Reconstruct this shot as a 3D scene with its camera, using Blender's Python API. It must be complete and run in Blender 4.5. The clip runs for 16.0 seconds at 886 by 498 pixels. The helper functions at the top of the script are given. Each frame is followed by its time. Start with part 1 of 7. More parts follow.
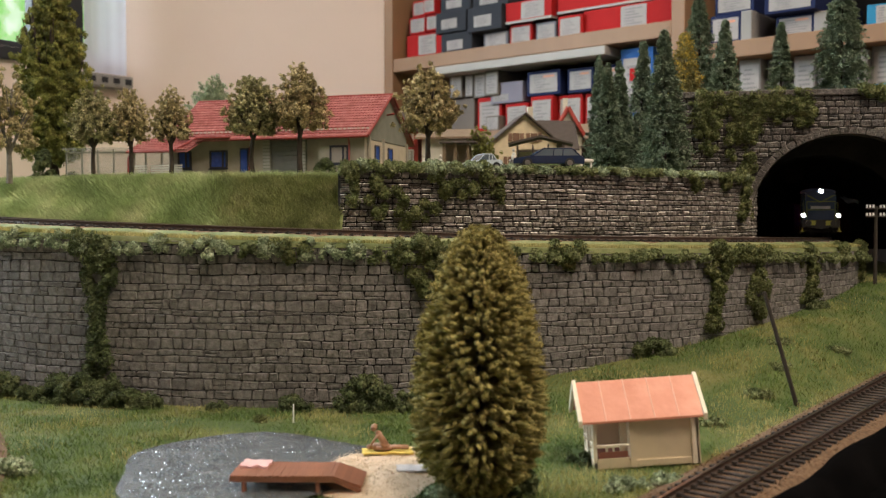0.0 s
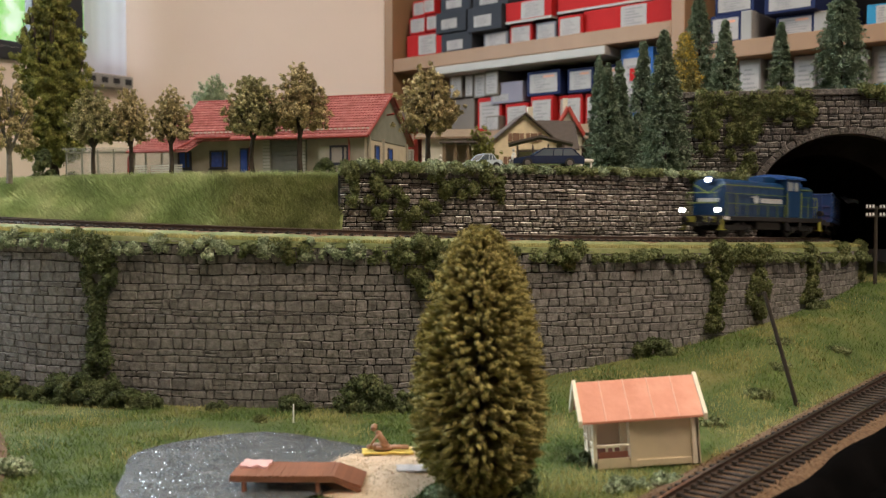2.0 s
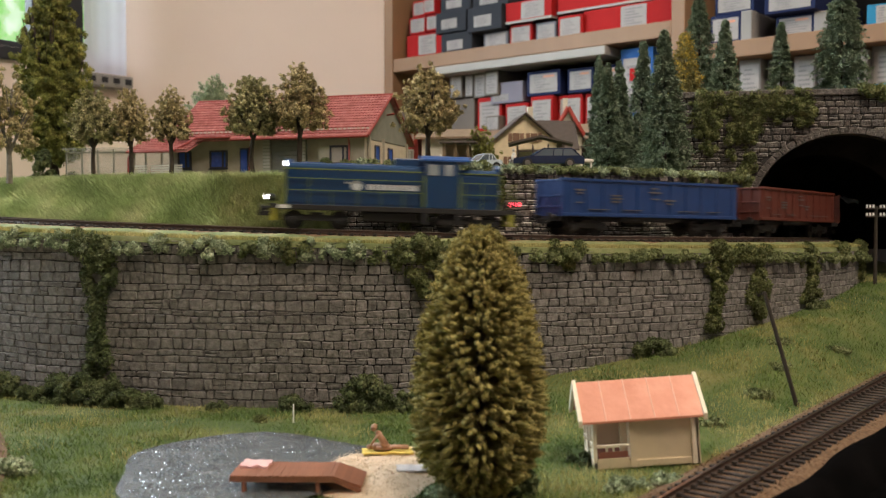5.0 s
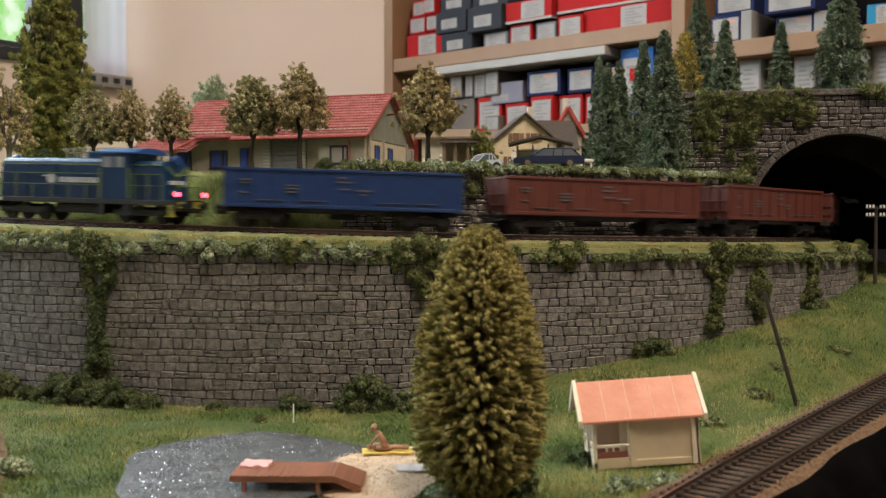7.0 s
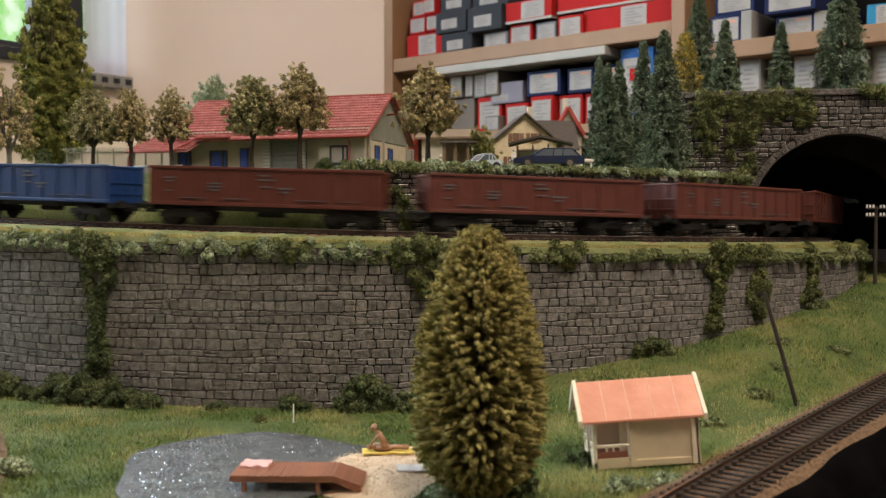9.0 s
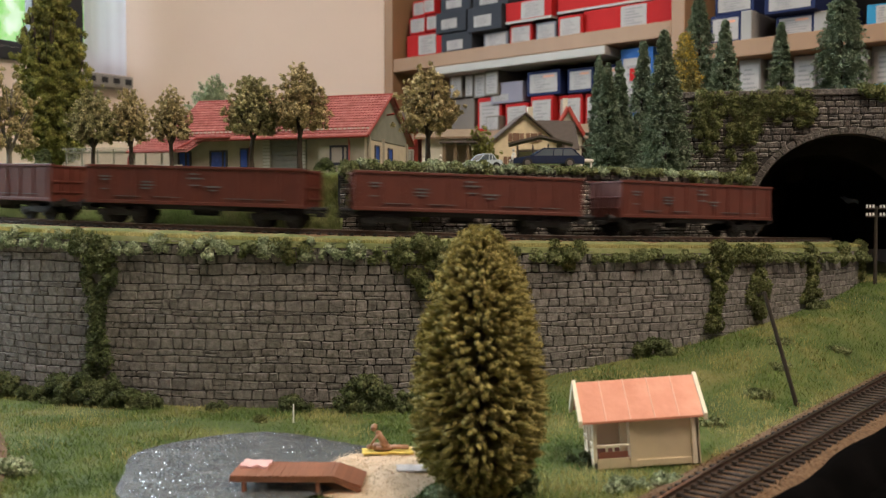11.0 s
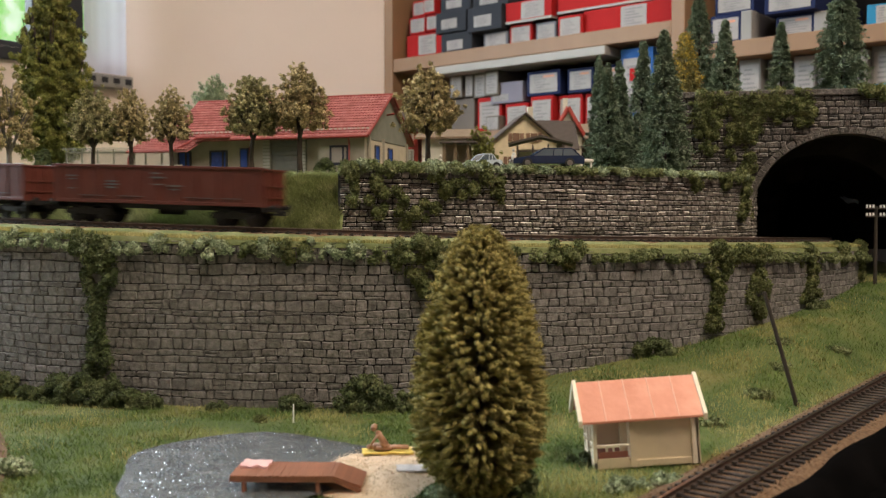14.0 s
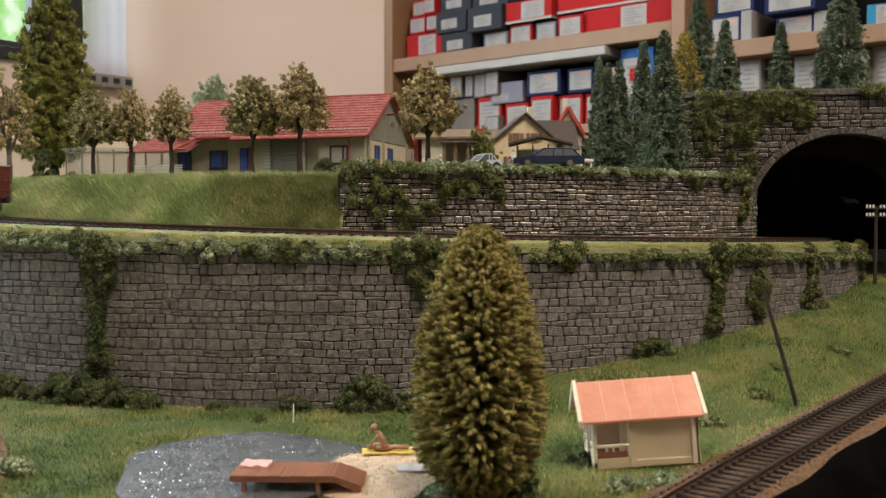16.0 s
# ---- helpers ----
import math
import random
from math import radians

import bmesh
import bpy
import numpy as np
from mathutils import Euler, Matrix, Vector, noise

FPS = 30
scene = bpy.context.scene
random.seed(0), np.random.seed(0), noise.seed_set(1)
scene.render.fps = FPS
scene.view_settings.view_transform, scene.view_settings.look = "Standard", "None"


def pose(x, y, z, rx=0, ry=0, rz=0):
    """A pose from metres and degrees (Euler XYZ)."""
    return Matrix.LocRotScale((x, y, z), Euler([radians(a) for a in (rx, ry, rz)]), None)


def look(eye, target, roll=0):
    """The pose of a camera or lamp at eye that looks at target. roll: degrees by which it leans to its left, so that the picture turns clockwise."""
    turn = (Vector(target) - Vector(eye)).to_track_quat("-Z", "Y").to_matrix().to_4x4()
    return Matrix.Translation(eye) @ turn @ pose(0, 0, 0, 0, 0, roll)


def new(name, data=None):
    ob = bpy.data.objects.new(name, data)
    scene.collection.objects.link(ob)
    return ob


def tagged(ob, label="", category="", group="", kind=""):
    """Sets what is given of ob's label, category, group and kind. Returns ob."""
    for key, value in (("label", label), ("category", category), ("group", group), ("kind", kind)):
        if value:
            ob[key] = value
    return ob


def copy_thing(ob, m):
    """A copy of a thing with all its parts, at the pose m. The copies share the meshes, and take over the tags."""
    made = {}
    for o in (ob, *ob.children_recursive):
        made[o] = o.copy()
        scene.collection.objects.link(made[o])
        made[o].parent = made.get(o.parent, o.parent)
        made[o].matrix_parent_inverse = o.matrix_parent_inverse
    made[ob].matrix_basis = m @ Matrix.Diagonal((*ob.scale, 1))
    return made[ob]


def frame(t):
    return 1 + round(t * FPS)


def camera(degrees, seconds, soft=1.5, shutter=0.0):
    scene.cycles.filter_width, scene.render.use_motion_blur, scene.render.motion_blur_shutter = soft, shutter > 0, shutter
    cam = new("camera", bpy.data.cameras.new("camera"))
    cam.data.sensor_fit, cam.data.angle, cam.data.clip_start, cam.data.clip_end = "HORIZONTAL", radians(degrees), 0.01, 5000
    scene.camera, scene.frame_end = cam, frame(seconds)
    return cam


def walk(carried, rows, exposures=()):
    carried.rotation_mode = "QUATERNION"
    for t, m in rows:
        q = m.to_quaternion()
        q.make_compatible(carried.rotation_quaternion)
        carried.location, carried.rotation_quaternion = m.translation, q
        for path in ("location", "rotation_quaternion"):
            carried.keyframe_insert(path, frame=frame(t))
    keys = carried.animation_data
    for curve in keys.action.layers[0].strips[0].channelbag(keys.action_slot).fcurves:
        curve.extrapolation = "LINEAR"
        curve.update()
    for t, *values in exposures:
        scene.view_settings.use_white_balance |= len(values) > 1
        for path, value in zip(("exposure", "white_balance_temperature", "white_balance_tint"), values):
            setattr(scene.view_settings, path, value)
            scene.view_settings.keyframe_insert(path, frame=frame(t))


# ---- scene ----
cam = camera(50, 16.0, soft=1.3, shutter=1.3)
EYE = (0.0, 0.0, 0.110)
walk(cam, [(0, look(EYE, (0, 1, 0.110 - math.tan(radians(2.0))))), (16, look(EYE, (0, 1, 0.110 - math.tan(radians(2.0)))))], [(0, -0.12), (16, -0.12)])
cam.data.dof.use_dof = True
cam.data.dof.focus_distance = 0.62
cam.data.dof.aperture_fstop = 18

# ---- light ----
# The room stands turned against the layout: U runs along the shelf wall, V along the window wall.
KX, KY = -0.15, 2.35
UX, UY = 0.770, -0.638
VX, VY = -0.638, -0.770
FLOOR_Z, CEIL_Z = -0.95, 1.55
ROOM_U, ROOM_V = 4.2, 4.4


def room(u, v, z=0.0):
    return Vector((KX + u * UX + v * VX, KY + u * UY + v * VY, z))


ROOM_TURN = math.degrees(math.atan2(UY, UX))

world = bpy.data.worlds.new("world")
scene.world = world
world.use_nodes = True
wn = world.node_tree.nodes
sky = wn.new("ShaderNodeTexSky")
sky.sky_type = "NISHITA"
sky.sun_disc = False
sky.sun_elevation = radians(40)
sky.sun_rotation = radians(200)
wn["Background"].inputs[1].default_value = 0.10
world.node_tree.links.new(sky.outputs[0], wn["Background"].inputs[0])


def area_lamp(name, m, sx, sy, watts, colour):
    d = bpy.data.lights.new(name, "AREA")
    d.shape, d.size, d.size_y, d.energy, d.color = "RECTANGLE", sx, sy, watts, colour
    o = new(name, d)
    o.matrix_world = m
    return o


# Daylight through the window, and the warm ceiling light over the layout.
w0 = room(-0.28, 1.80, 0.98)
area_lamp("window_daylight", look(w0, room(2.0, 1.75, 0.25)), 1.45, 0.95, 70, (0.78, 0.88, 1.0))
area_lamp("ceiling_lamp_light", look((0.44, 0.02, 1.44), (0.15, 0.43, 0.0)), 0.9, 0.5, 37, (1.0, 0.85, 0.69))


# ---- materials ----
def mat(name, colours, scale=60, rough=0.8, bump=0.0, bump_scale=None, metal=0.0, stretch=(1, 1, 1), island=0.0, obj=0.0, emit=None, spec=0.5, detail=6, bump_dist=0.0008):
    """Two-scale noise between the given colours; island/obj: how far single pieces differ in brightness."""
    m = bpy.data.materials.new(name)
    m.use_nodes = True
    nt = m.node_tree
    n, l = nt.nodes, nt.links
    b = n["Principled BSDF"]
    b.inputs["Roughness"].default_value = rough
    b.inputs["Metallic"].default_value = metal
    b.inputs["Specular IOR Level"].default_value = spec
    tc = n.new("ShaderNodeTexCoord")
    mp = n.new("ShaderNodeMapping")
    mp.inputs["Scale"].default_value = stretch
    l.new(tc.outputs["Object"], mp.inputs[0])
    big = n.new("ShaderNodeTexNoise")
    big.inputs["Scale"].default_value = scale
    big.inputs["Detail"].default_value = detail
    big.inputs["Roughness"].default_value = 0.62
    l.new(mp.outputs[0], big.inputs["Vector"])
    ramp = n.new("ShaderNodeValToRGB")
    el = ramp.color_ramp.elements
    k = len(colours)
    el[0].position, el[1].position = 0.3, 0.7
    el[0].color, el[1].color = (*colours[0], 1), (*colours[-1], 1)
    for i in range(1, k - 1):
        e = el.new(0.3 + 0.4 * i / (k - 1))
        e.color = (*colours[i], 1)
    l.new(big.outputs[0], ramp.inputs[0])
    col = ramp.outputs[0]
    amount = max(island, obj)
    if amount:
        if island:
            src = n.new("ShaderNodeNewGeometry").outputs["Random Per Island"]
        else:
            src = n.new("ShaderNodeObjectInfo").outputs["Random"]
        hs = n.new("ShaderNodeHueSaturation")
        mr = n.new("ShaderNodeMapRange")
        mr.inputs["To Min"].default_value = 1 - amount
        mr.inputs["To Max"].default_value = 1 + amount
        l.new(src, mr.inputs[0])
        l.new(mr.outputs[0], hs.inputs["Value"])
        l.new(col, hs.inputs["Color"])
        col = hs.outputs[0]
    l.new(col, b.inputs["Base Color"])
    if bump:
        fine = n.new("ShaderNodeTexNoise")
        fine.inputs["Scale"].default_value = bump_scale or scale * 5
        fine.inputs["Detail"].default_value = 5
        l.new(mp.outputs[0], fine.inputs["Vector"])
        bp = n.new("ShaderNodeBump")
        bp.inputs["Strength"].default_value = bump
        bp.inputs["Distance"].default_value = bump_dist
        l.new(fine.outputs[0], bp.inputs["Height"])
        l.new(bp.outputs[0], b.inputs["Normal"])
    if emit:
        b.inputs["Emission Color"].default_value = (*emit[:3], 1)
        b.inputs["Emission Strength"].default_value = emit[3]
    return m


M = {}
M["plaster"] = mat("beige wall paint", [(0.83, 0.675, 0.592), (0.87, 0.715, 0.63)], 3, 0.85, 0.15, 180)
M["ceiling"] = mat("white ceiling paint", [(0.78, 0.76, 0.72), (0.82, 0.80, 0.77)], 3, 0.9, 0.1, 150)
M["floorwood"] = mat("dark laminate", [(0.11, 0.07, 0.045), (0.17, 0.11, 0.07)], 6, 0.5, 0.1, 60, stretch=(1, 9, 1))
M["pine"] = mat("pine shelf board", [(0.25, 0.135, 0.068), (0.32, 0.185, 0.10)], 9, 0.55, 0.1, 80, stretch=(1, 1, 0.15))
M["whiteedge"] = mat("white shelf edging", [(0.33, 0.30, 0.265), (0.38, 0.35, 0.31)], 8, 0.5)
M["blackcloth"] = mat("black cloth", [(0.002, 0.002, 0.002), (0.005, 0.0045, 0.0045)], 40, 1.0, 0.2, 400, spec=0.0)
# Near-black, so that the colour itself carries the darkness inside the tunnel.
M["darkinner"] = mat("tunnel lining with shade in its colour", [(0.008, 0.007, 0.006), (0.018, 0.016, 0.014)], 60, 1.0, spec=0.1)
M["stone"] = mat("grey brown moulded stone", [(0.095, 0.085, 0.075), (0.18, 0.165, 0.15), (0.29, 0.268, 0.246)], 330, 0.75, 1.0, 1000, island=0.20, bump_dist=0.0014)
M["stone_piece"] = mat("grey brown moulded stone blocks", [(0.095, 0.085, 0.075), (0.18, 0.165, 0.15), (0.29, 0.268, 0.246)], 330, 0.75, 1.0, 1000, obj=0.20, bump_dist=0.0014)
M["joint"] = mat("dark joint", [(0.022, 0.019, 0.017), (0.04, 0.034, 0.03)], 200, 0.9, 0.4, 900)
M["stone_up"] = mat("brown stone with pale flecks", [(0.09, 0.074, 0.062), (0.168, 0.143, 0.124), (0.40, 0.355, 0.315)], 420, 0.30, 1.0, 900, island=0.25, bump_dist=0.0016)
M["stone_up_piece"] = mat("brown stone blocks with pale flecks", [(0.09, 0.074, 0.062), (0.168, 0.143, 0.124), (0.40, 0.355, 0.315)], 420, 0.30, 1.0, 900, obj=0.25, bump_dist=0.0016)
# Shaded copy of the upper wall's stone: the portal's weaker light is in the colour.
M["stone_up_shaded"] = mat("brown stone darkened for portal shade", [(0.045, 0.038, 0.033), (0.085, 0.072, 0.062), (0.19, 0.165, 0.145)], 420, 0.42, 1.0, 900, island=0.25, bump_dist=0.0016)
M["stone_up_shaded_piece"] = mat("brown stone blocks darkened for portal shade", [(0.045, 0.038, 0.033), (0.085, 0.072, 0.062), (0.19, 0.165, 0.145)], 420, 0.42, 1.0, 900, obj=0.25, bump_dist=0.0016)
M["soil"] = mat("grass mat ground", [(0.036, 0.061, 0.013), (0.077, 0.108, 0.024), (0.162, 0.153, 0.05)], 24, 0.95, 0.8, 700)
M["banksoil"] = mat("grass mat on the bank", [(0.11, 0.14, 0.05), (0.19, 0.22, 0.085), (0.30, 0.29, 0.14)], 40, 0.95, 0.8, 700)
M["grass"] = mat("static grass", [(0.062, 0.114, 0.025), (0.128, 0.189, 0.042), (0.29, 0.264, 0.088)], 24, 0.85, island=0.35)
M["drygrass"] = mat("dry static grass", [(0.22, 0.24, 0.07), (0.38, 0.35, 0.13), (0.52, 0.44, 0.20)], 40, 0.85, island=0.35)
M["bankgrass"] = mat("long bank grass", [(0.25, 0.315, 0.135), (0.46, 0.53, 0.26), (0.70, 0.68, 0.43)], 26, 0.8, island=0.4)
M["ballast"] = mat("brown ballast", [(0.065, 0.034, 0.016), (0.14, 0.078, 0.038), (0.22, 0.145, 0.082)], 500, 0.9, 1.0, 1100, island=0.4)
M["sleeper"] = mat("dark sleeper", [(0.016, 0.012, 0.010), (0.04, 0.032, 0.027)], 250, 0.6, 0.4, 900, obj=0.3)
M["rail"] = mat("rusty rail", [(0.045, 0.026, 0.018), (0.085, 0.05, 0.034)], 300, 0.55, 0.3, 900, metal=0.3)
M["railhead"] = mat("polished rail head", [(0.42, 0.36, 0.31), (0.55, 0.49, 0.44)], 200, 0.28, metal=1.0)


def flat(name, c, rough=0.5, metal=0.0, var=0.12, scale=90, bump=0.0, **k):
    lo, hi = tuple(x * (1 - var) for x in c), tuple(min(1, x * (1 + var)) for x in c)
    return mat(name, [lo, hi], scale, rough, bump, metal=metal, **k)


M["loco_blue"] = flat("loco blue paint", (0.007, 0.038, 0.105), 0.28, var=0.08)
M["cab_blue"] = flat("loco cab roof blue", (0.022, 0.075, 0.24), 0.28, var=0.08)
M["wagon_blue"] = flat("wagon blue paint", (0.007, 0.036, 0.14), 0.45)
M["wagon_brown"] = flat("wagon red brown paint", (0.102, 0.023, 0.014), 0.5, var=0.16)
M["wagon_floor"] = flat("wagon floor", (0.05, 0.03, 0.025), 0.8)
M["black"] = flat("black frame paint", (0.012, 0.011, 0.011), 0.6)
M["steel"] = flat("worn steel", (0.30, 0.28, 0.26), 0.35, 1.0)
M["lime"] = flat("lime yellow line", (0.16, 0.21, 0.045), 0.5)
M["yellow"] = flat("yellow step paint", (0.28, 0.27, 0.04), 0.5)
M["white"] = flat("white marking", (0.62, 0.62, 0.60), 0.5)
M["greymark"] = flat("pale grey marking", (0.52, 0.54, 0.56), 0.5)
M["faintmark"] = flat("faint lettering paint", (0.115, 0.11, 0.115), 0.5)
M["lampwhite"] = mat("lit white headlamp", [(0.9, 0.9, 0.9), (1, 1, 1)], 10, 0.4, emit=(1.0, 0.97, 0.92, 16))
M["lampred"] = mat("lit red tail lamp", [(0.9, 0.1, 0.1), (1, 0.1, 0.1)], 10, 0.4, emit=(1.0, 0.05, 0.08, 14))


# ---- mesh helpers ----
def put(name, verts, faces, material, parent=None, label="", kind="", smooth=False):
    me = bpy.data.meshes.new(name)
    v = np.asarray(verts, dtype=np.float32).reshape(-1, 3)
    if isinstance(faces, np.ndarray):
        me.vertices.add(len(v))
        me.vertices.foreach_set("co", v.ravel())
        k = faces.shape[1]
        me.loops.add(faces.size)
        me.loops.foreach_set("vertex_index", faces.astype(np.int32).ravel())
        me.polygons.add(len(faces))
        me.polygons.foreach_set("loop_start", np.arange(0, faces.size, k, dtype=np.int32))
        me.update(calc_edges=True)
        me.validate()
    else:
        me.from_pydata([tuple(map(float, q)) for q in v], [], [tuple(q) for q in faces])
        me.update()
    if smooth:
        me.polygons.foreach_set("use_smooth", np.ones(len(me.polygons), dtype=bool))
    me.materials.append(material)
    o = new(name, me)
    if parent is not None:
        o.parent = parent
    if label or kind:
        tagged(o, label, kind=kind)
    return o


def part(name, bm, material, parent=None, label="", kind="", smooth=False):
    me = bpy.data.meshes.new(name)
    bm.normal_update()
    bm.to_mesh(me)
    bm.free()
    if smooth:
        me.polygons.foreach_set("use_smooth", np.ones(len(me.polygons), dtype=bool))
    for m in material if isinstance(material, (list, tuple)) else (material,):
        me.materials.append(m)
    o = new(name, me)
    if parent is not None:
        o.parent = parent
    if label or kind:
        tagged(o, label, kind=kind)
    return o


def base(name, label, category, m=None, group="", kind=""):
    o = new(name)
    o.empty_display_size = 0.01
    if m is not None:
        o.matrix_world = m
    return tagged(o, label, category, group, kind)


def box(bm, x0, x1, y0, y1, z0, z1, bevel=0.0, m=None):
    r = bmesh.ops.create_cube(bm, size=1)
    vs = r["verts"]
    bmesh.ops.scale(bm, vec=(x1 - x0, y1 - y0, z1 - z0), verts=vs)
    bmesh.ops.translate(bm, vec=((x0 + x1) / 2, (y0 + y1) / 2, (z0 + z1) / 2), verts=vs)
    if bevel:
        es = list({e for v in vs for e in v.link_edges})
        g = bmesh.ops.bevel(bm, geom=es, offset=bevel, segments=2, affect="EDGES", profile=0.5)
        vs = list({v for f in g["faces"] for v in f.verts} | {v for v in vs if v.is_valid})
    if m is not None:
        bmesh.ops.transform(bm, matrix=m, verts=vs)
    return vs


def boxes(*dims, bevel=0.0):
    bm = bmesh.new()
    for d in dims:
        box(bm, *d, bevel=bevel)
    return bm


def cyl(bm, p, q, r0, r1=None, n=10, caps=True):
    p, q = Vector(p), Vector(q)
    r1 = r0 if r1 is None else r1
    d = q - p
    m = Matrix.Translation((p + q) / 2) @ d.to_track_quat("Z", "Y").to_matrix().to_4x4()
    r = bmesh.ops.create_cone(bm, cap_ends=caps, segments=n, radius1=r0, radius2=r1, depth=d.length, matrix=m)
    return r["verts"]


def prism(bm, outline, y0, y1, m=None):
    """An outline in x and z drawn out from y0 to y1."""
    a = [bm.verts.new((x, y0, z)) for x, z in outline]
    b = [bm.verts.new((x, y1, z)) for x, z in outline]
    bm.faces.new(a)
    bm.faces.new(b[::-1])
    for i in range(len(a)):
        j = (i + 1) % len(a)
        bm.faces.new((a[j], a[i], b[i], b[j]))
    if m is not None:
        bmesh.ops.transform(bm, matrix=m, verts=a + b)
    return a + b


rng = np.random.default_rng(7)

# ---- the line of the upper track ----
TR, TCX, TCY = 0.454, -0.07, 1.052
ANG_L, ANG_R = -0.57, 2.6
RAIL0, GRADE, RISE = 0.1015, 0.030, 0.0042


def heading(s):
    """Turn of the line at s: one long curve, straightened out of the tunnel's far end and bent back on the window side."""
    if s < -0.40:
        return min(1.0, ANG_L + (-0.40 - s) / 0.45)
    return min(ANG_R, max(ANG_L, s / TR))


def trace(step):
    """Points of the line beyond the curve, every 5 mm."""
    s0 = (ANG_R if step > 0 else ANG_L) * TR
    a = s0 / TR
    pts = [(TCX + TR * math.sin(a), TCY - TR * math.cos(a))]
    for i in range(400):
        h = heading(s0 + (i + 0.5) * step)
        pts.append((pts[-1][0] + step * math.cos(h), pts[-1][1] + step * math.sin(h)))
    return pts


LINE_L, LINE_R = trace(-0.005), trace(0.005)


def line(s, d=0.0):
    """A point on the track's line, s along it from the middle (positive towards the tunnel), d out towards the valley."""
    a = heading(s)
    if ANG_L * TR <= s <= ANG_R * TR:
        x, y = TCX + TR * math.sin(a), TCY - TR * math.cos(a)
    else:
        tab, e = (LINE_R, s - ANG_R * TR) if s > 0 else (LINE_L, ANG_L * TR - s)
        i = min(398, int(e / 0.005))
        u = e / 0.005 - i
        x, y = (tab[i][k] + (tab[i + 1][k] - tab[i][k]) * u for k in (0, 1))
    return x + d * math.sin(a), y - d * math.cos(a)


def rail_z(s):
    """Height of the rail heads: level at the tunnel, then climbing on the curve."""
    u = min(1.0, max(0.0, (s - 0.08) / 0.45))
    return RAIL0 - GRADE * s + RISE * u * u * (3 - 2 * u)


# the lower track's middle: from beside the beach up towards the right
LT = [(0.0302, 0.2472, 0.008), (0.0594, 0.2936, 0.008), (0.0886, 0.34, 0.008), (0.1558, 0.4219, 0.0105), (0.2452, 0.5229, 0.016), (0.3346, 0.6239, 0.0215), (0.424, 0.7249, 0.027), (0.5134, 0.8259, 0.0325)]


def lower_line(t):
    """Smooth line through the lower track's places, t from 0 to 1."""
    k = t * (len(LT) - 1)
    i = min(len(LT) - 2, max(0, int(k)))
    u = k - i
    p = [Vector(LT[max(0, min(len(LT) - 1, j))]) for j in (i - 1, i, i + 1, i + 2)]
    return 0.5 * (2 * p[1] + (p[2] - p[0]) * u + (2 * p[0] - 5 * p[1] + 4 * p[2] - p[3]) * u * u + (3 * p[1] - p[0] - 3 * p[2] + p[3]) * u ** 3)


LOWER = [lower_line(i / 80) for i in range(81)]
LOWER_NP = np.array([tuple(p) for p in LOWER])
LOWER_T = np.gradient(LOWER_NP, axis=0)
LOWER_T /= np.linalg.norm(LOWER_T[:, :2], axis=1)[:, None]


def smooth(t):
    t = np.clip(t, 0, 1)
    return t * t * (3 - 2 * t)


def beside_lower(x, y):
    """Signed distance from the lower track (negative towards the room) and the track's height there."""
    d = (x[:, None] - LOWER_NP[None, :, 0]) ** 2 + (y[:, None] - LOWER_NP[None, :, 1]) ** 2
    k = d.argmin(1)
    return LOWER_T[k, 0] * (y - LOWER_NP[k, 1]) - LOWER_T[k, 1] * (x - LOWER_NP[k, 0]), LOWER_NP[k, 2], np.sqrt(d.min(1))


def ground_np(x, y):
    """The valley floor: it climbs along the wall towards the tunnel and meets the lower track's bed."""
    away = np.hypot(x - TCX, y - TCY) - 0.492
    z = 0.152 * np.clip(x + 0.012, 0, None) * smooth(1 - away / 0.17)
    z = z - 0.0042 * smooth(1 - away / 0.09) * smooth((0.06 - x) / 0.10)
    _, tz, d = beside_lower(x, y)
    w = smooth(1.25 - d / 0.05)
    return z * (1 - w) + (tz - 0.0072) * w


def ground_z(x, y):
    return float(ground_np(np.array([x]), np.array([y]))[0])


def strip(name, s0, s1, n, dz, material, parent=None, wobble=0.0, **k):
    """A sheet along the line; dz(s) gives rows of (d, z)."""
    rows = []
    for i in range(n + 1):
        s = s0 + (s1 - s0) * i / n
        rows.append([(*line(s, d), z + (wobble * noise.noise(Vector((s * 60, d * 60, 3))) if wobble else 0)) for d, z in dz(s)])
    m = len(rows[0])
    verts = [p for r in rows for p in r]
    faces = [(i * m + j, (i + 1) * m + j, (i + 1) * m + j + 1, i * m + j + 1) for i in range(n) for j in range(m - 1)]
    return put(name, verts, faces, material, parent, smooth=True, **k)


WALL_D, UP_D = 0.038, -0.036     # faces of the valley wall and of the upper wall
PLATEAU = 0.144
S_BANK = 0.000                  # the grass bank ends and the upper wall begins
S_WALL_L, S_WALL_R = -1.40, 0.47
S_UP_R = 0.42
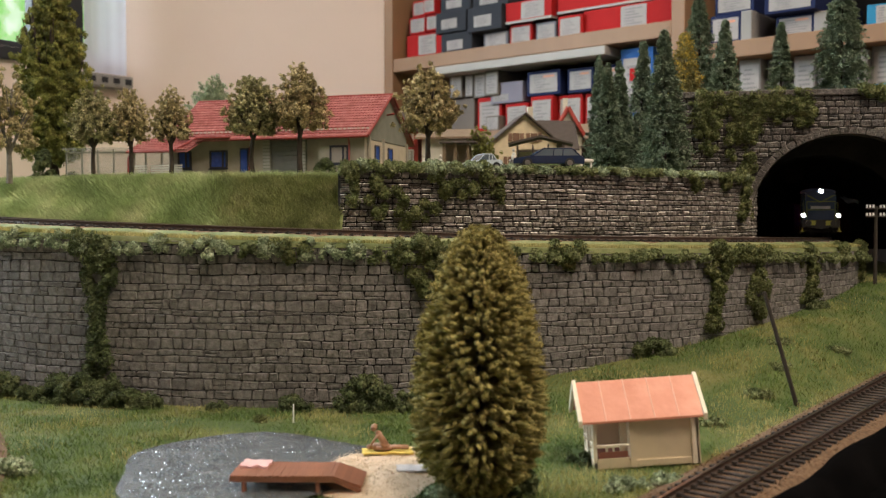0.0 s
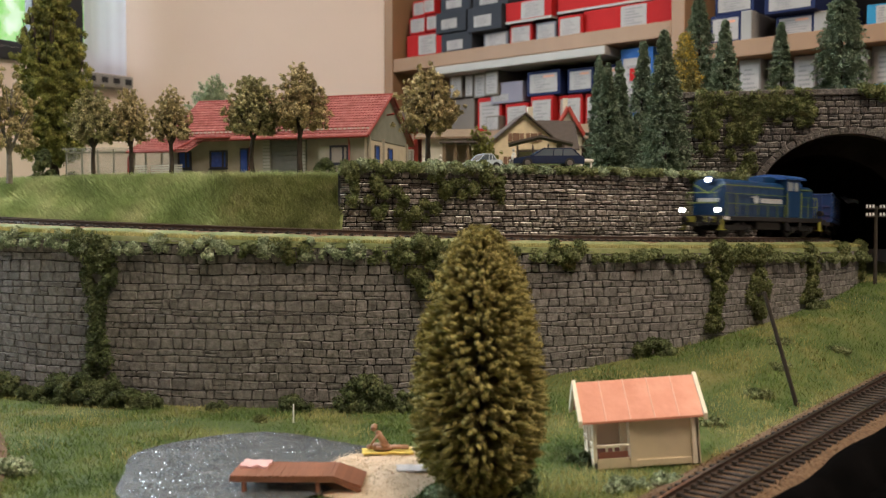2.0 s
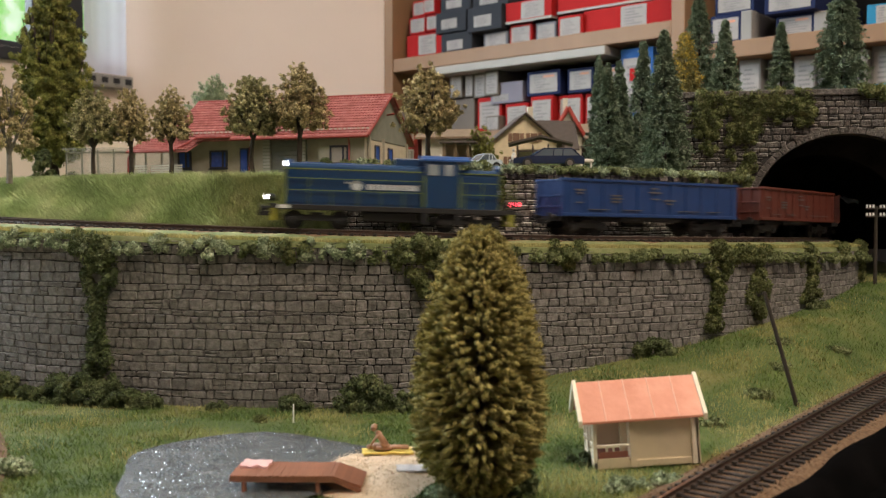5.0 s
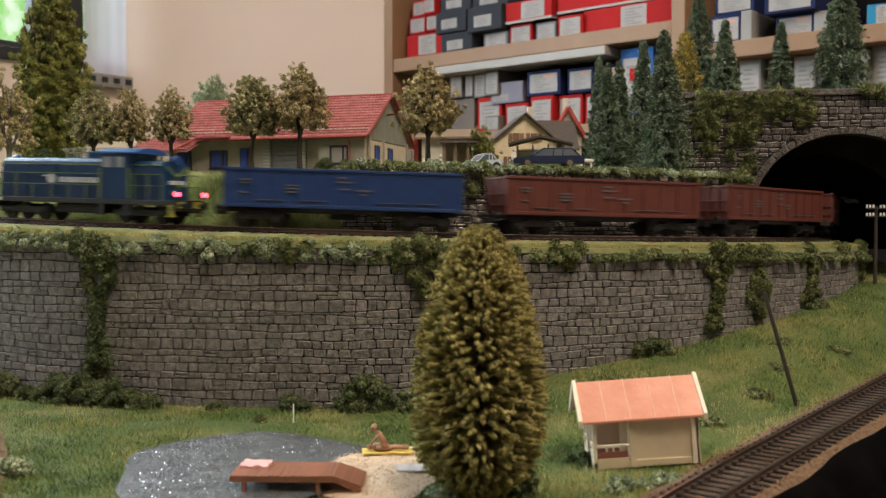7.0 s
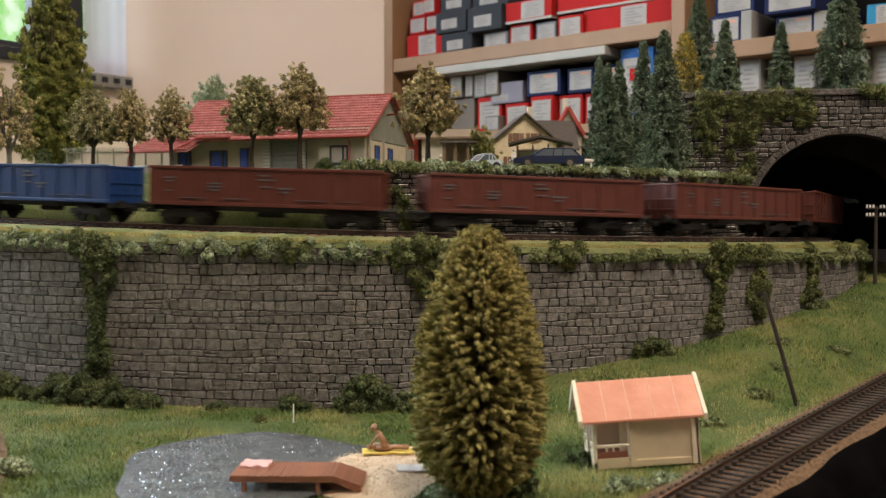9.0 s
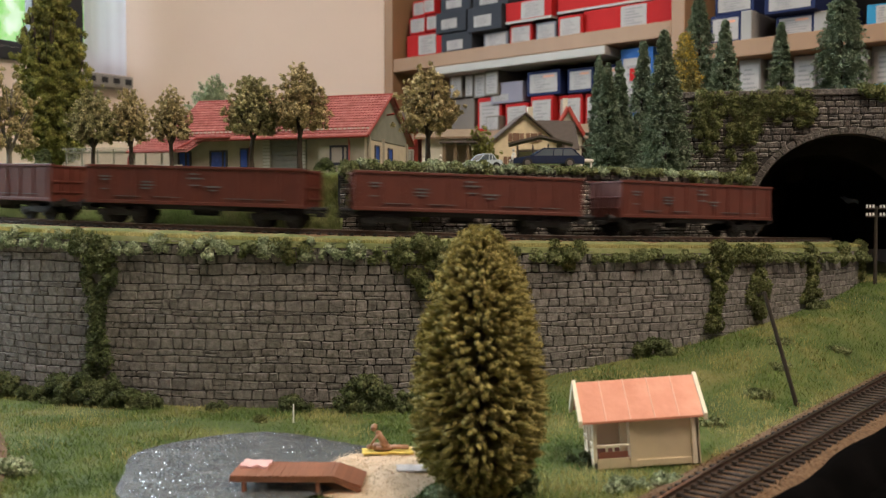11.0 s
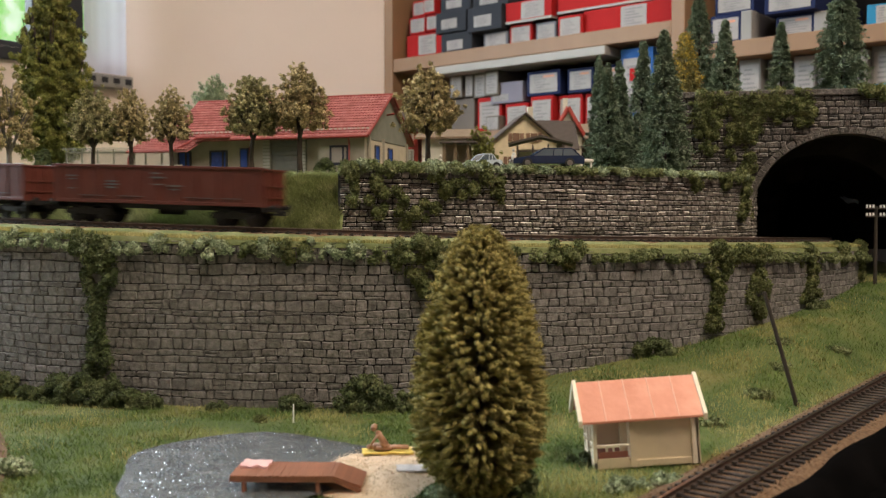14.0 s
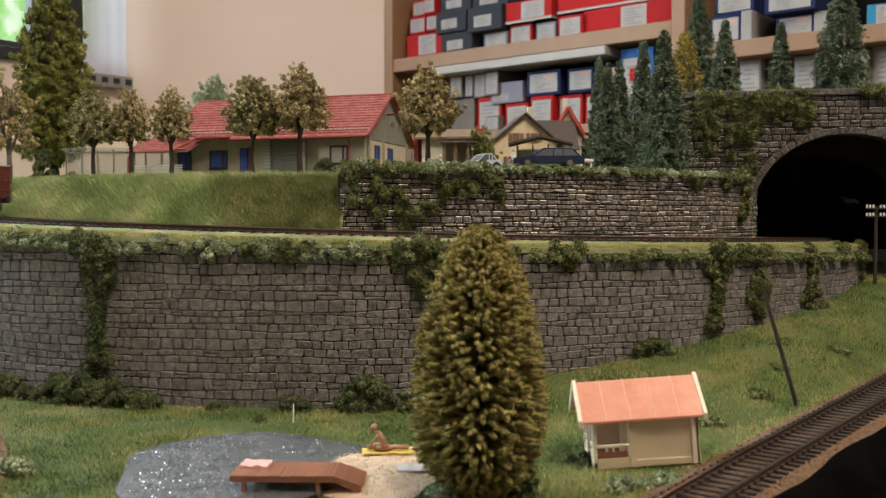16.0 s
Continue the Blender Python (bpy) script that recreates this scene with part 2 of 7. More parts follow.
# ---- ground and walls ----
def build_ground():
    nx, ny = 150, 110
    xs, ys = np.linspace(-0.75, 0.75, nx + 1), np.linspace(0.16, 1.05, ny + 1)
    gx, gy = np.meshgrid(xs, ys)
    gz = ground_np(gx.ravel(), gy.ravel())
    side = beside_lower(gx.ravel(), gy.ravel())[0]
    V = [(x, y, z + 0.0012 * noise.noise(Vector((x * 25, y * 25, 0)))) for x, y, z in zip(gx.ravel(), gy.ravel(), gz)]
    ok = []
    for j in range(ny):
        for i in range(nx):
            x, y = (xs[i] + xs[i + 1]) / 2, (ys[j] + ys[j + 1]) / 2
            if math.hypot(x - TCX, y - TCY) < TR - 0.02 and abs(math.atan2(x - TCX, TCY - y)) < 1.4:
                continue
            # the board ends along a curve beside the lower track
            if x > -0.05 and side[j * (nx + 1) + i] < -0.016:
                continue
            a = j * (nx + 1) + i
            ok.append((a, a + 1, a + nx + 2, a + nx + 1))
    return tagged(put("ground", V, ok, M["soil"], smooth=True), "green and ochre grass covered valley floor", "ground", kind="structure")


ground = build_ground()

# ledge that carries the upper track
strip_ledge = strip("track_ledge", -1.45, 1.6, 300, lambda s: [(WALL_D + 0.0012, rail_z(s) - 0.0105), (WALL_D + 0.0004, rail_z(s) - 0.0079), (WALL_D - 0.004, rail_z(s) - 0.0072), (0.026, rail_z(s) - 0.006), (0.017, rail_z(s) - 0.0035), (-0.017, rail_z(s) - 0.0035), (-0.026, rail_z(s) - 0.006), (UP_D - 0.03, rail_z(s) - 0.006)], M["banksoil"], wobble=0.0008)
tagged(strip_ledge, "grassy ledge carrying the upper track", "ground", kind="structure")


def plateau_edge(s):
    return -0.062 if s < S_BANK else UP_D - 0.002


def build_plateau():
    nr = 26
    rows = []
    ss = np.linspace(-0.62, 0.46, 150)
    for s in ss:
        d0 = plateau_edge(s)
        row = []
        for j in range(nr + 1):
            u = j / nr
            x, y = line(s, d0)
            tx = TCX + s * 0.9
            ty = 1.70 - 0.55 * max(0, tx + 0.1)
            row.append((x + (tx - x) * u, y + (ty - y) * u, PLATEAU - (0.0075 if s < S_BANK else 0.0) * max(0, 1 - u * 5) + 0.001 * noise.noise(Vector((x * 30, y * 30 + u * 20, 1)))))
        rows.append(row)
    m = nr + 1
    V = [p for r in rows for p in r]
    F = [(i * m + j, (i + 1) * m + j, (i + 1) * m + j + 1, i * m + j + 1) for i in range(len(rows) - 1) for j in range(nr)]
    return tagged(put("plateau", V, F, M["soil"], smooth=True), "grass covered village plateau behind the upper track", "ground", kind="structure")


build_plateau()
bank = strip("grass_bank", -0.62, S_BANK + 0.004, 160, lambda s: [(-0.020, rail_z(s) - 0.006), (-0.030, rail_z(s) + 0.003), (-0.044, 0.121), (-0.055, 0.1325), (-0.066, PLATEAU - 0.0075)], M["banksoil"], wobble=0.0025)
tagged(bank, "steep bank under long green grass beside the track", "ground", kind="structure")


def backing(name, label, d, s0, s1, z0, z1, thick, material, n=120):
    """The body of a curved wall: face, top and back."""
    o = strip(name, s0, s1, n, lambda s: [(d, z0(s)), (d, z1(s)), (d - thick, z1(s)), (d - thick, z0(s))], material)
    return tagged(o, label, "wall", kind="structure")


def wall_foot(s):
    x, y = line(s, WALL_D)
    return ground_z(x, y) - 0.004


valley_wall = backing("wall_valley", "curved retaining wall of grey moulded stone blocks", WALL_D - 0.0012, S_WALL_L, S_WALL_R, wall_foot, lambda s: rail_z(s) - 0.0085, 0.006, M["joint"])
upper_wall = backing("wall_upper", "retaining wall of brown stone with painted pale glints behind the track", UP_D - 0.0010, S_BANK, S_UP_R, lambda s: rail_z(s) - 0.007, lambda s: PLATEAU - 0.002, 0.008, M["joint"])


# ---- tracks ----
def sweep(pts, profile, closed_profile=True):
    """A profile (across, up) carried along points."""
    V, F = [], []
    n = len(profile)
    for i, p in enumerate(pts):
        a, b = Vector(pts[max(0, i - 1)]), Vector(pts[min(len(pts) - 1, i + 1)])
        t = (b - a)
        t.z = 0
        t.normalize()
        nx, ny = t.y, -t.x
        for c, u in profile:
            V.append((p[0] + nx * c, p[1] + ny * c, p[2] + u))
    for i in range(len(pts) - 1):
        for j in range(n if closed_profile else n - 1):
            k = (j + 1) % n
            F.append((i * n + j, i * n + k, (i + 1) * n + k, (i + 1) * n + j))
    return V, F


def rail_profile(c):
    return [(c - 0.0010, -0.0024), (c + 0.0010, -0.0024), (c + 0.0003, -0.0019), (c + 0.0003, -0.0007), (c + 0.00055, -0.0005), (c + 0.00055, -0.0002), (c - 0.00055, -0.0002), (c - 0.00055, -0.0005), (c - 0.0003, -0.0007), (c - 0.0003, -0.0019)]


def head_profile(c):
    return [(c + 0.0005, -0.0002), (c + 0.0005, 0.0), (c - 0.0005, 0.0), (c - 0.0005, -0.0002)]


def sleeper_mesh():
    bm = bmesh.new()
    box(bm, -0.0012, 0.0012, -0.0148, 0.0148, -0.0042, -0.0023, bevel=0.0002)
    for c in (-0.0083, 0.0083):
        box(bm, -0.0010, 0.0010, c - 0.0022, c + 0.0022, -0.0024, -0.0016)
    me = bpy.data.meshes.new("sleeper")
    bm.to_mesh(me)
    bm.free()
    me.materials.append(M["sleeper"])
    return me


SLEEPER = sleeper_mesh()


def build_track(name, label, pts, step=0.0066, s_range=(0, 1)):
    tr = base(name, label, "railway track", kind="structure")
    for side in (-0.00825 - 0.0005, 0.00825 + 0.0005):
        V, F = sweep(pts, rail_profile(side))
        r = put("rail", V, F, M["rail"], tr)
        V, F = sweep(pts, head_profile(side))
        put("rail_head", V, F, M["railhead"], r)
    V, F = sweep(pts, [(-0.026, -0.0075), (-0.0165, -0.0034), (0, -0.0031), (0.0165, -0.0034), (0.026, -0.0075)], False)
    put("ballast_bed", V, F, M["ballast"], tr)
    cum = [0]
    for a, b in zip(pts, pts[1:]):
        cum.append(cum[-1] + (Vector(b) - Vector(a)).length)
    d, i, count = s_range[0] * cum[-1], 0, 0
    while d < s_range[1] * cum[-1] - 0.002 and count < 290:
        while cum[i + 1] < d:
            i += 1
        u = (d - cum[i]) / (cum[i + 1] - cum[i])
        a, b = Vector(pts[i]), Vector(pts[i + 1])
        o = new("sleeper", SLEEPER)
        o.parent = tr
        o.matrix_basis = Matrix.Translation(a.lerp(b, u)) @ (b - a).to_track_quat("X", "Z").to_matrix().to_4x4()
        d += step * (1 + 0.06 * math.sin(37.0 * count))
        count += 1
    # loose ballast stones
    n = 6500
    k = rng.integers(0, len(pts) - 1, n)
    P = np.array(pts)
    c = np.clip(rng.normal(0, 0.012, n), -0.027, 0.027)
    c[np.abs(np.abs(c) - 0.0088) < 0.0016] *= 0.75
    u = rng.random(n)[:, None]
    q = P[k] * (1 - u) + P[k + 1] * u
    t = P[k + 1] - P[k]
    t /= np.linalg.norm(t[:, :2], axis=1)[:, None]
    q[:, 0] += t[:, 1] * c
    q[:, 1] -= t[:, 0] * c
    q[:, 2] += np.where(np.abs(c) < 0.0165, -0.0032, -0.0034 - (np.abs(c) - 0.0165) * 0.40)
    scatter_stones("loose_ballast", q, 0.0006, M["ballast"], tr)
    return tr


def scatter_stones(name, q, size, material, parent=None):
    n = len(q)
    oct_v = np.array([(1, 0, 0), (-1, 0, 0), (0, 1, 0), (0, -1, 0), (0, 0, 1), (0, 0, -1)], dtype=float)
    oct_f = np.array([(0, 2, 4), (2, 1, 4), (1, 3, 4), (3, 0, 4), (2, 0, 5), (1, 2, 5), (3, 1, 5), (0, 3, 5)])
    s = size * rng.uniform(0.5, 1.25, (n, 1, 1)) * rng.uniform(0.6, 1.2, (n, 6, 1))
    V = q[:, None, :] + oct_v[None] * s
    F = oct_f[None] + (np.arange(n) * 6)[:, None, None]
    return put(name, V.reshape(-1, 3), F.reshape(-1, 3), material, parent, kind="stuff")


upper_pts = [(*line(s), rail_z(s)) for s in np.arange(-1.42, 1.60, 0.01)]
build_track("upper_track", "single railway track with dark sleepers on the ledge", upper_pts, s_range=(0.345, 0.66))
build_track("lower_track", "rusty single track with dark sleepers in brown ballast", [tuple(p) for p in LOWER])
side_pts = [(-0.676 + 0.5 * math.cos(a), 0.209 + 0.5 * math.sin(a), 0.008) for a in np.linspace(radians(-8), radians(58), 50)]
build_track("side_track", "curved single track with dark sleepers", side_pts)


# ---- tunnel ----
PA, PB = Vector((0.196, 0.803, 0)), Vector((0.50, 0.748, 0))   # the portal wall's face, from the plateau side out
PD = (PB - PA).normalized()
PN = Vector((PD.y, -PD.x, 0))                                  # towards the camera
HILL = 0.212


def portal_pose():
    m = Matrix.Identity(4)
    m.col[0][:3], m.col[1][:3], m.col[2][:3] = PD, -PN, (0, 0, 1)
    m.translation = PA
    return m


PORTAL = portal_pose()
ARCH_X, ARCH_W, ARCH_BASE, ARCH_SPRING, ARCH_TOP = 0.1365, 0.0735, 0.085, 0.112, 0.1765
def arch_outline(grow=0.0, n=20):
    """The tunnel opening in the portal wall's own x and z."""
    a = ARCH_W + grow
    h = ARCH_TOP - ARCH_SPRING + grow
    pts = [(ARCH_X - a, ARCH_BASE)]
    pts += [(ARCH_X - a * math.cos(math.pi * i / n), ARCH_SPRING + h * math.sin(math.pi * i / n)) for i in range(n + 1)]
    pts += [(ARCH_X + a, ARCH_BASE)]
    return pts


def build_portal():
    arch = arch_outline()
    L = (PB - PA).length
    z1 = HILL - 0.002
    bm = bmesh.new()
    # sheet with the opening cut through, drawn out to a thick wall
    top = [(p[0], z1) for p in arch]
    for y in (0.0, 0.012):
        lo = [bm.verts.new((p[0], y, p[1])) for p in arch]
        hi = [bm.verts.new((p[0], y, z1)) for p in arch]
        a0, a1 = bm.verts.new((0, y, ARCH_BASE)), bm.verts.new((0, y, z1))
        b0, b1 = bm.verts.new((L, y, ARCH_BASE)), bm.verts.new((L, y, z1))
        bm.faces.new((a0, lo[0], hi[0], a1))
        bm.faces.new((lo[-1], b0, b1, hi[-1]))
        for i in range(len(arch) - 1):
            if (lo[i].co - lo[i + 1].co).length > 1e-6 and (hi[i].co - hi[i + 1].co).length > 1e-6:
                bm.faces.new((lo[i], lo[i + 1], hi[i + 1], hi[i]))
        if y == 0:
            la, ha, ea, eb = lo, hi, (a0, a1), (b0, b1)
        else:
            for i in range(len(arch) - 1):
                if (lo[i].co - lo[i + 1].co).length > 1e-6:
                    bm.faces.new((la[i + 1], la[i], lo[i], lo[i + 1]))
            bm.faces.new((ea[1], ea[0], a0, a1))
            bm.faces.new((eb[0], eb[1], b1, b0))
    o = part("wall_portal", bm, M["joint"])
    o.matrix_world = PORTAL
    return tagged(o, "tunnel portal wall of brown stone with an arched opening", "tunnel portal", kind="structure")


portal = build_portal()


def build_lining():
    """The tube behind the portal, following the track under the hill; its near-black colour holds the tunnel's shade.
    """
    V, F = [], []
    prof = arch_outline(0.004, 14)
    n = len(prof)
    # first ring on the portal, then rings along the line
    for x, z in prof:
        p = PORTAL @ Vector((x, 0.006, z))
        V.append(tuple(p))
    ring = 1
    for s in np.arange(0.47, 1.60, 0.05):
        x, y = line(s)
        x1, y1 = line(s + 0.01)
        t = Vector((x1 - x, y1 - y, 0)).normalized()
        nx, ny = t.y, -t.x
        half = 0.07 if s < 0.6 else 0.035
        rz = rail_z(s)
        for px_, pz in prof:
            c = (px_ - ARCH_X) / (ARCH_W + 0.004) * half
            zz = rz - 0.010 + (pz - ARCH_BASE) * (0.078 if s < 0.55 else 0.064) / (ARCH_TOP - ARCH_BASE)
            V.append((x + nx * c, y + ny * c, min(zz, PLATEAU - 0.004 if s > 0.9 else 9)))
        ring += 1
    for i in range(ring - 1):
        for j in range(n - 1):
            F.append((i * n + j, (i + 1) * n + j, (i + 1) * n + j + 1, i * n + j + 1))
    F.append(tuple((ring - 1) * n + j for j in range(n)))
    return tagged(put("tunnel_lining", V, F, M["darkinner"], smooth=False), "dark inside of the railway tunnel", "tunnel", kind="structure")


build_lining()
# Pale blue-grey of an added sheet that imitates a streak of light.
M["streaksheet"] = mat("pale sheet for the tunnel light streak", [(0.30, 0.42, 0.46), (0.48, 0.60, 0.63)], 60, 0.35, 0.6, 120)


def build_streak():
    """A crumpled pale sheet, added inside the tunnel to stand for a faint bluish light streak."""
    V, F = [], []
    n, m = 14, 8
    for i in range(n + 1):
        for j in range(m + 1):
            u, v = i / n, j / m
            x = 0.167 + 0.017 * u + 0.003 * v
            z = 0.127 - 0.006 * u + 0.022 * v * (0.15 + 0.85 * u ** 2) + 0.0012 * math.sin(9 * u + 4 * v)
            V.append(tuple(PORTAL @ Vector((x, 0.160 + 0.010 * math.sin(3 * u) + 0.012 * v, z))))
    for i in range(n):
        for j in range(m):
            a = i * (m + 1) + j
            F.append((a, a + m + 1, a + m + 2, a + 1))
    o = put("plastic_film", V, F, M["streaksheet"], smooth=True)
    sm = o.modifiers.new("thick", "SOLIDIFY")
    sm.thickness = 0.0004
    return tagged(o, "pale sheet added as the light streak inside the tunnel", "plastic film")


build_streak()


def build_hill():
    """Grassy hill over the tunnel: a sheet behind the portal wall, and its flank towards the village."""
    nx, ny = 40, 24
    V = []
    for j in range(ny + 1):
        for i in range(nx + 1):
            x = -0.028 + i / nx * 0.42
            y = 0.008 + j / ny * 0.42
            k = min(1, max(0, (x + 0.028) / 0.028))
            z = HILL * k + (PLATEAU - 0.003) * (1 - k)
            z += 0.004 * noise.noise(Vector((x * 18, y * 18, 5))) * k
            if j == ny:
                z = PLATEAU - 0.003
            p = PORTAL @ Vector((x, y, z))
            V.append(tuple(p))
    F = [(j * (nx + 1) + i, j * (nx + 1) + i + 1, (j + 1) * (nx + 1) + i + 1, (j + 1) * (nx + 1) + i) for j in range(ny) for i in range(nx)]
    return tagged(put("hill", V, F, M["soil"], smooth=True), "wooded grassy hill above the tunnel", "ground", kind="structure")


build_hill()
# ---- the room ----
def room_box(bm, u0, u1, v0, v1, z0, z1, bevel=0.0):
    m = Matrix(((UX, VX, 0, KX), (UY, VY, 0, KY), (0, 0, 1, 0), (0, 0, 0, 1)))
    return box(bm, u0, u1, v0, v1, z0, z1, bevel=bevel, m=m)


def room_thing(name, label, dims, material, category="wall", bevel=0.0):
    bm = bmesh.new()
    for d in dims:
        room_box(bm, *d, bevel=bevel)
    bmesh.ops.recalc_face_normals(bm, faces=bm.faces)
    return tagged(part(name, bm, material), label, category, kind="structure")


WIN_V0, WIN_V1, WIN_Z0, WIN_Z1 = 0.715, 2.55, 0.40, 1.40
room_thing("floor", "dark laminate room floor", [(-0.1, ROOM_U, -0.1, ROOM_V, FLOOR_Z - 0.05, FLOOR_Z)], M["floorwood"], "floor")
room_thing("ceiling", "white painted ceiling", [(-0.1, ROOM_U, -0.1, ROOM_V, CEIL_Z, CEIL_Z + 0.05)], M["ceiling"], "ceiling")
room_thing("wall_shelf_side", "beige painted room wall", [(-0.1, ROOM_U, -0.1, 0.0, FLOOR_Z, CEIL_Z)], M["plaster"])
room_thing("wall_window_side", "beige painted room wall with a window opening", [(-0.1, 0, 0, WIN_V0, FLOOR_Z, CEIL_Z), (-0.1, 0, WIN_V1, ROOM_V, FLOOR_Z, CEIL_Z), (-0.1, 0, WIN_V0, WIN_V1, FLOOR_Z, WIN_Z0), (-0.1, 0, WIN_V0, WIN_V1, WIN_Z1, CEIL_Z)], M["plaster"])
bm = bmesh.new()
foot = [(0.001, 0.001), (0.2865, 0.001), (0.2865, 0.296), (0.001, 0.704)]
lo = [bm.verts.new(room(u, v, FLOOR_Z)) for u, v in foot]
hi = [bm.verts.new(room(u, v, CEIL_Z)) for u, v in foot]
bm.faces.new(lo)
bm.faces.new(hi[::-1])
for i in range(4):
    bm.faces.new((lo[i], hi[i], hi[(i + 1) % 4], lo[(i + 1) % 4]))
bmesh.ops.recalc_face_normals(bm, faces=bm.faces)
tagged(part("wall_slanted", bm, M["plaster"]), "beige painted slanting wall between window and shelf", "wall", kind="structure")
room_thing("wall_far_side", "beige painted room wall", [(ROOM_U, ROOM_U + 0.1, -0.1, ROOM_V, FLOOR_Z, CEIL_Z)], M["plaster"])
room_thing("wall_behind", "beige painted room wall", [(-0.1, ROOM_U, ROOM_V, ROOM_V + 0.1, FLOOR_Z, CEIL_Z)], M["plaster"])


# ---- the train ----
def wheelset(parent, x, z=0.0055, r=0.0055):
    bm = bmesh.new()
    for y in (-0.0072, 0.0072):
        k = 1 if y > 0 else -1
        cyl(bm, (0, y, 0), (0, y + k * 0.0014, 0), r, n=16)
        cyl(bm, (0, y - k * 0.0006, 0), (0, y, 0), r + 0.0007, n=16)
        for a in range(4):
            c, s = math.cos(a * 1.5708) * r * 0.55, math.sin(a * 1.5708) * r * 0.55
            cyl(bm, (c, y + k * 0.0014, s), (c, y + k * 0.0017, s), 0.0009, n=6)
    cyl(bm, (0, -0.0105, 0), (0, 0.0105, 0), 0.0010, n=8)
    o = part("wheelset", bm, M["black"], parent)
    o.matrix_basis = pose(x, 0, z)
    return o


def buffer_pair(thing, x, k):
    for y in (-0.0100, 0.0100):
        bm = bmesh.new()
        cyl(bm, (x, y, 0.0122), (x + k * 0.0045, y, 0.0122), 0.0013, n=8)
        cyl(bm, (x + k * 0.0045, y, 0.0122), (x + k * 0.0055, y, 0.0122), 0.0026, 0.0024, n=12)
        part("buffer", bm, M["black"], thing)
    bm = bmesh.new()
    box(bm, min(x, x + k * 0.0075), max(x, x + k * 0.0075), -0.0014, 0.0014, 0.0075, 0.0105, bevel=0.0003)
    box(bm, x + k * 0.0060 - 0.001, x + k * 0.0060 + 0.001, -0.0035, 0.0035, 0.0075, 0.0100)
    part("coupling", bm, M["black"], thing)


def bogie(thing, xc, wb=0.0207):
    b = boxes((xc - wb / 2 - 0.006, xc + wb / 2 + 0.006, -0.0120, -0.0104, 0.0050, 0.0088), (xc - wb / 2 - 0.006, xc + wb / 2 + 0.006, 0.0104, 0.0120, 0.0050, 0.0088), (xc - 0.004, xc + 0.004, -0.0118, 0.0118, 0.0060, 0.0105), bevel=0.0005)
    for x in (xc - wb / 2, xc + wb / 2):
        for y in (-0.0122, 0.0122):
            box(b, x - 0.0025, x + 0.0025, y - 0.0006, y + 0.0006, 0.0032, 0.0075, bevel=0.0003)
            cyl(b, (x, y, 0.0055), (x, y + math.copysign(0.0014, y), 0.0055), 0.0016, n=8)
    o = part("bogie", b, M["black"], thing)
    for x in (xc - wb / 2, xc + wb / 2):
        WHEELS.append(wheelset(o, x))
    return o


WHEELS = []
WL, WH0, WH1, WW = 0.1465, 0.0125, 0.0365, 0.0158     # wagon body: length, foot, top, half width


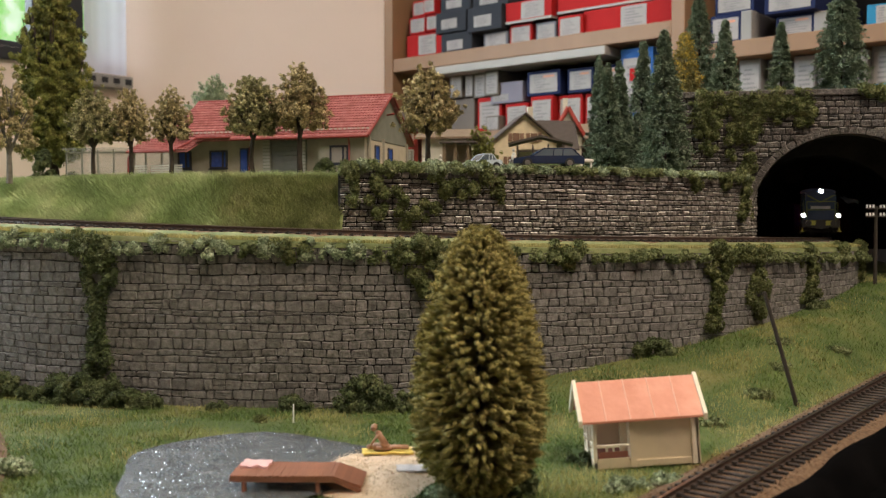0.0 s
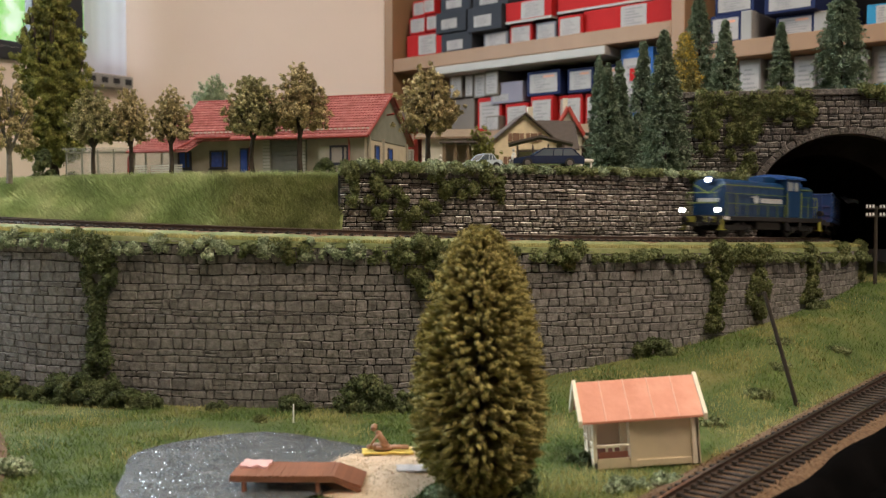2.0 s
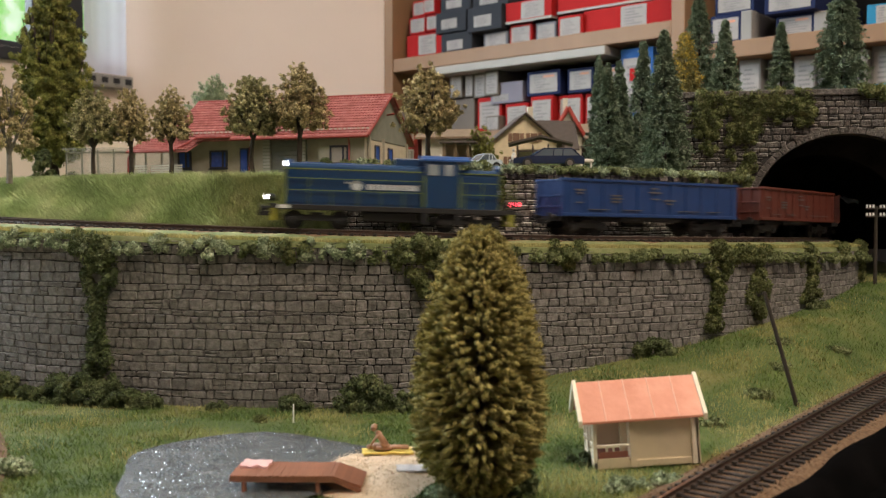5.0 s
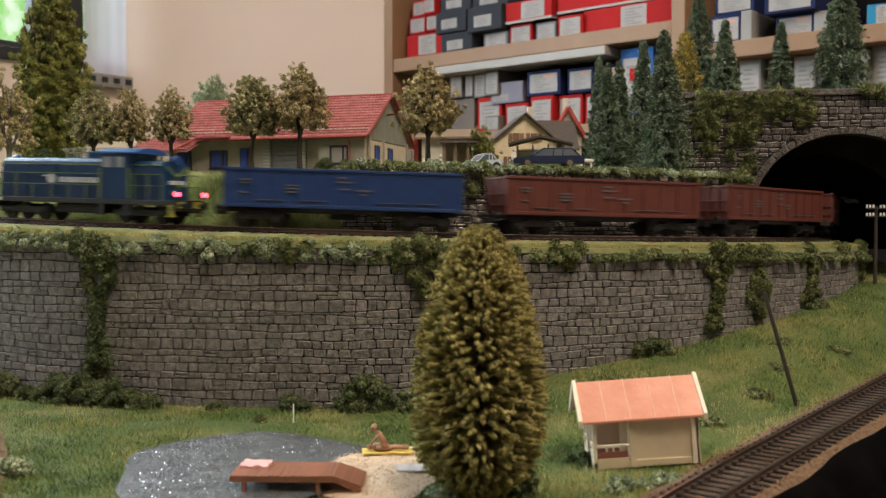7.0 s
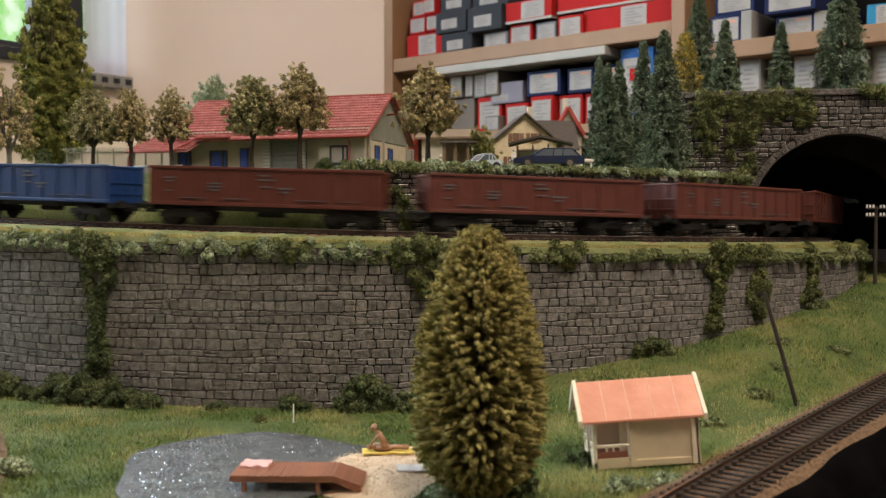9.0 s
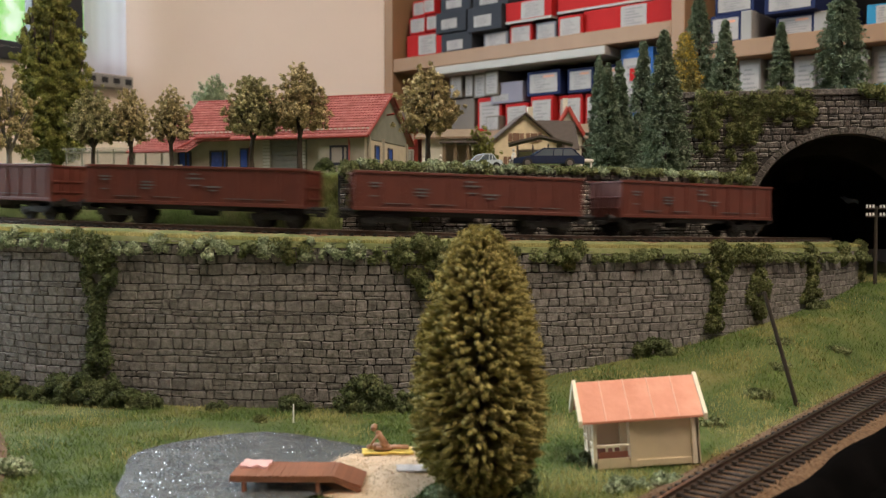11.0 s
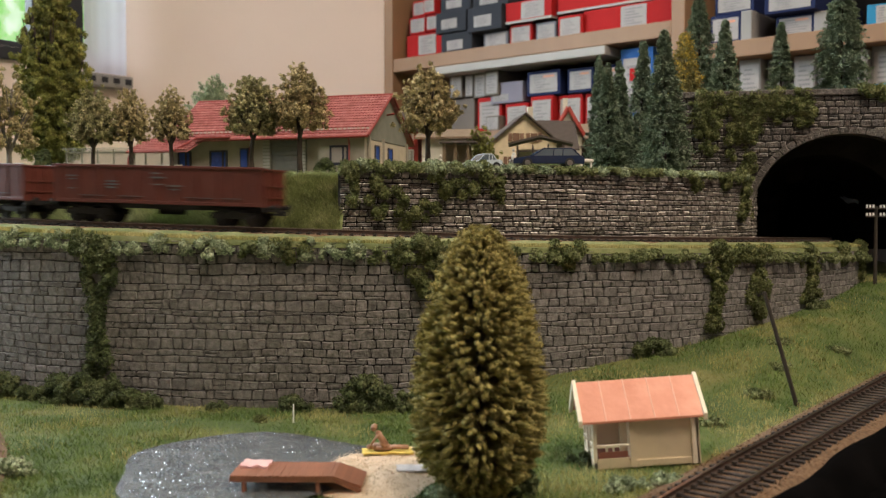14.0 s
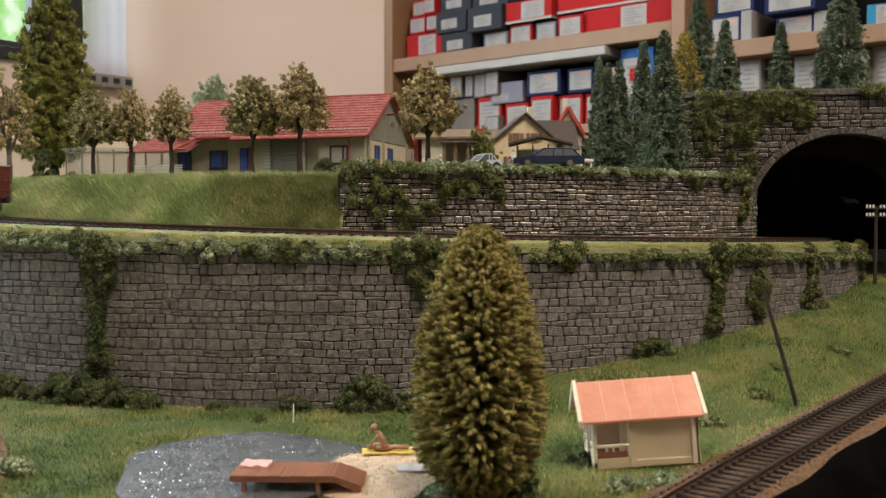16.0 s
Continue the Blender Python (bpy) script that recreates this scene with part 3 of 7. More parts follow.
def build_wagon(name, label, paint, dark):
    w = base(name, label, "railway wagon", group="goods train")
    h = WL / 2
    # long sides, each with its ribs and rails
    for k in (-1, 1):
        y = k * WW
        bm = boxes((-h, h, min(y, y - k * 0.0010), max(y, y - k * 0.0010), WH0 + 0.001, WH1), bevel=0.0002)
        side = part("side_panel", bm, paint, w)
        part("top_rail", boxes((-h - 0.0003, h + 0.0003, y - 0.0009, y + 0.0009, WH1 - 0.0014, WH1 + 0.0004), bevel=0.0003), paint, side)
        part("bottom_rail", boxes((-h, h, y - 0.0007, y + 0.0007, WH0, WH0 + 0.0022), bevel=0.0003), paint, side)
        for i in range(11):
            x = -h + 0.0045 + i * (WL - 0.009) / 10
            b = boxes((x - 0.0008, x + 0.0008, min(y, y + k * 0.0007), max(y, y + k * 0.0007), WH0 + 0.002, WH1 - 0.001), bevel=0.0002)
            part("rib", b, paint, side)
        # lettering too small to read, as bars
        bars = [(-0.060, 0.007, 0.0295, 0.0010), (-0.060, 0.005, 0.0275, 0.0008), (-0.0605, 0.004, 0.0215, 0.0008), (-0.031, 0.008, 0.0265, 0.0009), (-0.031, 0.009, 0.0245, 0.0009), (-0.0315, 0.007, 0.0225, 0.0009), (0.0, 0.006, 0.0320, 0.0009), (0.001, 0.010, 0.0293, 0.0010), (0.001, 0.007, 0.0250, 0.0008), (0.013, 0.010, 0.0243, 0.0010), (0.013, 0.005, 0.0220, 0.0009), (-0.045, 0.017, 0.0172, 0.0004), (-0.018, 0.017, 0.0172, 0.0004), (0.030, 0.020, 0.0172, 0.0004), (0.052, 0.014, 0.0172, 0.0004)]
        bm = bmesh.new()
        for x, ln, z, t in bars:
            box(bm, x - ln / 2, x + ln / 2, y - 0.0001, y + k * 0.00085 if k > 0 else y + 0.0001, z - t / 2, z + t / 2) if k > 0 else box(bm, x - ln / 2, x + ln / 2, y - 0.00085, y + 0.0001, z - t / 2, z + t / 2)
        part("marking", bm, M["faintmark"], side, "pale lettering bars")
    for k in (-1, 1):
        x = k * h
        bm = boxes((min(x, x - k * 0.001), max(x, x - k * 0.001), -WW + 0.001, WW - 0.001, WH0, WH1 - 0.0005))
        end = part("end_wall", bm, dark, w)
        for y in (-0.008, 0, 0.008):
            part("rib", boxes((min(x, x + k * 0.0010), max(x, x + k * 0.0010), y - 0.0007, y + 0.0007, WH0, WH1 - 0.001), bevel=0.0002), dark, end)
        for z in (0.0185, 0.0255, 0.0355):
            part("crossbar", boxes((min(x, x + k * 0.0008), max(x, x + k * 0.0008), -WW + 0.0005, WW - 0.0005, z - 0.0006, z + 0.0006), bevel=0.0002), dark, end)
        buffer_pair(w, k * (h + 0.0006), k)
    part("floor_panel", boxes((-h + 0.001, h - 0.001, -WW + 0.001, WW - 0.001, WH0, WH0 + 0.001)), M["wagon_floor"], w)
    bm = boxes((-h + 0.001, h - 0.001, -0.0030, -0.0018, 0.0095, WH0), (-h + 0.001, h - 0.001, 0.0018, 0.0030, 0.0095, WH0), (-h, -h + 0.002, -WW + 0.001, WW - 0.001, 0.0095, WH0), (h - 0.002, h, -WW + 0.001, WW - 0.001, 0.0095, WH0))
    for k in (-1, 1):
        box(bm, -0.026, 0.026, k * 0.0125 - 0.0005, k * 0.0125 + 0.0005, 0.0098, WH0)
    cyl(bm, (-0.010, 0.006, 0.0085), (0.008, 0.006, 0.0085), 0.0024, n=10)
    part("underframe", bm, M["black"], w)
    for k in (-1, 1):
        bogie(w, k * 0.0517)
    return w


def build_loco():
    """Blue shunting engine; its front points to -x."""
    L = base("diesel_locomotive", "blue diesel locomotive with yellow-green lines and lit lamps", "locomotive", group="goods train")
    hw = 0.0125
    part("frame", boxes((-0.0765, 0.0765, -0.0150, 0.0150, 0.0118, 0.0150), (-0.0765, -0.0740, -0.0155, 0.0155, 0.0085, 0.0155), (0.0740, 0.0765, -0.0155, 0.0155, 0.0085, 0.0155), bevel=0.0003), M["black"], L)

    def hood(x0, x1, z1, front):
        bm = bmesh.new()
        prof = [(-hw, 0.0150), (-hw, z1 - 0.0050)] + [(-hw + 0.0050 * (1 - math.cos(a)), z1 - 0.0050 + 0.0050 * math.sin(a)) for a in (0.5, 0.9, 1.25, 1.57)]
        prof += [(-y, z) for y, z in prof[::-1]]
        vs = prism(bm, prof, x0, x1, m=None)
        for v in vs:
            v.co = (v.co.y, v.co.x, v.co.z)
        for v in vs:
            if abs(v.co.x - (x0 if front < 0 else x1)) < 1e-6 and v.co.z > z1 - 0.008:
                v.co.x -= front * 0.0016 * (v.co.z - z1 + 0.008) / 0.008
        bmesh.ops.recalc_face_normals(bm, faces=bm.faces)
        return bm

    lh = part("long_hood", hood(-0.0665, 0.0185, 0.0440, -1), M["loco_blue"], L)
    sh = part("short_hood", hood(0.0410, 0.0660, 0.0425, 1), M["loco_blue"], L)
    part("exhaust_box", boxes((0.0000, 0.0215, -0.0060, 0.0060, 0.0430, 0.0492), bevel=0.0006), M["loco_blue"], lh)
    for x in (-0.050, -0.030, -0.012):
        part("roof_hatch", boxes((x - 0.006, x + 0.006, -0.0055, 0.0055, 0.0436, 0.0446), bevel=0.0003), M["cab_blue"], lh)
    cab = part("cab", boxes((0.0190, 0.0405, -0.0150, 0.0150, 0.0150, 0.0478), bevel=0.0004), M["loco_blue"], L)
    bm = bmesh.new()
    prof = [(-0.0160, 0.0474), (-0.0158, 0.0486), (-0.0120, 0.0505), (-0.006, 0.0516), (0, 0.0519), (0.006, 0.0516), (0.0120, 0.0505), (0.0158, 0.0486), (0.0160, 0.0474)]
    for v in prism(bm, prof, 0.0165, 0.0475):
        v.co = (v.co.y, v.co.x, v.co.z)
    bmesh.ops.recalc_face_normals(bm, faces=bm.faces)
    part("cab_roof", bm, M["cab_blue"], L, "bright blue curved cab roof")
    for k in (-1, 1):
        for x0, x1 in ((0.0205, 0.0275), (0.0310, 0.0365)):
            part("cab_window", boxes((x0, x1, k * 0.0151 - 0.0003, k * 0.0151 + 0.0003, 0.0375, 0.0450), bevel=0.0002), M["winglass"], cab, "pale cab window pane")
    for k in (-1, 1):
        y0 = k * (hw + 0.0001)
        for z, t in ((0.0395, 0.0007), (0.0330, 0.00045), (0.0250, 0.00045)):
            for x0, x1 in ((-0.066, 0.0185), (0.0415, 0.0655)):
                y1 = y0 + (k * 0.0016 if z < 0.035 else 0)
                part("line_stripe" if z > 0.035 else "handrail", boxes((x0, x1, y1 - 0.0003, y1 + 0.0003, z - t / 2, z + t / 2)), M["lime"], L, "yellow-green line")
        for x in (-0.066, -0.052, -0.038, -0.022, -0.008, 0.006, 0.0175, 0.044, 0.055, 0.0655):
            y1 = k * (hw + 0.0017)
            part("handrail_post", boxes((x - 0.00024, x + 0.00024, y1 - 0.0002, y1 + 0.0002, 0.0150, 0.0332 if x < -0.05 or x > 0.04 else 0.0252)), M["lime"], L)
        # emblem and name as plain shapes
        bm = bmesh.new()
        y1 = k * (hw + 0.0005)
        for i in range(9):
            part("lettering_bar", boxes((-0.0165 + 0.0036 * i, -0.0138 + 0.0036 * i, y1 - 0.0003, y1 + 0.0003, 0.0264, 0.0302)), M["greymark"], L, "pale grey bar")
        cyl(bm, (-0.023, y1 - 0.0003, 0.029), (-0.023, y1 + 0.0003, 0.029), 0.0034, n=14)
        box(bm, -0.030, -0.020, y1 - 0.0003, y1 + 0.0003, 0.0302, 0.0315)
        part("side_mark", bm, M["greymark"], L, "pale grey side mark as plain shapes")
        part("plate", boxes((-0.0705, -0.0635, k * 0.0152 - 0.0003, k * 0.0152 + 0.0003, 0.0124, 0.0146)), M["white"], L, "white plate")
        for x in (-0.0735, 0.0735, 0.0195, 0.0400):
            bm = boxes((x - 0.0016, x + 0.0016, k * 0.0149 - 0.0006, k * 0.0149 + 0.0006, 0.0055, 0.0125))
            box(bm, x - 0.0030, x + 0.0030, min(k * 0.0135, k * 0.0168), max(k * 0.0135, k * 0.0168), 0.0050, 0.0057)
            part("step", bm, M["yellow"] if abs(x) > 0.05 else M["black"], L, "yellow step" if abs(x) > 0.05 else "")
        for x in (0.0410, 0.0188):
            part("cab_handrail", boxes((x - 0.0004, x + 0.0004, k * 0.0156 - 0.0003, k * 0.0156 + 0.0003, 0.0160, 0.0370)), M["lime"], L)
        for x in np.linspace(-0.060, 0.012, 7):
            part("hood_door", boxes((x - 0.0048, x + 0.0048, k * (hw + 0.0002) - 0.0002, k * (hw + 0.0002) + 0.0002, 0.0165, 0.0385), bevel=0.0001), M["loco_blue"], lh)
    for k in (-1, 1):
        x = k * 0.0668
        # chevron on the nose
        bm = bmesh.new()
        for s in (-1, 1):
            m = Matrix.Translation((x, s * 0.0055, 0.0362 if k < 0 else 0.0352)) @ Matrix.Rotation(s * 0.55, 4, "X")
            box(bm, -0.0004, 0.0004, -0.0065, 0.0065, -0.0005, 0.0005, m=m)
        part("nose_line", bm, M["lime"], L)
        bm = bmesh.new()
        for y in (-0.0115, 0.0115):
            cyl(bm, (k * 0.0755, y, 0.0150), (k * 0.0755, y, 0.0330), 0.0004, n=6)
        cyl(bm, (k * 0.0755, -0.0115, 0.0330), (k * 0.0755, 0.0115, 0.0330), 0.0004, n=6)
        cyl(bm, (k * 0.0755, -0.0115, 0.0250), (k * 0.0755, 0.0115, 0.0250), 0.0004, n=6)
        part("end_railing", bm, M["lime"], L)
        part("end_beam_mark", boxes((k * 0.0767 - 0.0003, k * 0.0767 + 0.0003, -0.012, -0.004, 0.0105, 0.0145), (k * 0.0767 - 0.0003, k * 0.0767 + 0.0003, 0.004, 0.012, 0.0105, 0.0145)), M["yellow"], L)
        part("nose_plate", boxes((k * 0.0667 - 0.0004, k * 0.0667 + 0.0004, -0.008, 0.008, 0.0262, 0.0290)), M["greymark"], L, "pale grey plate as a plain bar")
        buffer_pair(L, k * 0.0765, k)
        for y in (-0.0142, 0.0142):
            bm = bmesh.new()
            cyl(bm, (k * 0.0740, y, 0.0195), (k * 0.0772, y, 0.0195), 0.0024, 0.0026, n=14)
            lamp = part("lamp_housing", bm, M["black"], L)
            bm = bmesh.new()
            cyl(bm, (k * 0.0772, y, 0.0195), (k * 0.0780, y, 0.0195), 0.0018, 0.0014, n=14)
            part("lamp_lens", bm, M["lampwhite"] if k < 0 else M["lampred"], lamp, "lit white headlamp" if k < 0 else "lit red tail lamp")
        bm = bmesh.new()
        cyl(bm, (k * 0.0640, 0, 0.0435), (k * 0.0672, 0, 0.0435), 0.0030, n=14)
        top = part("top_lamp", bm, M["cab_blue"], L)
        if k < 0:
            bm = bmesh.new()
            cyl(bm, (k * 0.0672, 0, 0.0435), (k * 0.0679, 0, 0.0435), 0.0019, 0.0015, n=14)
            part("lamp_lens", bm, M["lampwhite"], top, "lit white headlamp")
    bm = boxes((-0.020, 0.016, -0.0120, 0.0120, 0.0055, 0.0118), bevel=0.001)
    part("fuel_tank", bm, M["black"], L)
    for k in (-1, 1):
        bogie(L, k * 0.0475, 0.0287)
    # the body sits low over its frame
    for o in L.children_recursive:
        if not o.name.startswith("wheelset"):
            for v in o.data.vertices:
                if v.co.z > 0.015:
                    v.co.z = 0.015 + (v.co.z - 0.015) * 0.90
    return L


M["winglass"] = flat("pale reflecting cab glass", (0.25, 0.28, 0.30), 0.12)
loco = build_loco()
blue_wagon = build_wagon("open_goods_wagon", "blue open high-sided goods wagon on two bogies", M["wagon_blue"], M["wagon_blue"])
brown = build_wagon("open_goods_wagon", "red-brown open high-sided goods wagon on two bogies", M["wagon_brown"], M["wagon_brown"])
brown_wagons = [brown]
for i in range(3):
    brown_wagons.append(copy_thing(brown, pose(0, 0, 0)))
# ---- plants ----
M["bush"] = mat("dark green foam foliage", [(0.050, 0.068, 0.026), (0.105, 0.131, 0.050), (0.20, 0.215, 0.095)], 90, 0.9, island=0.45)
M["bushpale"] = mat("grey green foam foliage", [(0.17, 0.215, 0.12), (0.33, 0.385, 0.235), (0.52, 0.555, 0.375)], 110, 0.9, island=0.4)
M["shrubolive"] = mat("olive green foam foliage", [(0.10, 0.125, 0.048), (0.20, 0.23, 0.095), (0.34, 0.355, 0.18)], 100, 0.9, island=0.35)
M["ivy"] = mat("olive ivy foliage", [(0.062, 0.075, 0.025), (0.135, 0.153, 0.05), (0.25, 0.255, 0.108)], 110, 0.9, island=0.45)
M["autumn"] = mat("olive brown leaves", [(0.177, 0.151, 0.067), (0.378, 0.304, 0.141), (0.783, 0.658, 0.385)], 130, 0.9, island=0.5)
M["autumngreen"] = mat("green brown leaves", [(0.140, 0.140, 0.062), (0.31, 0.285, 0.13), (0.66, 0.585, 0.34)], 130, 0.9, island=0.5)
M["poplar"] = mat("dark olive leaves", [(0.085, 0.100, 0.026), (0.21, 0.215, 0.048), (0.40, 0.36, 0.10)], 60, 0.9, island=0.45)
M["spruce"] = mat("blue green needles", [(0.105, 0.14, 0.086), (0.18, 0.225, 0.146), (0.26, 0.305, 0.21)], 90, 1.0, island=0.15, spec=0.1)
M["spruceolive"] = mat("olive needles", [(0.1, 0.096, 0.03), (0.2, 0.176, 0.052), (0.34, 0.28, 0.09)], 90, 0.9, island=0.4)
M["brushdark"] = mat("olive bristle", [(0.155, 0.138, 0.044), (0.285, 0.25, 0.08), (0.40, 0.345, 0.125)], 160, 0.9, island=0.25)
M["brushtip"] = mat("yellow olive flock tips", [(0.30, 0.245, 0.07), (0.47, 0.385, 0.125), (0.66, 0.55, 0.23)], 110, 0.9, island=0.25)
M["goldtip"] = mat("golden flock tips", [(0.308, 0.203, 0.021), (0.532, 0.35, 0.042), (0.728, 0.504, 0.084)], 110, 0.9, island=0.4)
M["bark"] = mat("dark brown bark", [(0.025, 0.018, 0.012), (0.065, 0.045, 0.03)], 300, 0.85, 0.6, 900)
M["birchbark"] = mat("pale bark", [(0.11, 0.095, 0.075), (0.24, 0.21, 0.17)], 200, 0.8, 0.4, 900)


def flakes(name, q, size, material, parent=None, droop=0.0, aspect=0.6, kind="", out=None, label=""):
    V, F = flake_arrays(q, size, droop, aspect, out)
    return put(name, V, F, material, parent, label, kind)


def flake_arrays(q, size, droop=0.0, aspect=0.6, out=None):
    """Small two-sided leaf flakes at points q, each turned its own way."""
    n = len(q)
    a = rng.normal(size=(n, 3))
    if out is not None:
        a = a * 0.55 + out
    a /= np.linalg.norm(a, axis=1)[:, None] + 1e-9
    a[:, 2] -= droop
    b = np.cross(a, rng.normal(size=(n, 3)))
    b /= np.linalg.norm(b, axis=1)[:, None] + 1e-9
    s = size * rng.uniform(0.55, 1.35, (n, 1))
    a, b = a * s, b * s * aspect
    lift = np.cross(a, b)
    lift *= 0.35 * s / (np.linalg.norm(lift, axis=1)[:, None] + 1e-12)
    V = np.stack([q - a * 0.5, q + b * 0.5 + lift, q + a * 0.5, q - b * 0.5 + lift], 1).reshape(-1, 3)
    i = np.arange(n) * 4
    F = np.stack([np.stack([i, i + 1, i + 2], 1), np.stack([i, i + 2, i + 3], 1)], 1).reshape(-1, 3)
    return V, F


def blob_points(blobs, density, shell=0.55):
    """Points near the skin of many balls (x, y, z, r), as foam clumps have."""
    out = []
    for x, y, z, r in blobs:
        n = max(8, int(density * 12.57 * r * r))
        d = rng.normal(size=(n, 3))
        d /= np.linalg.norm(d, axis=1)[:, None]
        out.append(np.array((x, y, z)) + d * r * (shell + (1.08 - shell) * rng.random((n, 1)) ** 0.5))
    return np.concatenate(out)


ICO_V, ICO_F = None, None


def foam(name, blobs, density, size, material, parent=None, shell=0.55, label="", core=0.80):
    """Foam foliage: a lumpy solid heart in each clump, with leaf flakes standing off its skin."""
    global ICO_V, ICO_F
    if ICO_V is None:
        bm = bmesh.new()
        bmesh.ops.create_icosphere(bm, subdivisions=1, radius=1.0)
        bm.verts.index_update()
        ICO_V = np.array([tuple(v.co) for v in bm.verts])
        ICO_F = np.array([[v.index for v in f.verts] for f in bm.faces])
        bm.free()
    b = np.array(blobs)
    n, k = len(b), len(ICO_V)
    r = b[:, 3][:, None, None] * core * rng.uniform(0.74, 1.16, (n, k, 1))
    V = b[:, None, :3] + ICO_V[None] * r
    F = ICO_F[None] + (np.arange(n) * k)[:, None, None]
    V2, F2 = flake_arrays(blob_points(blobs, density, shell), size)
    return put(name, np.concatenate([V.reshape(-1, 3), V2]), np.concatenate([F.reshape(-1, 3), F2 + n * k]), material, parent, label)


def clumps(cx, cy, cz, w, d, h, n, r):
    """Balls heaped into a bush of width w, depth d and height h standing at cz."""
    out = []
    for _ in range(n):
        a, k = rng.random() * 6.283, math.sqrt(rng.random())
        z = rng.random()
        m = math.sqrt(max(0.05, 1 - z * z))
        out.append((cx + math.cos(a) * k * w / 2 * m, cy + math.sin(a) * k * d / 2 * m, cz + z * h, r * rng.uniform(0.6, 1.25)))
    return out


def bush(label, x, y, z, w, d, h, material="bush", n=12, r=0.004, dens=1.1e6, leaf=0.0019):
    o = foam("bush", clumps(x, y, z + r * 0.3, w, d, h - r, int(n * 1.7), r * 0.78), dens, leaf * 0.8, M[material])
    return tagged(o, label, "bush", "shrubs and bushes")


def trunk_mesh(bm, pts, r0, r1, n=8):
    for i in range(len(pts) - 1):
        a, b = i / (len(pts) - 1), (i + 1) / (len(pts) - 1)
        cyl(bm, pts[i], pts[i + 1], r0 + (r1 - r0) * a, r0 + (r1 - r0) * b, n)


def leaf_tree(label, x, y, z, H, W, crown0=0.28, material="autumn", bark="bark", nb=46, seed=1, dens=1.5e6, shape=1.0, name="deciduous_tree", gaps=0.0):
    """Tapered, forked trunk with limbs and a loose crown of many small leaves."""
    r_ = np.random.default_rng(seed)
    t = base(name, label, "tree", pose(x, y, z, 0, 0, r_.uniform(0, 360)), group="trees")
    bm = bmesh.new()
    fork = H * crown0 * 0.95
    r0 = H * 0.026
    trunk_mesh(bm, [(0, 0, -0.002), (r_.normal() * 0.0006, r_.normal() * 0.0006, fork * 0.5), (0, 0, fork)], r0, r0 * 0.75)
    limbs = []
    for i in range(5):
        a = i * 1.257 + r_.uniform(-0.4, 0.4)
        e = (math.cos(a) * W * 0.26 * r_.uniform(0.5, 1.2), math.sin(a) * W * 0.26 * r_.uniform(0.5, 1.2), H * r_.uniform(0.5, 0.78))
        m = (e[0] * 0.45, e[1] * 0.45, fork + (e[2] - fork) * 0.45)
        trunk_mesh(bm, [(0, 0, fork * 0.94), m, e], r0 * 0.62, r0 * 0.18, 6)
        limbs.append((m, e))
        for _ in range(3):
            q = (e[0] + r_.normal() * W * 0.06, e[1] + r_.normal() * W * 0.06, e[2] + r_.uniform(-0.04, 0.05) * H)
            trunk_mesh(bm, [m, q], r0 * 0.25, r0 * 0.08, 5)
    part("trunk", bm, M[bark], t)
    # leaf clumps climb along twigs that fan out from the fork to an egg-shaped crown
    blobs = []
    z0 = H * crown0
    twigs = max(9, int(nb / 1.6))
    for i in range(twigs):
        u = ((i + r_.random()) / twigs) ** 0.85
        a = i * 2.39996 + r_.uniform(-0.3, 0.3)
        rad = W * 0.54 * math.sin(math.pi * (0.24 + 0.71 * u ** 0.8)) ** 0.8 * shape * r_.uniform(0.50, 1.02)
        if rad < W * 0.06:
            continue
        end = (math.cos(a) * rad, math.sin(a) * rad, z0 + (H - z0) * (0.06 + 0.90 * u) * r_.uniform(0.92, 1.04))
        low = (end[0] * 0.45, end[1] * 0.45, z0 + (end[2] - z0) * 0.35)
        for j in range(5):
            k = 0.25 + 0.75 * (j + r_.random() * 0.6) / 5
            br = W * r_.uniform(0.030, 0.056) * (1.05 - 0.25 * k)
            blobs.append(tuple(low[c] + (end[c] - low[c]) * k + r_.normal() * W * 0.030 for c in range(3)) + (br,))
    if gaps:
        blobs = [b for b in blobs if noise.noise(Vector((b[0] * 90, b[1] * 90, b[2] * 90))) > gaps - 0.3]
    foam("crown", blobs, dens * 0.72, 0.0014 if H < 0.15 else 0.0019, M[material], t, 0.60, core=0.70)
    return t


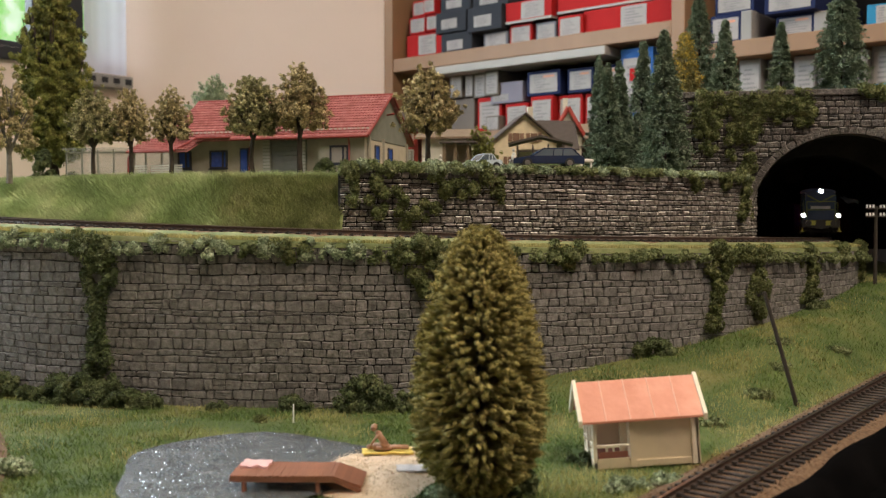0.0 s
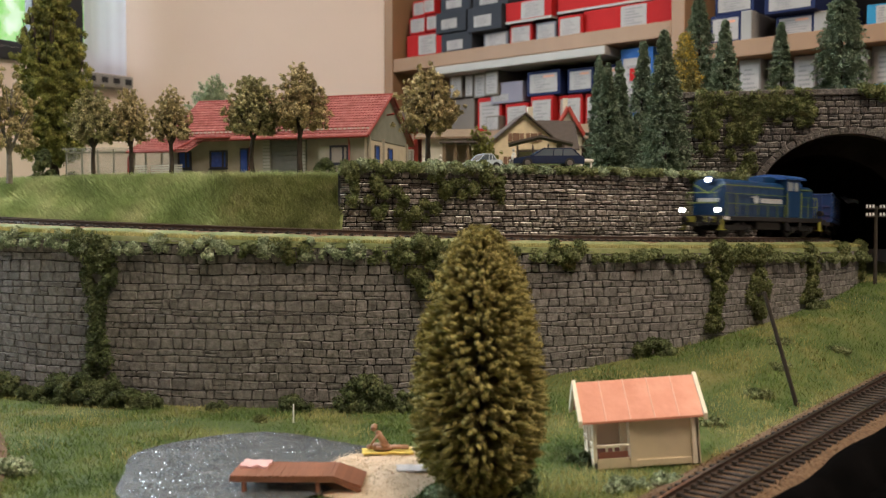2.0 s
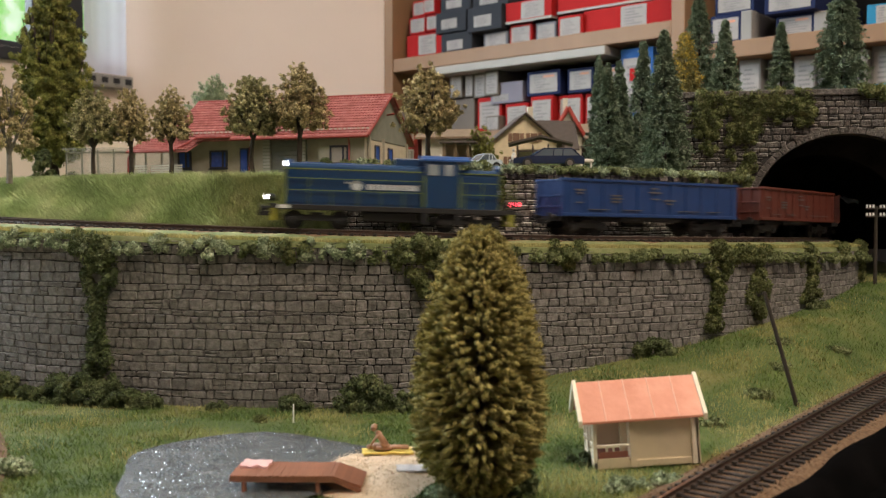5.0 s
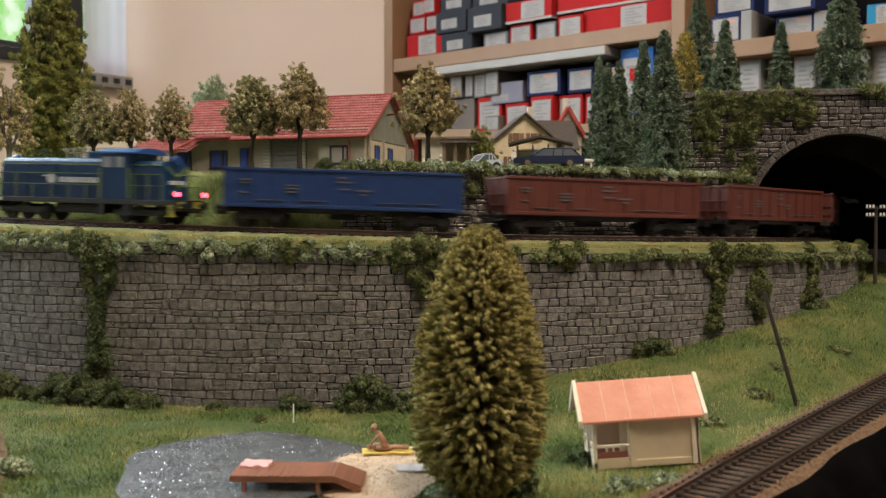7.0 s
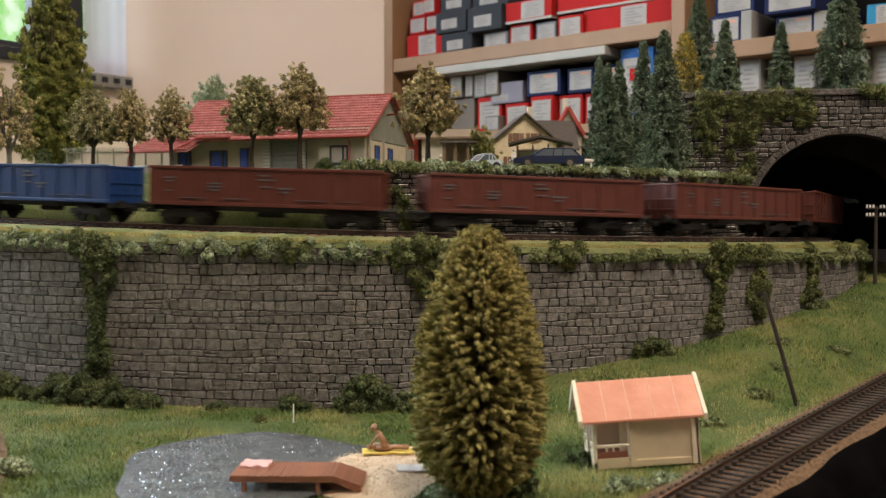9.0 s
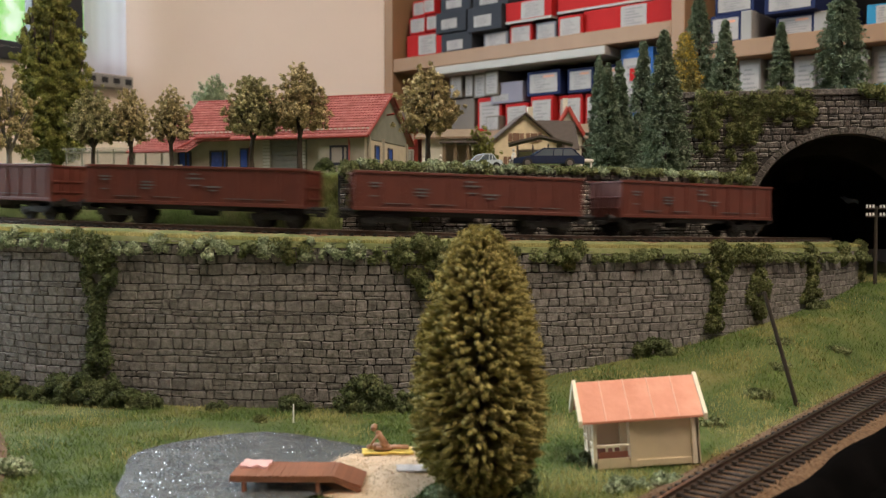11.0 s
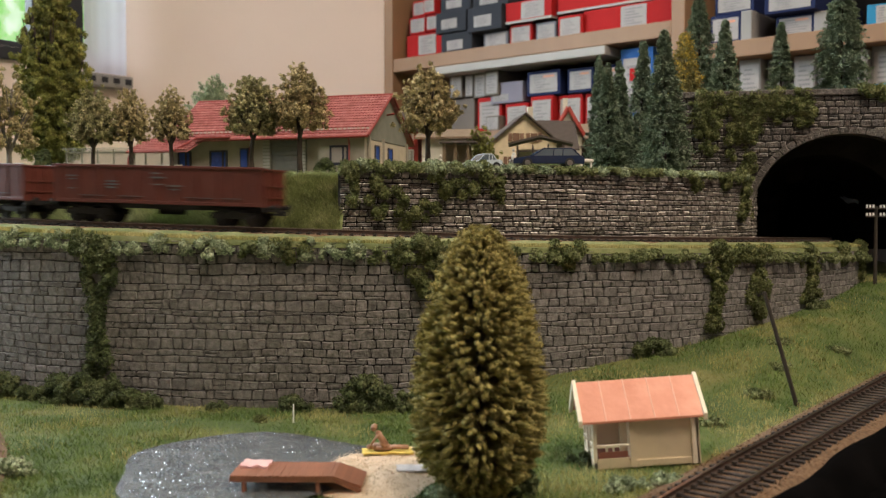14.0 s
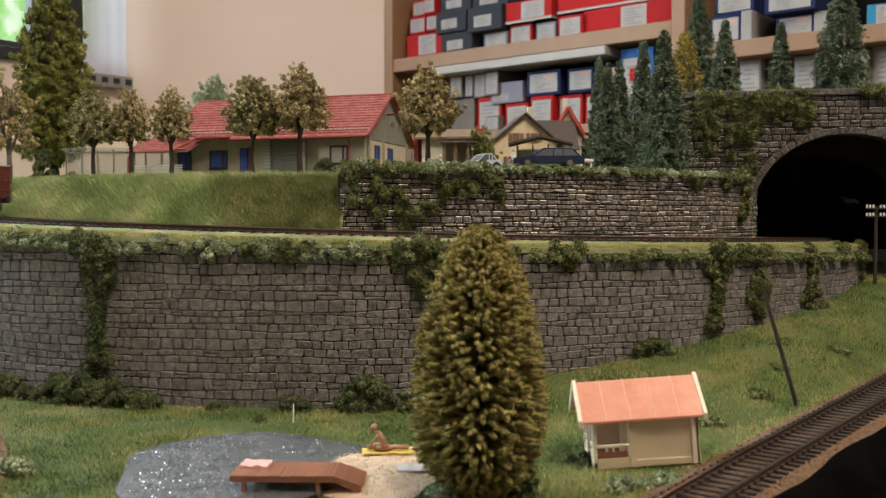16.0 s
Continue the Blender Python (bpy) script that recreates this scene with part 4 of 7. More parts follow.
def brush_tree(label, x, y, z, H, prof, R, n, material, tipmat=None, needle=0.0006, up=0.25, seed=3, name="conifer", per=9, clump=0.0, tipsize=0.0012, layer=0.10, tiers=9, width=0.30, tips=7, leaf=0.0022):
    """A tree of bristles standing out from one stem; prof gives the outline from foot to tip."""
    r_ = np.random.default_rng(seed)
    t = base(name, label, "tree", pose(x, y, z, r_.uniform(-1.5, 1.5), r_.uniform(-1.5, 1.5), r_.uniform(0, 360)), group="trees")
    bm = bmesh.new()
    cyl(bm, (0, 0, -0.003), (0, 0, H * 0.96), H * 0.014 + 0.0004, 0.0003, 8)
    part("trunk", bm, M["bark"], t)
    px_, pr_ = [p[0] for p in prof], [p[1] for p in prof]
    u = px_[0] + (px_[-1] - px_[0]) * r_.random(n) ** 0.92
    rad = np.interp(u, px_, pr_) * R * r_.uniform(0.72, 1.06, n)
    rad *= 1 + layer * (0.5 - (u * tiers) % 1.0)
    a = r_.random(n) * 6.2832
    d = np.stack([np.cos(a), np.sin(a), np.full(n, up) + r_.normal(0, 0.12, n)], 1)
    root = np.stack([np.zeros(n), np.zeros(n), u * H - up * rad * 0.6], 1)
    tip = root + d * rad[:, None]
    # each branch: flakes along it, thickest near the outside
    k = np.repeat(np.arange(n), per)
    f = 0.25 + 0.75 * r_.random(n * per) ** 0.6
    q = root[k] + d[k] * (rad[k] * f)[:, None]
    q[:, 2] -= (f ** 2) * rad[k] * 0.10
    q += r_.normal(0, needle * (1.0 + clump), q.shape)
    out = d[k] * 1.0
    flakes("crown", q, leaf + needle * 0.5, M[material], t, aspect=width, out=out)
    if tipmat:
        m = n
        tq = tip[np.repeat(np.arange(m), tips)]
        tq[:, 2] -= rad[np.repeat(np.arange(m), tips)] * 0.10
        tq = tq + r_.normal(0, tipsize, tq.shape)
        flakes("flock", tq, 0.0013, M[tipmat], t, aspect=0.75, label="pale flock tips on the branches")
    return t


def blades(name, q, h, w, material, lean=0.35, push=None, parent=None):
    """Upright grass blades at points q."""
    n = len(q)
    a = rng.random(n) * 6.2832
    s = np.stack([np.cos(a), np.sin(a), np.zeros(n)], 1) * (w * rng.uniform(0.6, 1.3, (n, 1)))
    up = np.stack([rng.normal(0, lean, n), rng.normal(0, lean, n), np.ones(n)], 1)
    if push is not None:
        up = up + push
    top = q + up * (h * rng.uniform(0.5, 1.3, (n, 1)))
    V = np.stack([q - s, q + s, top], 1).reshape(-1, 3)
    F = np.arange(n * 3).reshape(-1, 3)
    return put(name, V, F, material, parent, kind="stuff")


def in_pond(x, y, grow=0.0):
    a = np.arctan2(y - 0.4105, x + 0.0855)
    r = 1 + 0.05 * np.sin(3 * a + 1) + 0.04 * np.sin(5 * a)
    return ((x + 0.0855) / (0.055 + grow)) ** 2 + ((y - 0.4105) / (0.061 + grow)) ** 2 < r * r


def in_sand(x, y, grow=0.0):
    a = np.arctan2(y - 0.402, x + 0.027)
    r = 1 + 0.10 * np.sin(2 * a + 0.6) + 0.06 * np.sin(5 * a + 2)
    return ((x + 0.027) / (0.028 + grow)) ** 2 + ((y - 0.402) / (0.048 + grow)) ** 2 < r * r


def side_of_lower(x, y):
    return beside_lower(x, y)[0]


def grass_valley():
    n = 190000
    y = 0.28 + 0.55 * rng.random(n) ** 1.1
    x = (rng.random(n) * 2 - 1) * 0.50 * y
    r = np.hypot(x - TCX, y - TCY)
    keep = (r > TR + WALL_D) & ~in_pond(x, y, 0.0005) & ~in_sand(x, y, -0.0005)
    sl = side_of_lower(x, y)
    keep &= (sl > 0.0195) | (x < 0)
    keep &= np.hypot(x + 0.676, y - 0.209) > 0.521
    c, s = math.cos(radians(9)), math.sin(radians(9))
    lx, ly = (x - 0.0655) * c + (y - 0.408) * s, -(x - 0.0655) * s + (y - 0.408) * c
    keep &= ~((lx > -0.001) & (lx < 0.056) & (ly > -0.001) & (ly < 0.029))
    x, y = x[keep], y[keep]
    q = np.stack([x, y, ground_np(x, y) - 0.0006], 1)
    sl = side_of_lower(x, y)
    nz = np.array([noise.noise(Vector((a * 22, b * 22, 4))) for a, b in zip(x, y)])
    dry = (nz + rng.normal(0, 0.16, len(x)) > 0.20) | ((sl < 0.028 + 0.004 * rng.random(len(x))) & (x > 0.03))
    o = blades("grass", q[~dry], 0.0028, 0.00026, M["grass"], 0.5)
    tagged(o, "short green static grass on the valley floor", "grass", kind="stuff")
    o = blades("dry_grass", q[dry], 0.0027, 0.00026, M["drygrass"])
    tagged(o, "dry yellowish static grass on the valley floor", "grass", kind="stuff")


grass_valley()


def grass_bank():
    n = 130000
    s = -0.43 + (0.43 + S_BANK + 0.002) * rng.random(n)
    d = -0.021 - 0.047 * rng.random(n)
    xy = np.array([line(a, b) for a, b in zip(s, d)])
    rz = RAIL0 - GRADE * s
    dd = -d
    z = np.where(dd < 0.030, rz - 0.006 + (dd - 0.020) * 0.9, np.where(dd < 0.044, rz + 0.003 + (dd - 0.030) / 0.014 * (0.121 - rz - 0.003), np.where(dd < 0.055, 0.121 + (dd - 0.044) / 0.011 * 0.0115, 0.1325 + (dd - 0.055) / 0.011 * 0.004)))
    a = np.clip(s / TR, ANG_L, None)
    swirl = np.array([noise.noise(Vector((p * 45, q * 60, 9))) for p, q in zip(s, d)])
    tuft = 1 + 0.55 * np.array([noise.noise(Vector((p * 120, q * 150, 2))) for p, q in zip(s, d)])
    along = swirl * 1.1
    push = np.stack([np.sin(a) * 0.7 + np.cos(a) * along, -np.cos(a) * 0.7 + np.sin(a) * along, np.zeros(n)], 1)
    q = np.stack([xy[:, 0], xy[:, 1], z - 0.0008 + 0.0010 * tuft], 1)
    # the end towards the stone wall is overgrown with darker moss
    moss = (s + 0.35 * (dd - 0.04) + 0.03 * swirl + rng.normal(0, 0.012, n) > -0.088) & (dd < 0.060 + 0.006 * rng.random(n))
    o = blades("bank_grass", q[~moss], 0.0044, 0.00022, M["bankgrass"], 0.55, push[~moss])
    tagged(o, "long green grass on the bank beside the track", "grass", kind="stuff")
    o = blades("bank_moss", q[moss], 0.0036, 0.00024, M["mossgrass"], 0.8, push[moss])
    tagged(o, "dark mossy tangled grass at the bank's end", "grass", kind="stuff")


M["mossgrass"] = mat("dark tangled moss", [(0.18, 0.205, 0.085), (0.34, 0.36, 0.155), (0.54, 0.52, 0.28)], 60, 0.85, island=0.45)
grass_bank()


def grass_ledge():
    n = 72000
    s = -0.42 + 0.92 * rng.random(n)
    d = np.where(rng.random(n) < 0.82, 0.021 + 0.0195 * rng.random(n), -0.021 - 0.012 * rng.random(n))
    xy = np.array([line(a, b) for a, b in zip(s, d)])
    z = np.array([rail_z(a) for a in s]) - 0.0070
    o = blades("ledge_grass", np.stack([xy[:, 0], xy[:, 1], z], 1), 0.0022, 0.00022, M["drygrass"])
    tagged(o, "dry yellow-green grass beside the upper track", "grass", kind="stuff")
    n = 36000
    s = -0.40 + 0.80 * rng.random(n)
    d = np.array([plateau_edge(v) for v in s]) - 0.11 * rng.random(n) ** 1.6
    xy = np.array([line(a, b) for a, b in zip(s, d)])
    o = blades("plateau_grass", np.stack([xy[:, 0], xy[:, 1], np.where(s < S_BANK, PLATEAU - 0.0078, PLATEAU - 0.003)], 1), 0.0032, 0.00025, M["bankgrass"])
    tagged(o, "green grass along the edge of the village plateau", "grass", kind="stuff")


grass_ledge()


# shrubs along the top of the valley wall and ivy hanging down it
def wall_ivy(label, s, d, z_top, z_bot, half, material="ivy", r=0.0045, n=None, name="ivy"):
    """Foam ivy hanging on a curved wall's face between two heights."""
    n = n or max(5, int((z_top - z_bot) * half * 2 / (r * r) * (0.75 if d > 0 else 0.32)))
    blobs = []
    for i in range(n):
        u = (i + rng.random()) / n
        sw = half * (0.6 + 0.5 * math.sin(u * 9 + s * 50)) * rng.uniform(-1, 1)
        x, y = line(s + sw, d + rng.uniform(-0.001, 0.003))
        blobs.append((x, y, z_top + (z_bot - z_top) * u, r * rng.uniform(0.6, 1.2)))
    return tagged(foam(name, blobs, 1.1e6, 0.0017, M[material]), label, "climbing plant")


def top_shrubs():
    s = -0.235
    while s < 0.455:
        step = rng.uniform(0.006, 0.016)
        w = rng.uniform(0.010, 0.020)
        h = rng.uniform(0.008, 0.014) if s < 0.10 else rng.uniform(0.005, 0.008)
        x, y = line(s, WALL_D + 0.001)
        pale = rng.random() < (0.9 if s < 0.03 else 0.0)
        z = rail_z(s) - 0.0135 + rng.uniform(-0.002, 0.001) - (0.0035 if s < 0.1 else 0.0005) - 0.7 * (rail_z(s) - RAIL0 + GRADE * s)
        bush("grey-green foam shrub on the wall's top" if pale else "olive green foam shrub on the wall's top", x, y, z, w, 0.008, h, "bushpale" if pale else "shrubolive", n=7, r=0.0034)
        s += step


top_shrubs()
for s, a, b, h in ((-0.131, 0.095, 0.004, 0.0100), (-0.143, 0.100, 0.088, 0.012), (-0.018, 0.095, 0.083, 0.010), (0.040, 0.094, 0.080, 0.005), (0.055, 0.095, 0.064, 0.011), (0.075, 0.080, 0.062, 0.009), (0.135, 0.092, 0.079, 0.010), (0.243, 0.091, 0.036, 0.0085), (0.281, 0.088, 0.042, 0.0095), (0.343, 0.088, 0.050, 0.011), (0.262, 0.089, 0.079, 0.010), (0.40, 0.088, 0.075, 0.016), (0.455, 0.088, 0.060, 0.010)):
    wall_ivy("dark green ivy hanging down the stone wall", s, WALL_D, a, b, h, "ivy" if s > -0.1 else "bush")
for s, d, w, h, n in ((-0.195, 0.048, 0.028, 0.018, 20), (-0.172, 0.049, 0.022, 0.010, 12), (-0.150, 0.050, 0.030, 0.019, 24), (-0.135, 0.053, 0.026, 0.022, 24), (-0.105, 0.055, 0.026, 0.014, 16), (-0.118, 0.052, 0.028, 0.020, 22), (-0.095, 0.050, 0.018, 0.010, 8), (-0.017, 0.046, 0.022, 0.011, 12), (0.024, 0.049, 0.036, 0.023, 30), (0.045, 0.050, 0.022, 0.014, 12), (0.19, 0.046, 0.028, 0.013, 14), (-0.055, 0.045, 0.016, 0.006, 6), (0.34, 0.046, 0.016, 0.008, 7)):
    x, y = line(s, d)
    bush("dark green foam bush at the foot of the wall", x, y, ground_z(x, y) - 0.001, w, 0.014, h, "bush", n=n, r=0.0042)
# shrubs on the upper wall, its ivy, and the portal's
s = S_BANK + 0.006
while s < 0.40:
    x, y = line(s, UP_D + 0.001)
    bush("green foam shrub on the edge of the village plateau", x, y, PLATEAU - 0.005, rng.uniform(0.012, 0.020), 0.010, rng.uniform(0.0045, 0.0065) + (0.003 if s < 0.11 else 0), "shrubolive" if rng.random() < 0.55 else "bushpale", n=8, r=0.0034 if s < 0.11 else 0.0027)
    s += rng.uniform(0.007, 0.012)
for s, a, b, h in ((0.012, 0.142, 0.120, 0.009), (0.030, 0.141, 0.112, 0.010), (0.048, 0.128, 0.104, 0.009), (0.075, 0.141, 0.122, 0.014), (0.098, 0.140, 0.124, 0.014), (0.118, 0.134, 0.118, 0.008), (0.062, 0.120, 0.108, 0.010), (0.305, 0.142, 0.130, 0.007), (0.352, 0.142, 0.132, 0.010), (0.385, 0.146, 0.108, 0.010)):
    wall_ivy("olive ivy hanging over the upper stone wall", s, UP_D + 0.001, a, b, h)


def portal_ivy(label, x0, x1, z0, z1, n, r=0.0048):
    blobs = []
    for _ in range(n):
        p = PORTAL @ Vector((rng.uniform(x0, x1), rng.uniform(-0.003, 0.001), rng.uniform(z0, z1)))
        blobs.append((*p, r * rng.uniform(0.6, 1.2)))
    return tagged(foam("ivy", blobs, 1.1e6, 0.0017, M["ivy"]), label, "climbing plant")


portal_ivy("thick olive ivy over the portal's top edge", 0.018, 0.118, 0.196, 0.213, 55)
portal_ivy("thick olive ivy over the portal's top edge", 0.018, 0.034, 0.160, 0.205, 26)
portal_ivy("olive ivy hanging beside the tunnel arch", 0.050, 0.076, 0.176, 0.200, 22)
portal_ivy("olive ivy hanging beside the tunnel arch", 0.040, 0.062, 0.150, 0.180, 18)
portal_ivy("olive ivy hanging beside the tunnel arch", 0.080, 0.112, 0.186, 0.200, 16)
portal_ivy("olive ivy over the portal's top edge", 0.148, 0.20, 0.203, 0.213, 22)
portal_ivy("thick olive ivy over the portal's corner", 0.014, 0.090, 0.192, 0.212, 46)
portal_ivy("olive ivy hanging beside the tunnel arch", 0.042, 0.066, 0.168, 0.192, 20, 0.004)
portal_ivy("olive ivy at the portal's foot", 0.045, 0.060, 0.100, 0.150, 16, 0.004)
for i in range(9):
    p = PORTAL @ Vector((-0.012 + 0.006 * (i % 5), 0.004 + 0.012 * (i // 5), 0.150 + 0.012 * (i % 5)))
    bush("olive foam bush on the hill's flank", p.x, p.y, p.z, 0.022, 0.016, 0.016, "ivy", n=12, r=0.0045)

# trees
SPRUCE = [(0.03, 0.75), (0.10, 1.0), (0.30, 0.80), (0.55, 0.55), (0.80, 0.28), (0.97, 0.10), (1.0, 0.03)]
COLUMN = [(0.03, 0.7), (0.12, 0.95), (0.40, 1.0), (0.70, 0.75), (0.90, 0.42), (1.0, 0.12)]
def finger_tree(label, x, y, z, H, prof, R, n, seed):
    """A bristle conifer: plump flocked fingers stand out from a dark wire stem, tier over tier."""
    r_ = np.random.default_rng(seed)
    t = base("conifer", label, "tree", pose(x, y, z, 0.6, -0.5, 40), group="trees")
    bm = bmesh.new()
    cyl(bm, (0, 0, -0.004), (0, 0, H * 0.97), 0.0019, 0.0005, 10)
    part("trunk", bm, M["bark"], t)
    u = 0.012 + 0.985 * ((np.arange(n) + r_.random(n)) / n) ** 0.93
    a = np.arange(n) * 2.39996 + r_.normal(0, 0.22, n)
    rad = np.interp(u, [p[0] for p in prof], [p[1] for p in prof]) * R * r_.uniform(0.84, 1.05, n)
    lift = 0.10 + 0.55 * u ** 2 + r_.normal(0, 0.09, n)
    d = np.stack([np.cos(a), np.sin(a), lift], 1)
    d /= np.linalg.norm(d, axis=1)[:, None]
    L = rad / np.sqrt(1 - np.minimum(0.8, d[:, 2]) ** 2)
    root = np.stack([np.zeros(n), np.zeros(n), u * H - lift * rad * 0.85], 1)
    side = np.cross(d, (0, 0, 1.0))
    side /= np.linalg.norm(side, axis=1)[:, None]
    up = np.cross(side, d)
    # each finger: seven rings of six, thin at the stem, plump before a rounded tip that nods
    ks = np.array([0.15, 0.45, 0.66, 0.80, 0.90, 0.97, 1.0])
    rs = np.array([0.25, 0.50, 0.86, 1.05, 1.0, 0.66, 0.10]) * 0.00088
    m = 6
    V = np.zeros((n, 7, m, 3))
    for i, (k, r) in enumerate(zip(ks, rs)):
        c = root + d * (L * k)[:, None] + r_.normal(0, 0.00022, (n, 3))
        c[:, 2] -= 0.0016 * k ** 3
        for j in range(m):
            w = 6.2832 * j / m
            q = side * math.cos(w) + up * math.sin(w)
            V[:, i, j] = c + q * (r * r_.uniform(0.72, 1.30, n))[:, None]
    F = []
    for i in range(6):
        for j in range(m):
            p, q = i * m + j, i * m + (j + 1) % m
            F += [(p, q, q + m), (p, q + m, p + m)]
    F = np.array(F)
    FF = F[None] + (np.arange(n) * 7 * m)[:, None, None]
    put("crown", V.reshape(-1, 3), FF.reshape(-1, 3), M["brushdark"], t, smooth=True)
    # bristles along the fingers and flock on their tips
    per = 26
    k = np.repeat(np.arange(n), per)
    f = 0.40 + 0.60 * r_.random(n * per) ** 0.8
    q = root[k] + d[k] * (L[k] * f)[:, None] + r_.normal(0, 0.00075, (n * per, 3))
    q[:, 2] -= 0.0016 * f ** 3
    flakes("needles", q, 0.0016, M["brushdark"], t, aspect=0.22, out=d[k] * 1.3)
    per = 26
    k = np.repeat(np.arange(n), per)
    f = 1.0 - 0.26 * r_.random(n * per) ** 1.3
    v = r_.normal(size=(n * per, 3))
    v /= np.linalg.norm(v, axis=1)[:, None]
    q = root[k] + d[k] * (L[k] * f)[:, None] + v * 0.00088
    q[:, 2] -= 0.0016 * f ** 3
    flakes("flock", q, 0.00078, M["brushtip"], t, aspect=0.8, label="pale flock tips on the branches")
    return t


FINGER = [(0.0, 0.14), (0.046, 0.43), (0.124, 0.80), (0.20, 0.94), (0.318, 1.0), (0.434, 0.97), (0.589, 0.89), (0.667, 0.83), (0.744, 0.74), (0.82, 0.63), (0.90, 0.49), (0.977, 0.29), (1.0, 0.10)]
finger_tree("tall olive and ochre bottle-brush conifer in the valley grass", 0.0140, 0.368, 0.0, 0.1065, FINGER, 0.0270, 2300, 5)
for i, (x, y, z, H, R, k, pf, n) in enumerate((
        (0.1815, 0.78, PLATEAU, 0.116, 0.0260, "spruce", SPRUCE, 900), (0.1480, 0.85, PLATEAU, 0.100, 0.019, "spruce", SPRUCE, 650),
        (0.1640, 0.88, PLATEAU, 0.107, 0.019, "spruce", SPRUCE, 650), (0.1870, 0.90, PLATEAU, 0.129, 0.024, "spruce", SPRUCE, 750),
        (0.1540, 0.95, PLATEAU, 0.124, 0.016, "spruce", SPRUCE, 600), (0.2140, 0.82, PLATEAU, 0.085, 0.022, "spruceolive", SPRUCE, 600),
        (0.2690, 1.00, HILL - 0.02, 0.146, 0.0200, "spruce", COLUMN, 900), (0.2650, 0.90, HILL - 0.003, 0.083, 0.0190, "spruce", SPRUCE, 700),
        (0.3115, 0.88, HILL - 0.003, 0.077, 0.0165, "spruce", SPRUCE, 420), (0.3620, 0.87, HILL - 0.003, 0.108, 0.0230, "spruce", COLUMN, 900))):
    brush_tree("dark blue-green model spruce" if k == "spruce" else "olive green model spruce", x, y, z, H, pf, R, n, k, None, needle=0.0009, up=-0.12, seed=20 + i, per=36, layer=0.36, tiers=11 + i % 4, width=0.14, leaf=0.0021)
brush_tree("golden yellow bottle-brush tree among the spruces", 0.2365, 0.95, PLATEAU, 0.147, COLUMN, 0.0230, 700, "brushdark", "goldtip", needle=0.0009, up=0.2, seed=41, per=14)

for i, (x, y, H, W, c0, k, sh) in enumerate((
        (-0.2640, 0.720, 0.0700, 0.042, 0.37, "autumngreen", 1.0), (-0.2390, 0.730, 0.0715, 0.036, 0.38, "autumn", 1.0),
        (-0.2000, 0.700, 0.0680, 0.032, 0.39, "autumn", 1.0), (-0.1385, 0.695, 0.0765, 0.049, 0.40, "autumngreen", 1.0),
        (-0.1035, 0.690, 0.0830, 0.046, 0.40, "autumn", 1.0), (-0.0110, 0.700, 0.0850, 0.052, 0.38, "autumn", 1.0))):
    leaf_tree("olive-brown deciduous model tree with a forked dark trunk", x, y, PLATEAU - 0.007, H + 0.003, W, c0, k, nb=185, seed=60 + i, dens=1.2e6)
leaf_tree("sparse pale-barked birch with brownish leaves", -0.3370, 0.740, PLATEAU - 0.007, 0.094, 0.050, 0.24, "autumn", "birchbark", nb=100, seed=71, name="birch_tree", gaps=0.08, dens=1.2e6)
leaf_tree("large olive poplar-like tree", -0.3880, 0.95, PLATEAU, 0.222, 0.088, 0.07, "poplar", nb=560, seed=72, name="poplar_tree", dens=0.6e6, shape=0.95)
leaf_tree("grey-green tree behind the red-roofed house", -0.2650, 1.10, PLATEAU, 0.134, 0.064, 0.45, "bushpale", nb=190, seed=73, gaps=0.10, dens=1.1e6)
leaf_tree("drooping willow between the village houses", 0.038, 0.93, PLATEAU, 0.058, 0.040, 0.14, "poplar", nb=90, seed=74, name="willow_tree")
bush("small dark green bush at the plateau's end", -0.3350, 0.80, PLATEAU - 0.003, 0.016, 0.012, 0.026, "bush", n=16, r=0.0042)
bush("dark green shrub by the house's corner", -0.087, 0.700, PLATEAU - 0.004, 0.014, 0.012, 0.012, "bush", n=12, r=0.0042)
for i in range(12):
    bush("low dark hedge plant beyond the plateau's end", -0.40 + 0.012 * i, 0.93 + 0.01 * (i % 3), PLATEAU - 0.004, 0.018, 0.012, 0.010 + 0.003 * (i % 2), "bush", n=8, r=0.004)
for x, y, w, h, k in ((-0.182, 0.400, 0.020, 0.010, "bushpale"), (-0.190, 0.385, 0.016, 0.008, "bushpale"), (0.0, 0.358, 0.026, 0.009, "bushpale"), (0.090, 0.381, 0.022, 0.006, "bushpale"), (0.074, 0.376, 0.020, 0.006, "bushpale"), (0.033, 0.372, 0.014, 0.012, "bush"), (0.062, 0.418, 0.014, 0.006, "bush"), (-0.098, 0.505, 0.014, 0.005, "ivy"), (0.172, 0.52, 0.016, 0.004, "shrubolive"), (0.215, 0.60, 0.018, 0.004, "shrubolive"), (0.20, 0.56, 0.014, 0.003, "shrubolive"), (0.25, 0.60, 0.016, 0.004, "shrubolive"), (0.135, 0.475, 0.016, 0.005, "shrubolive"), (-0.120, 0.350, 0.014, 0.004, "bush")):
    bush("low green weed clump in the valley grass", x, y, ground_z(x, y) - 0.001, w, w * 0.7, h, k, n=10, r=0.0028)
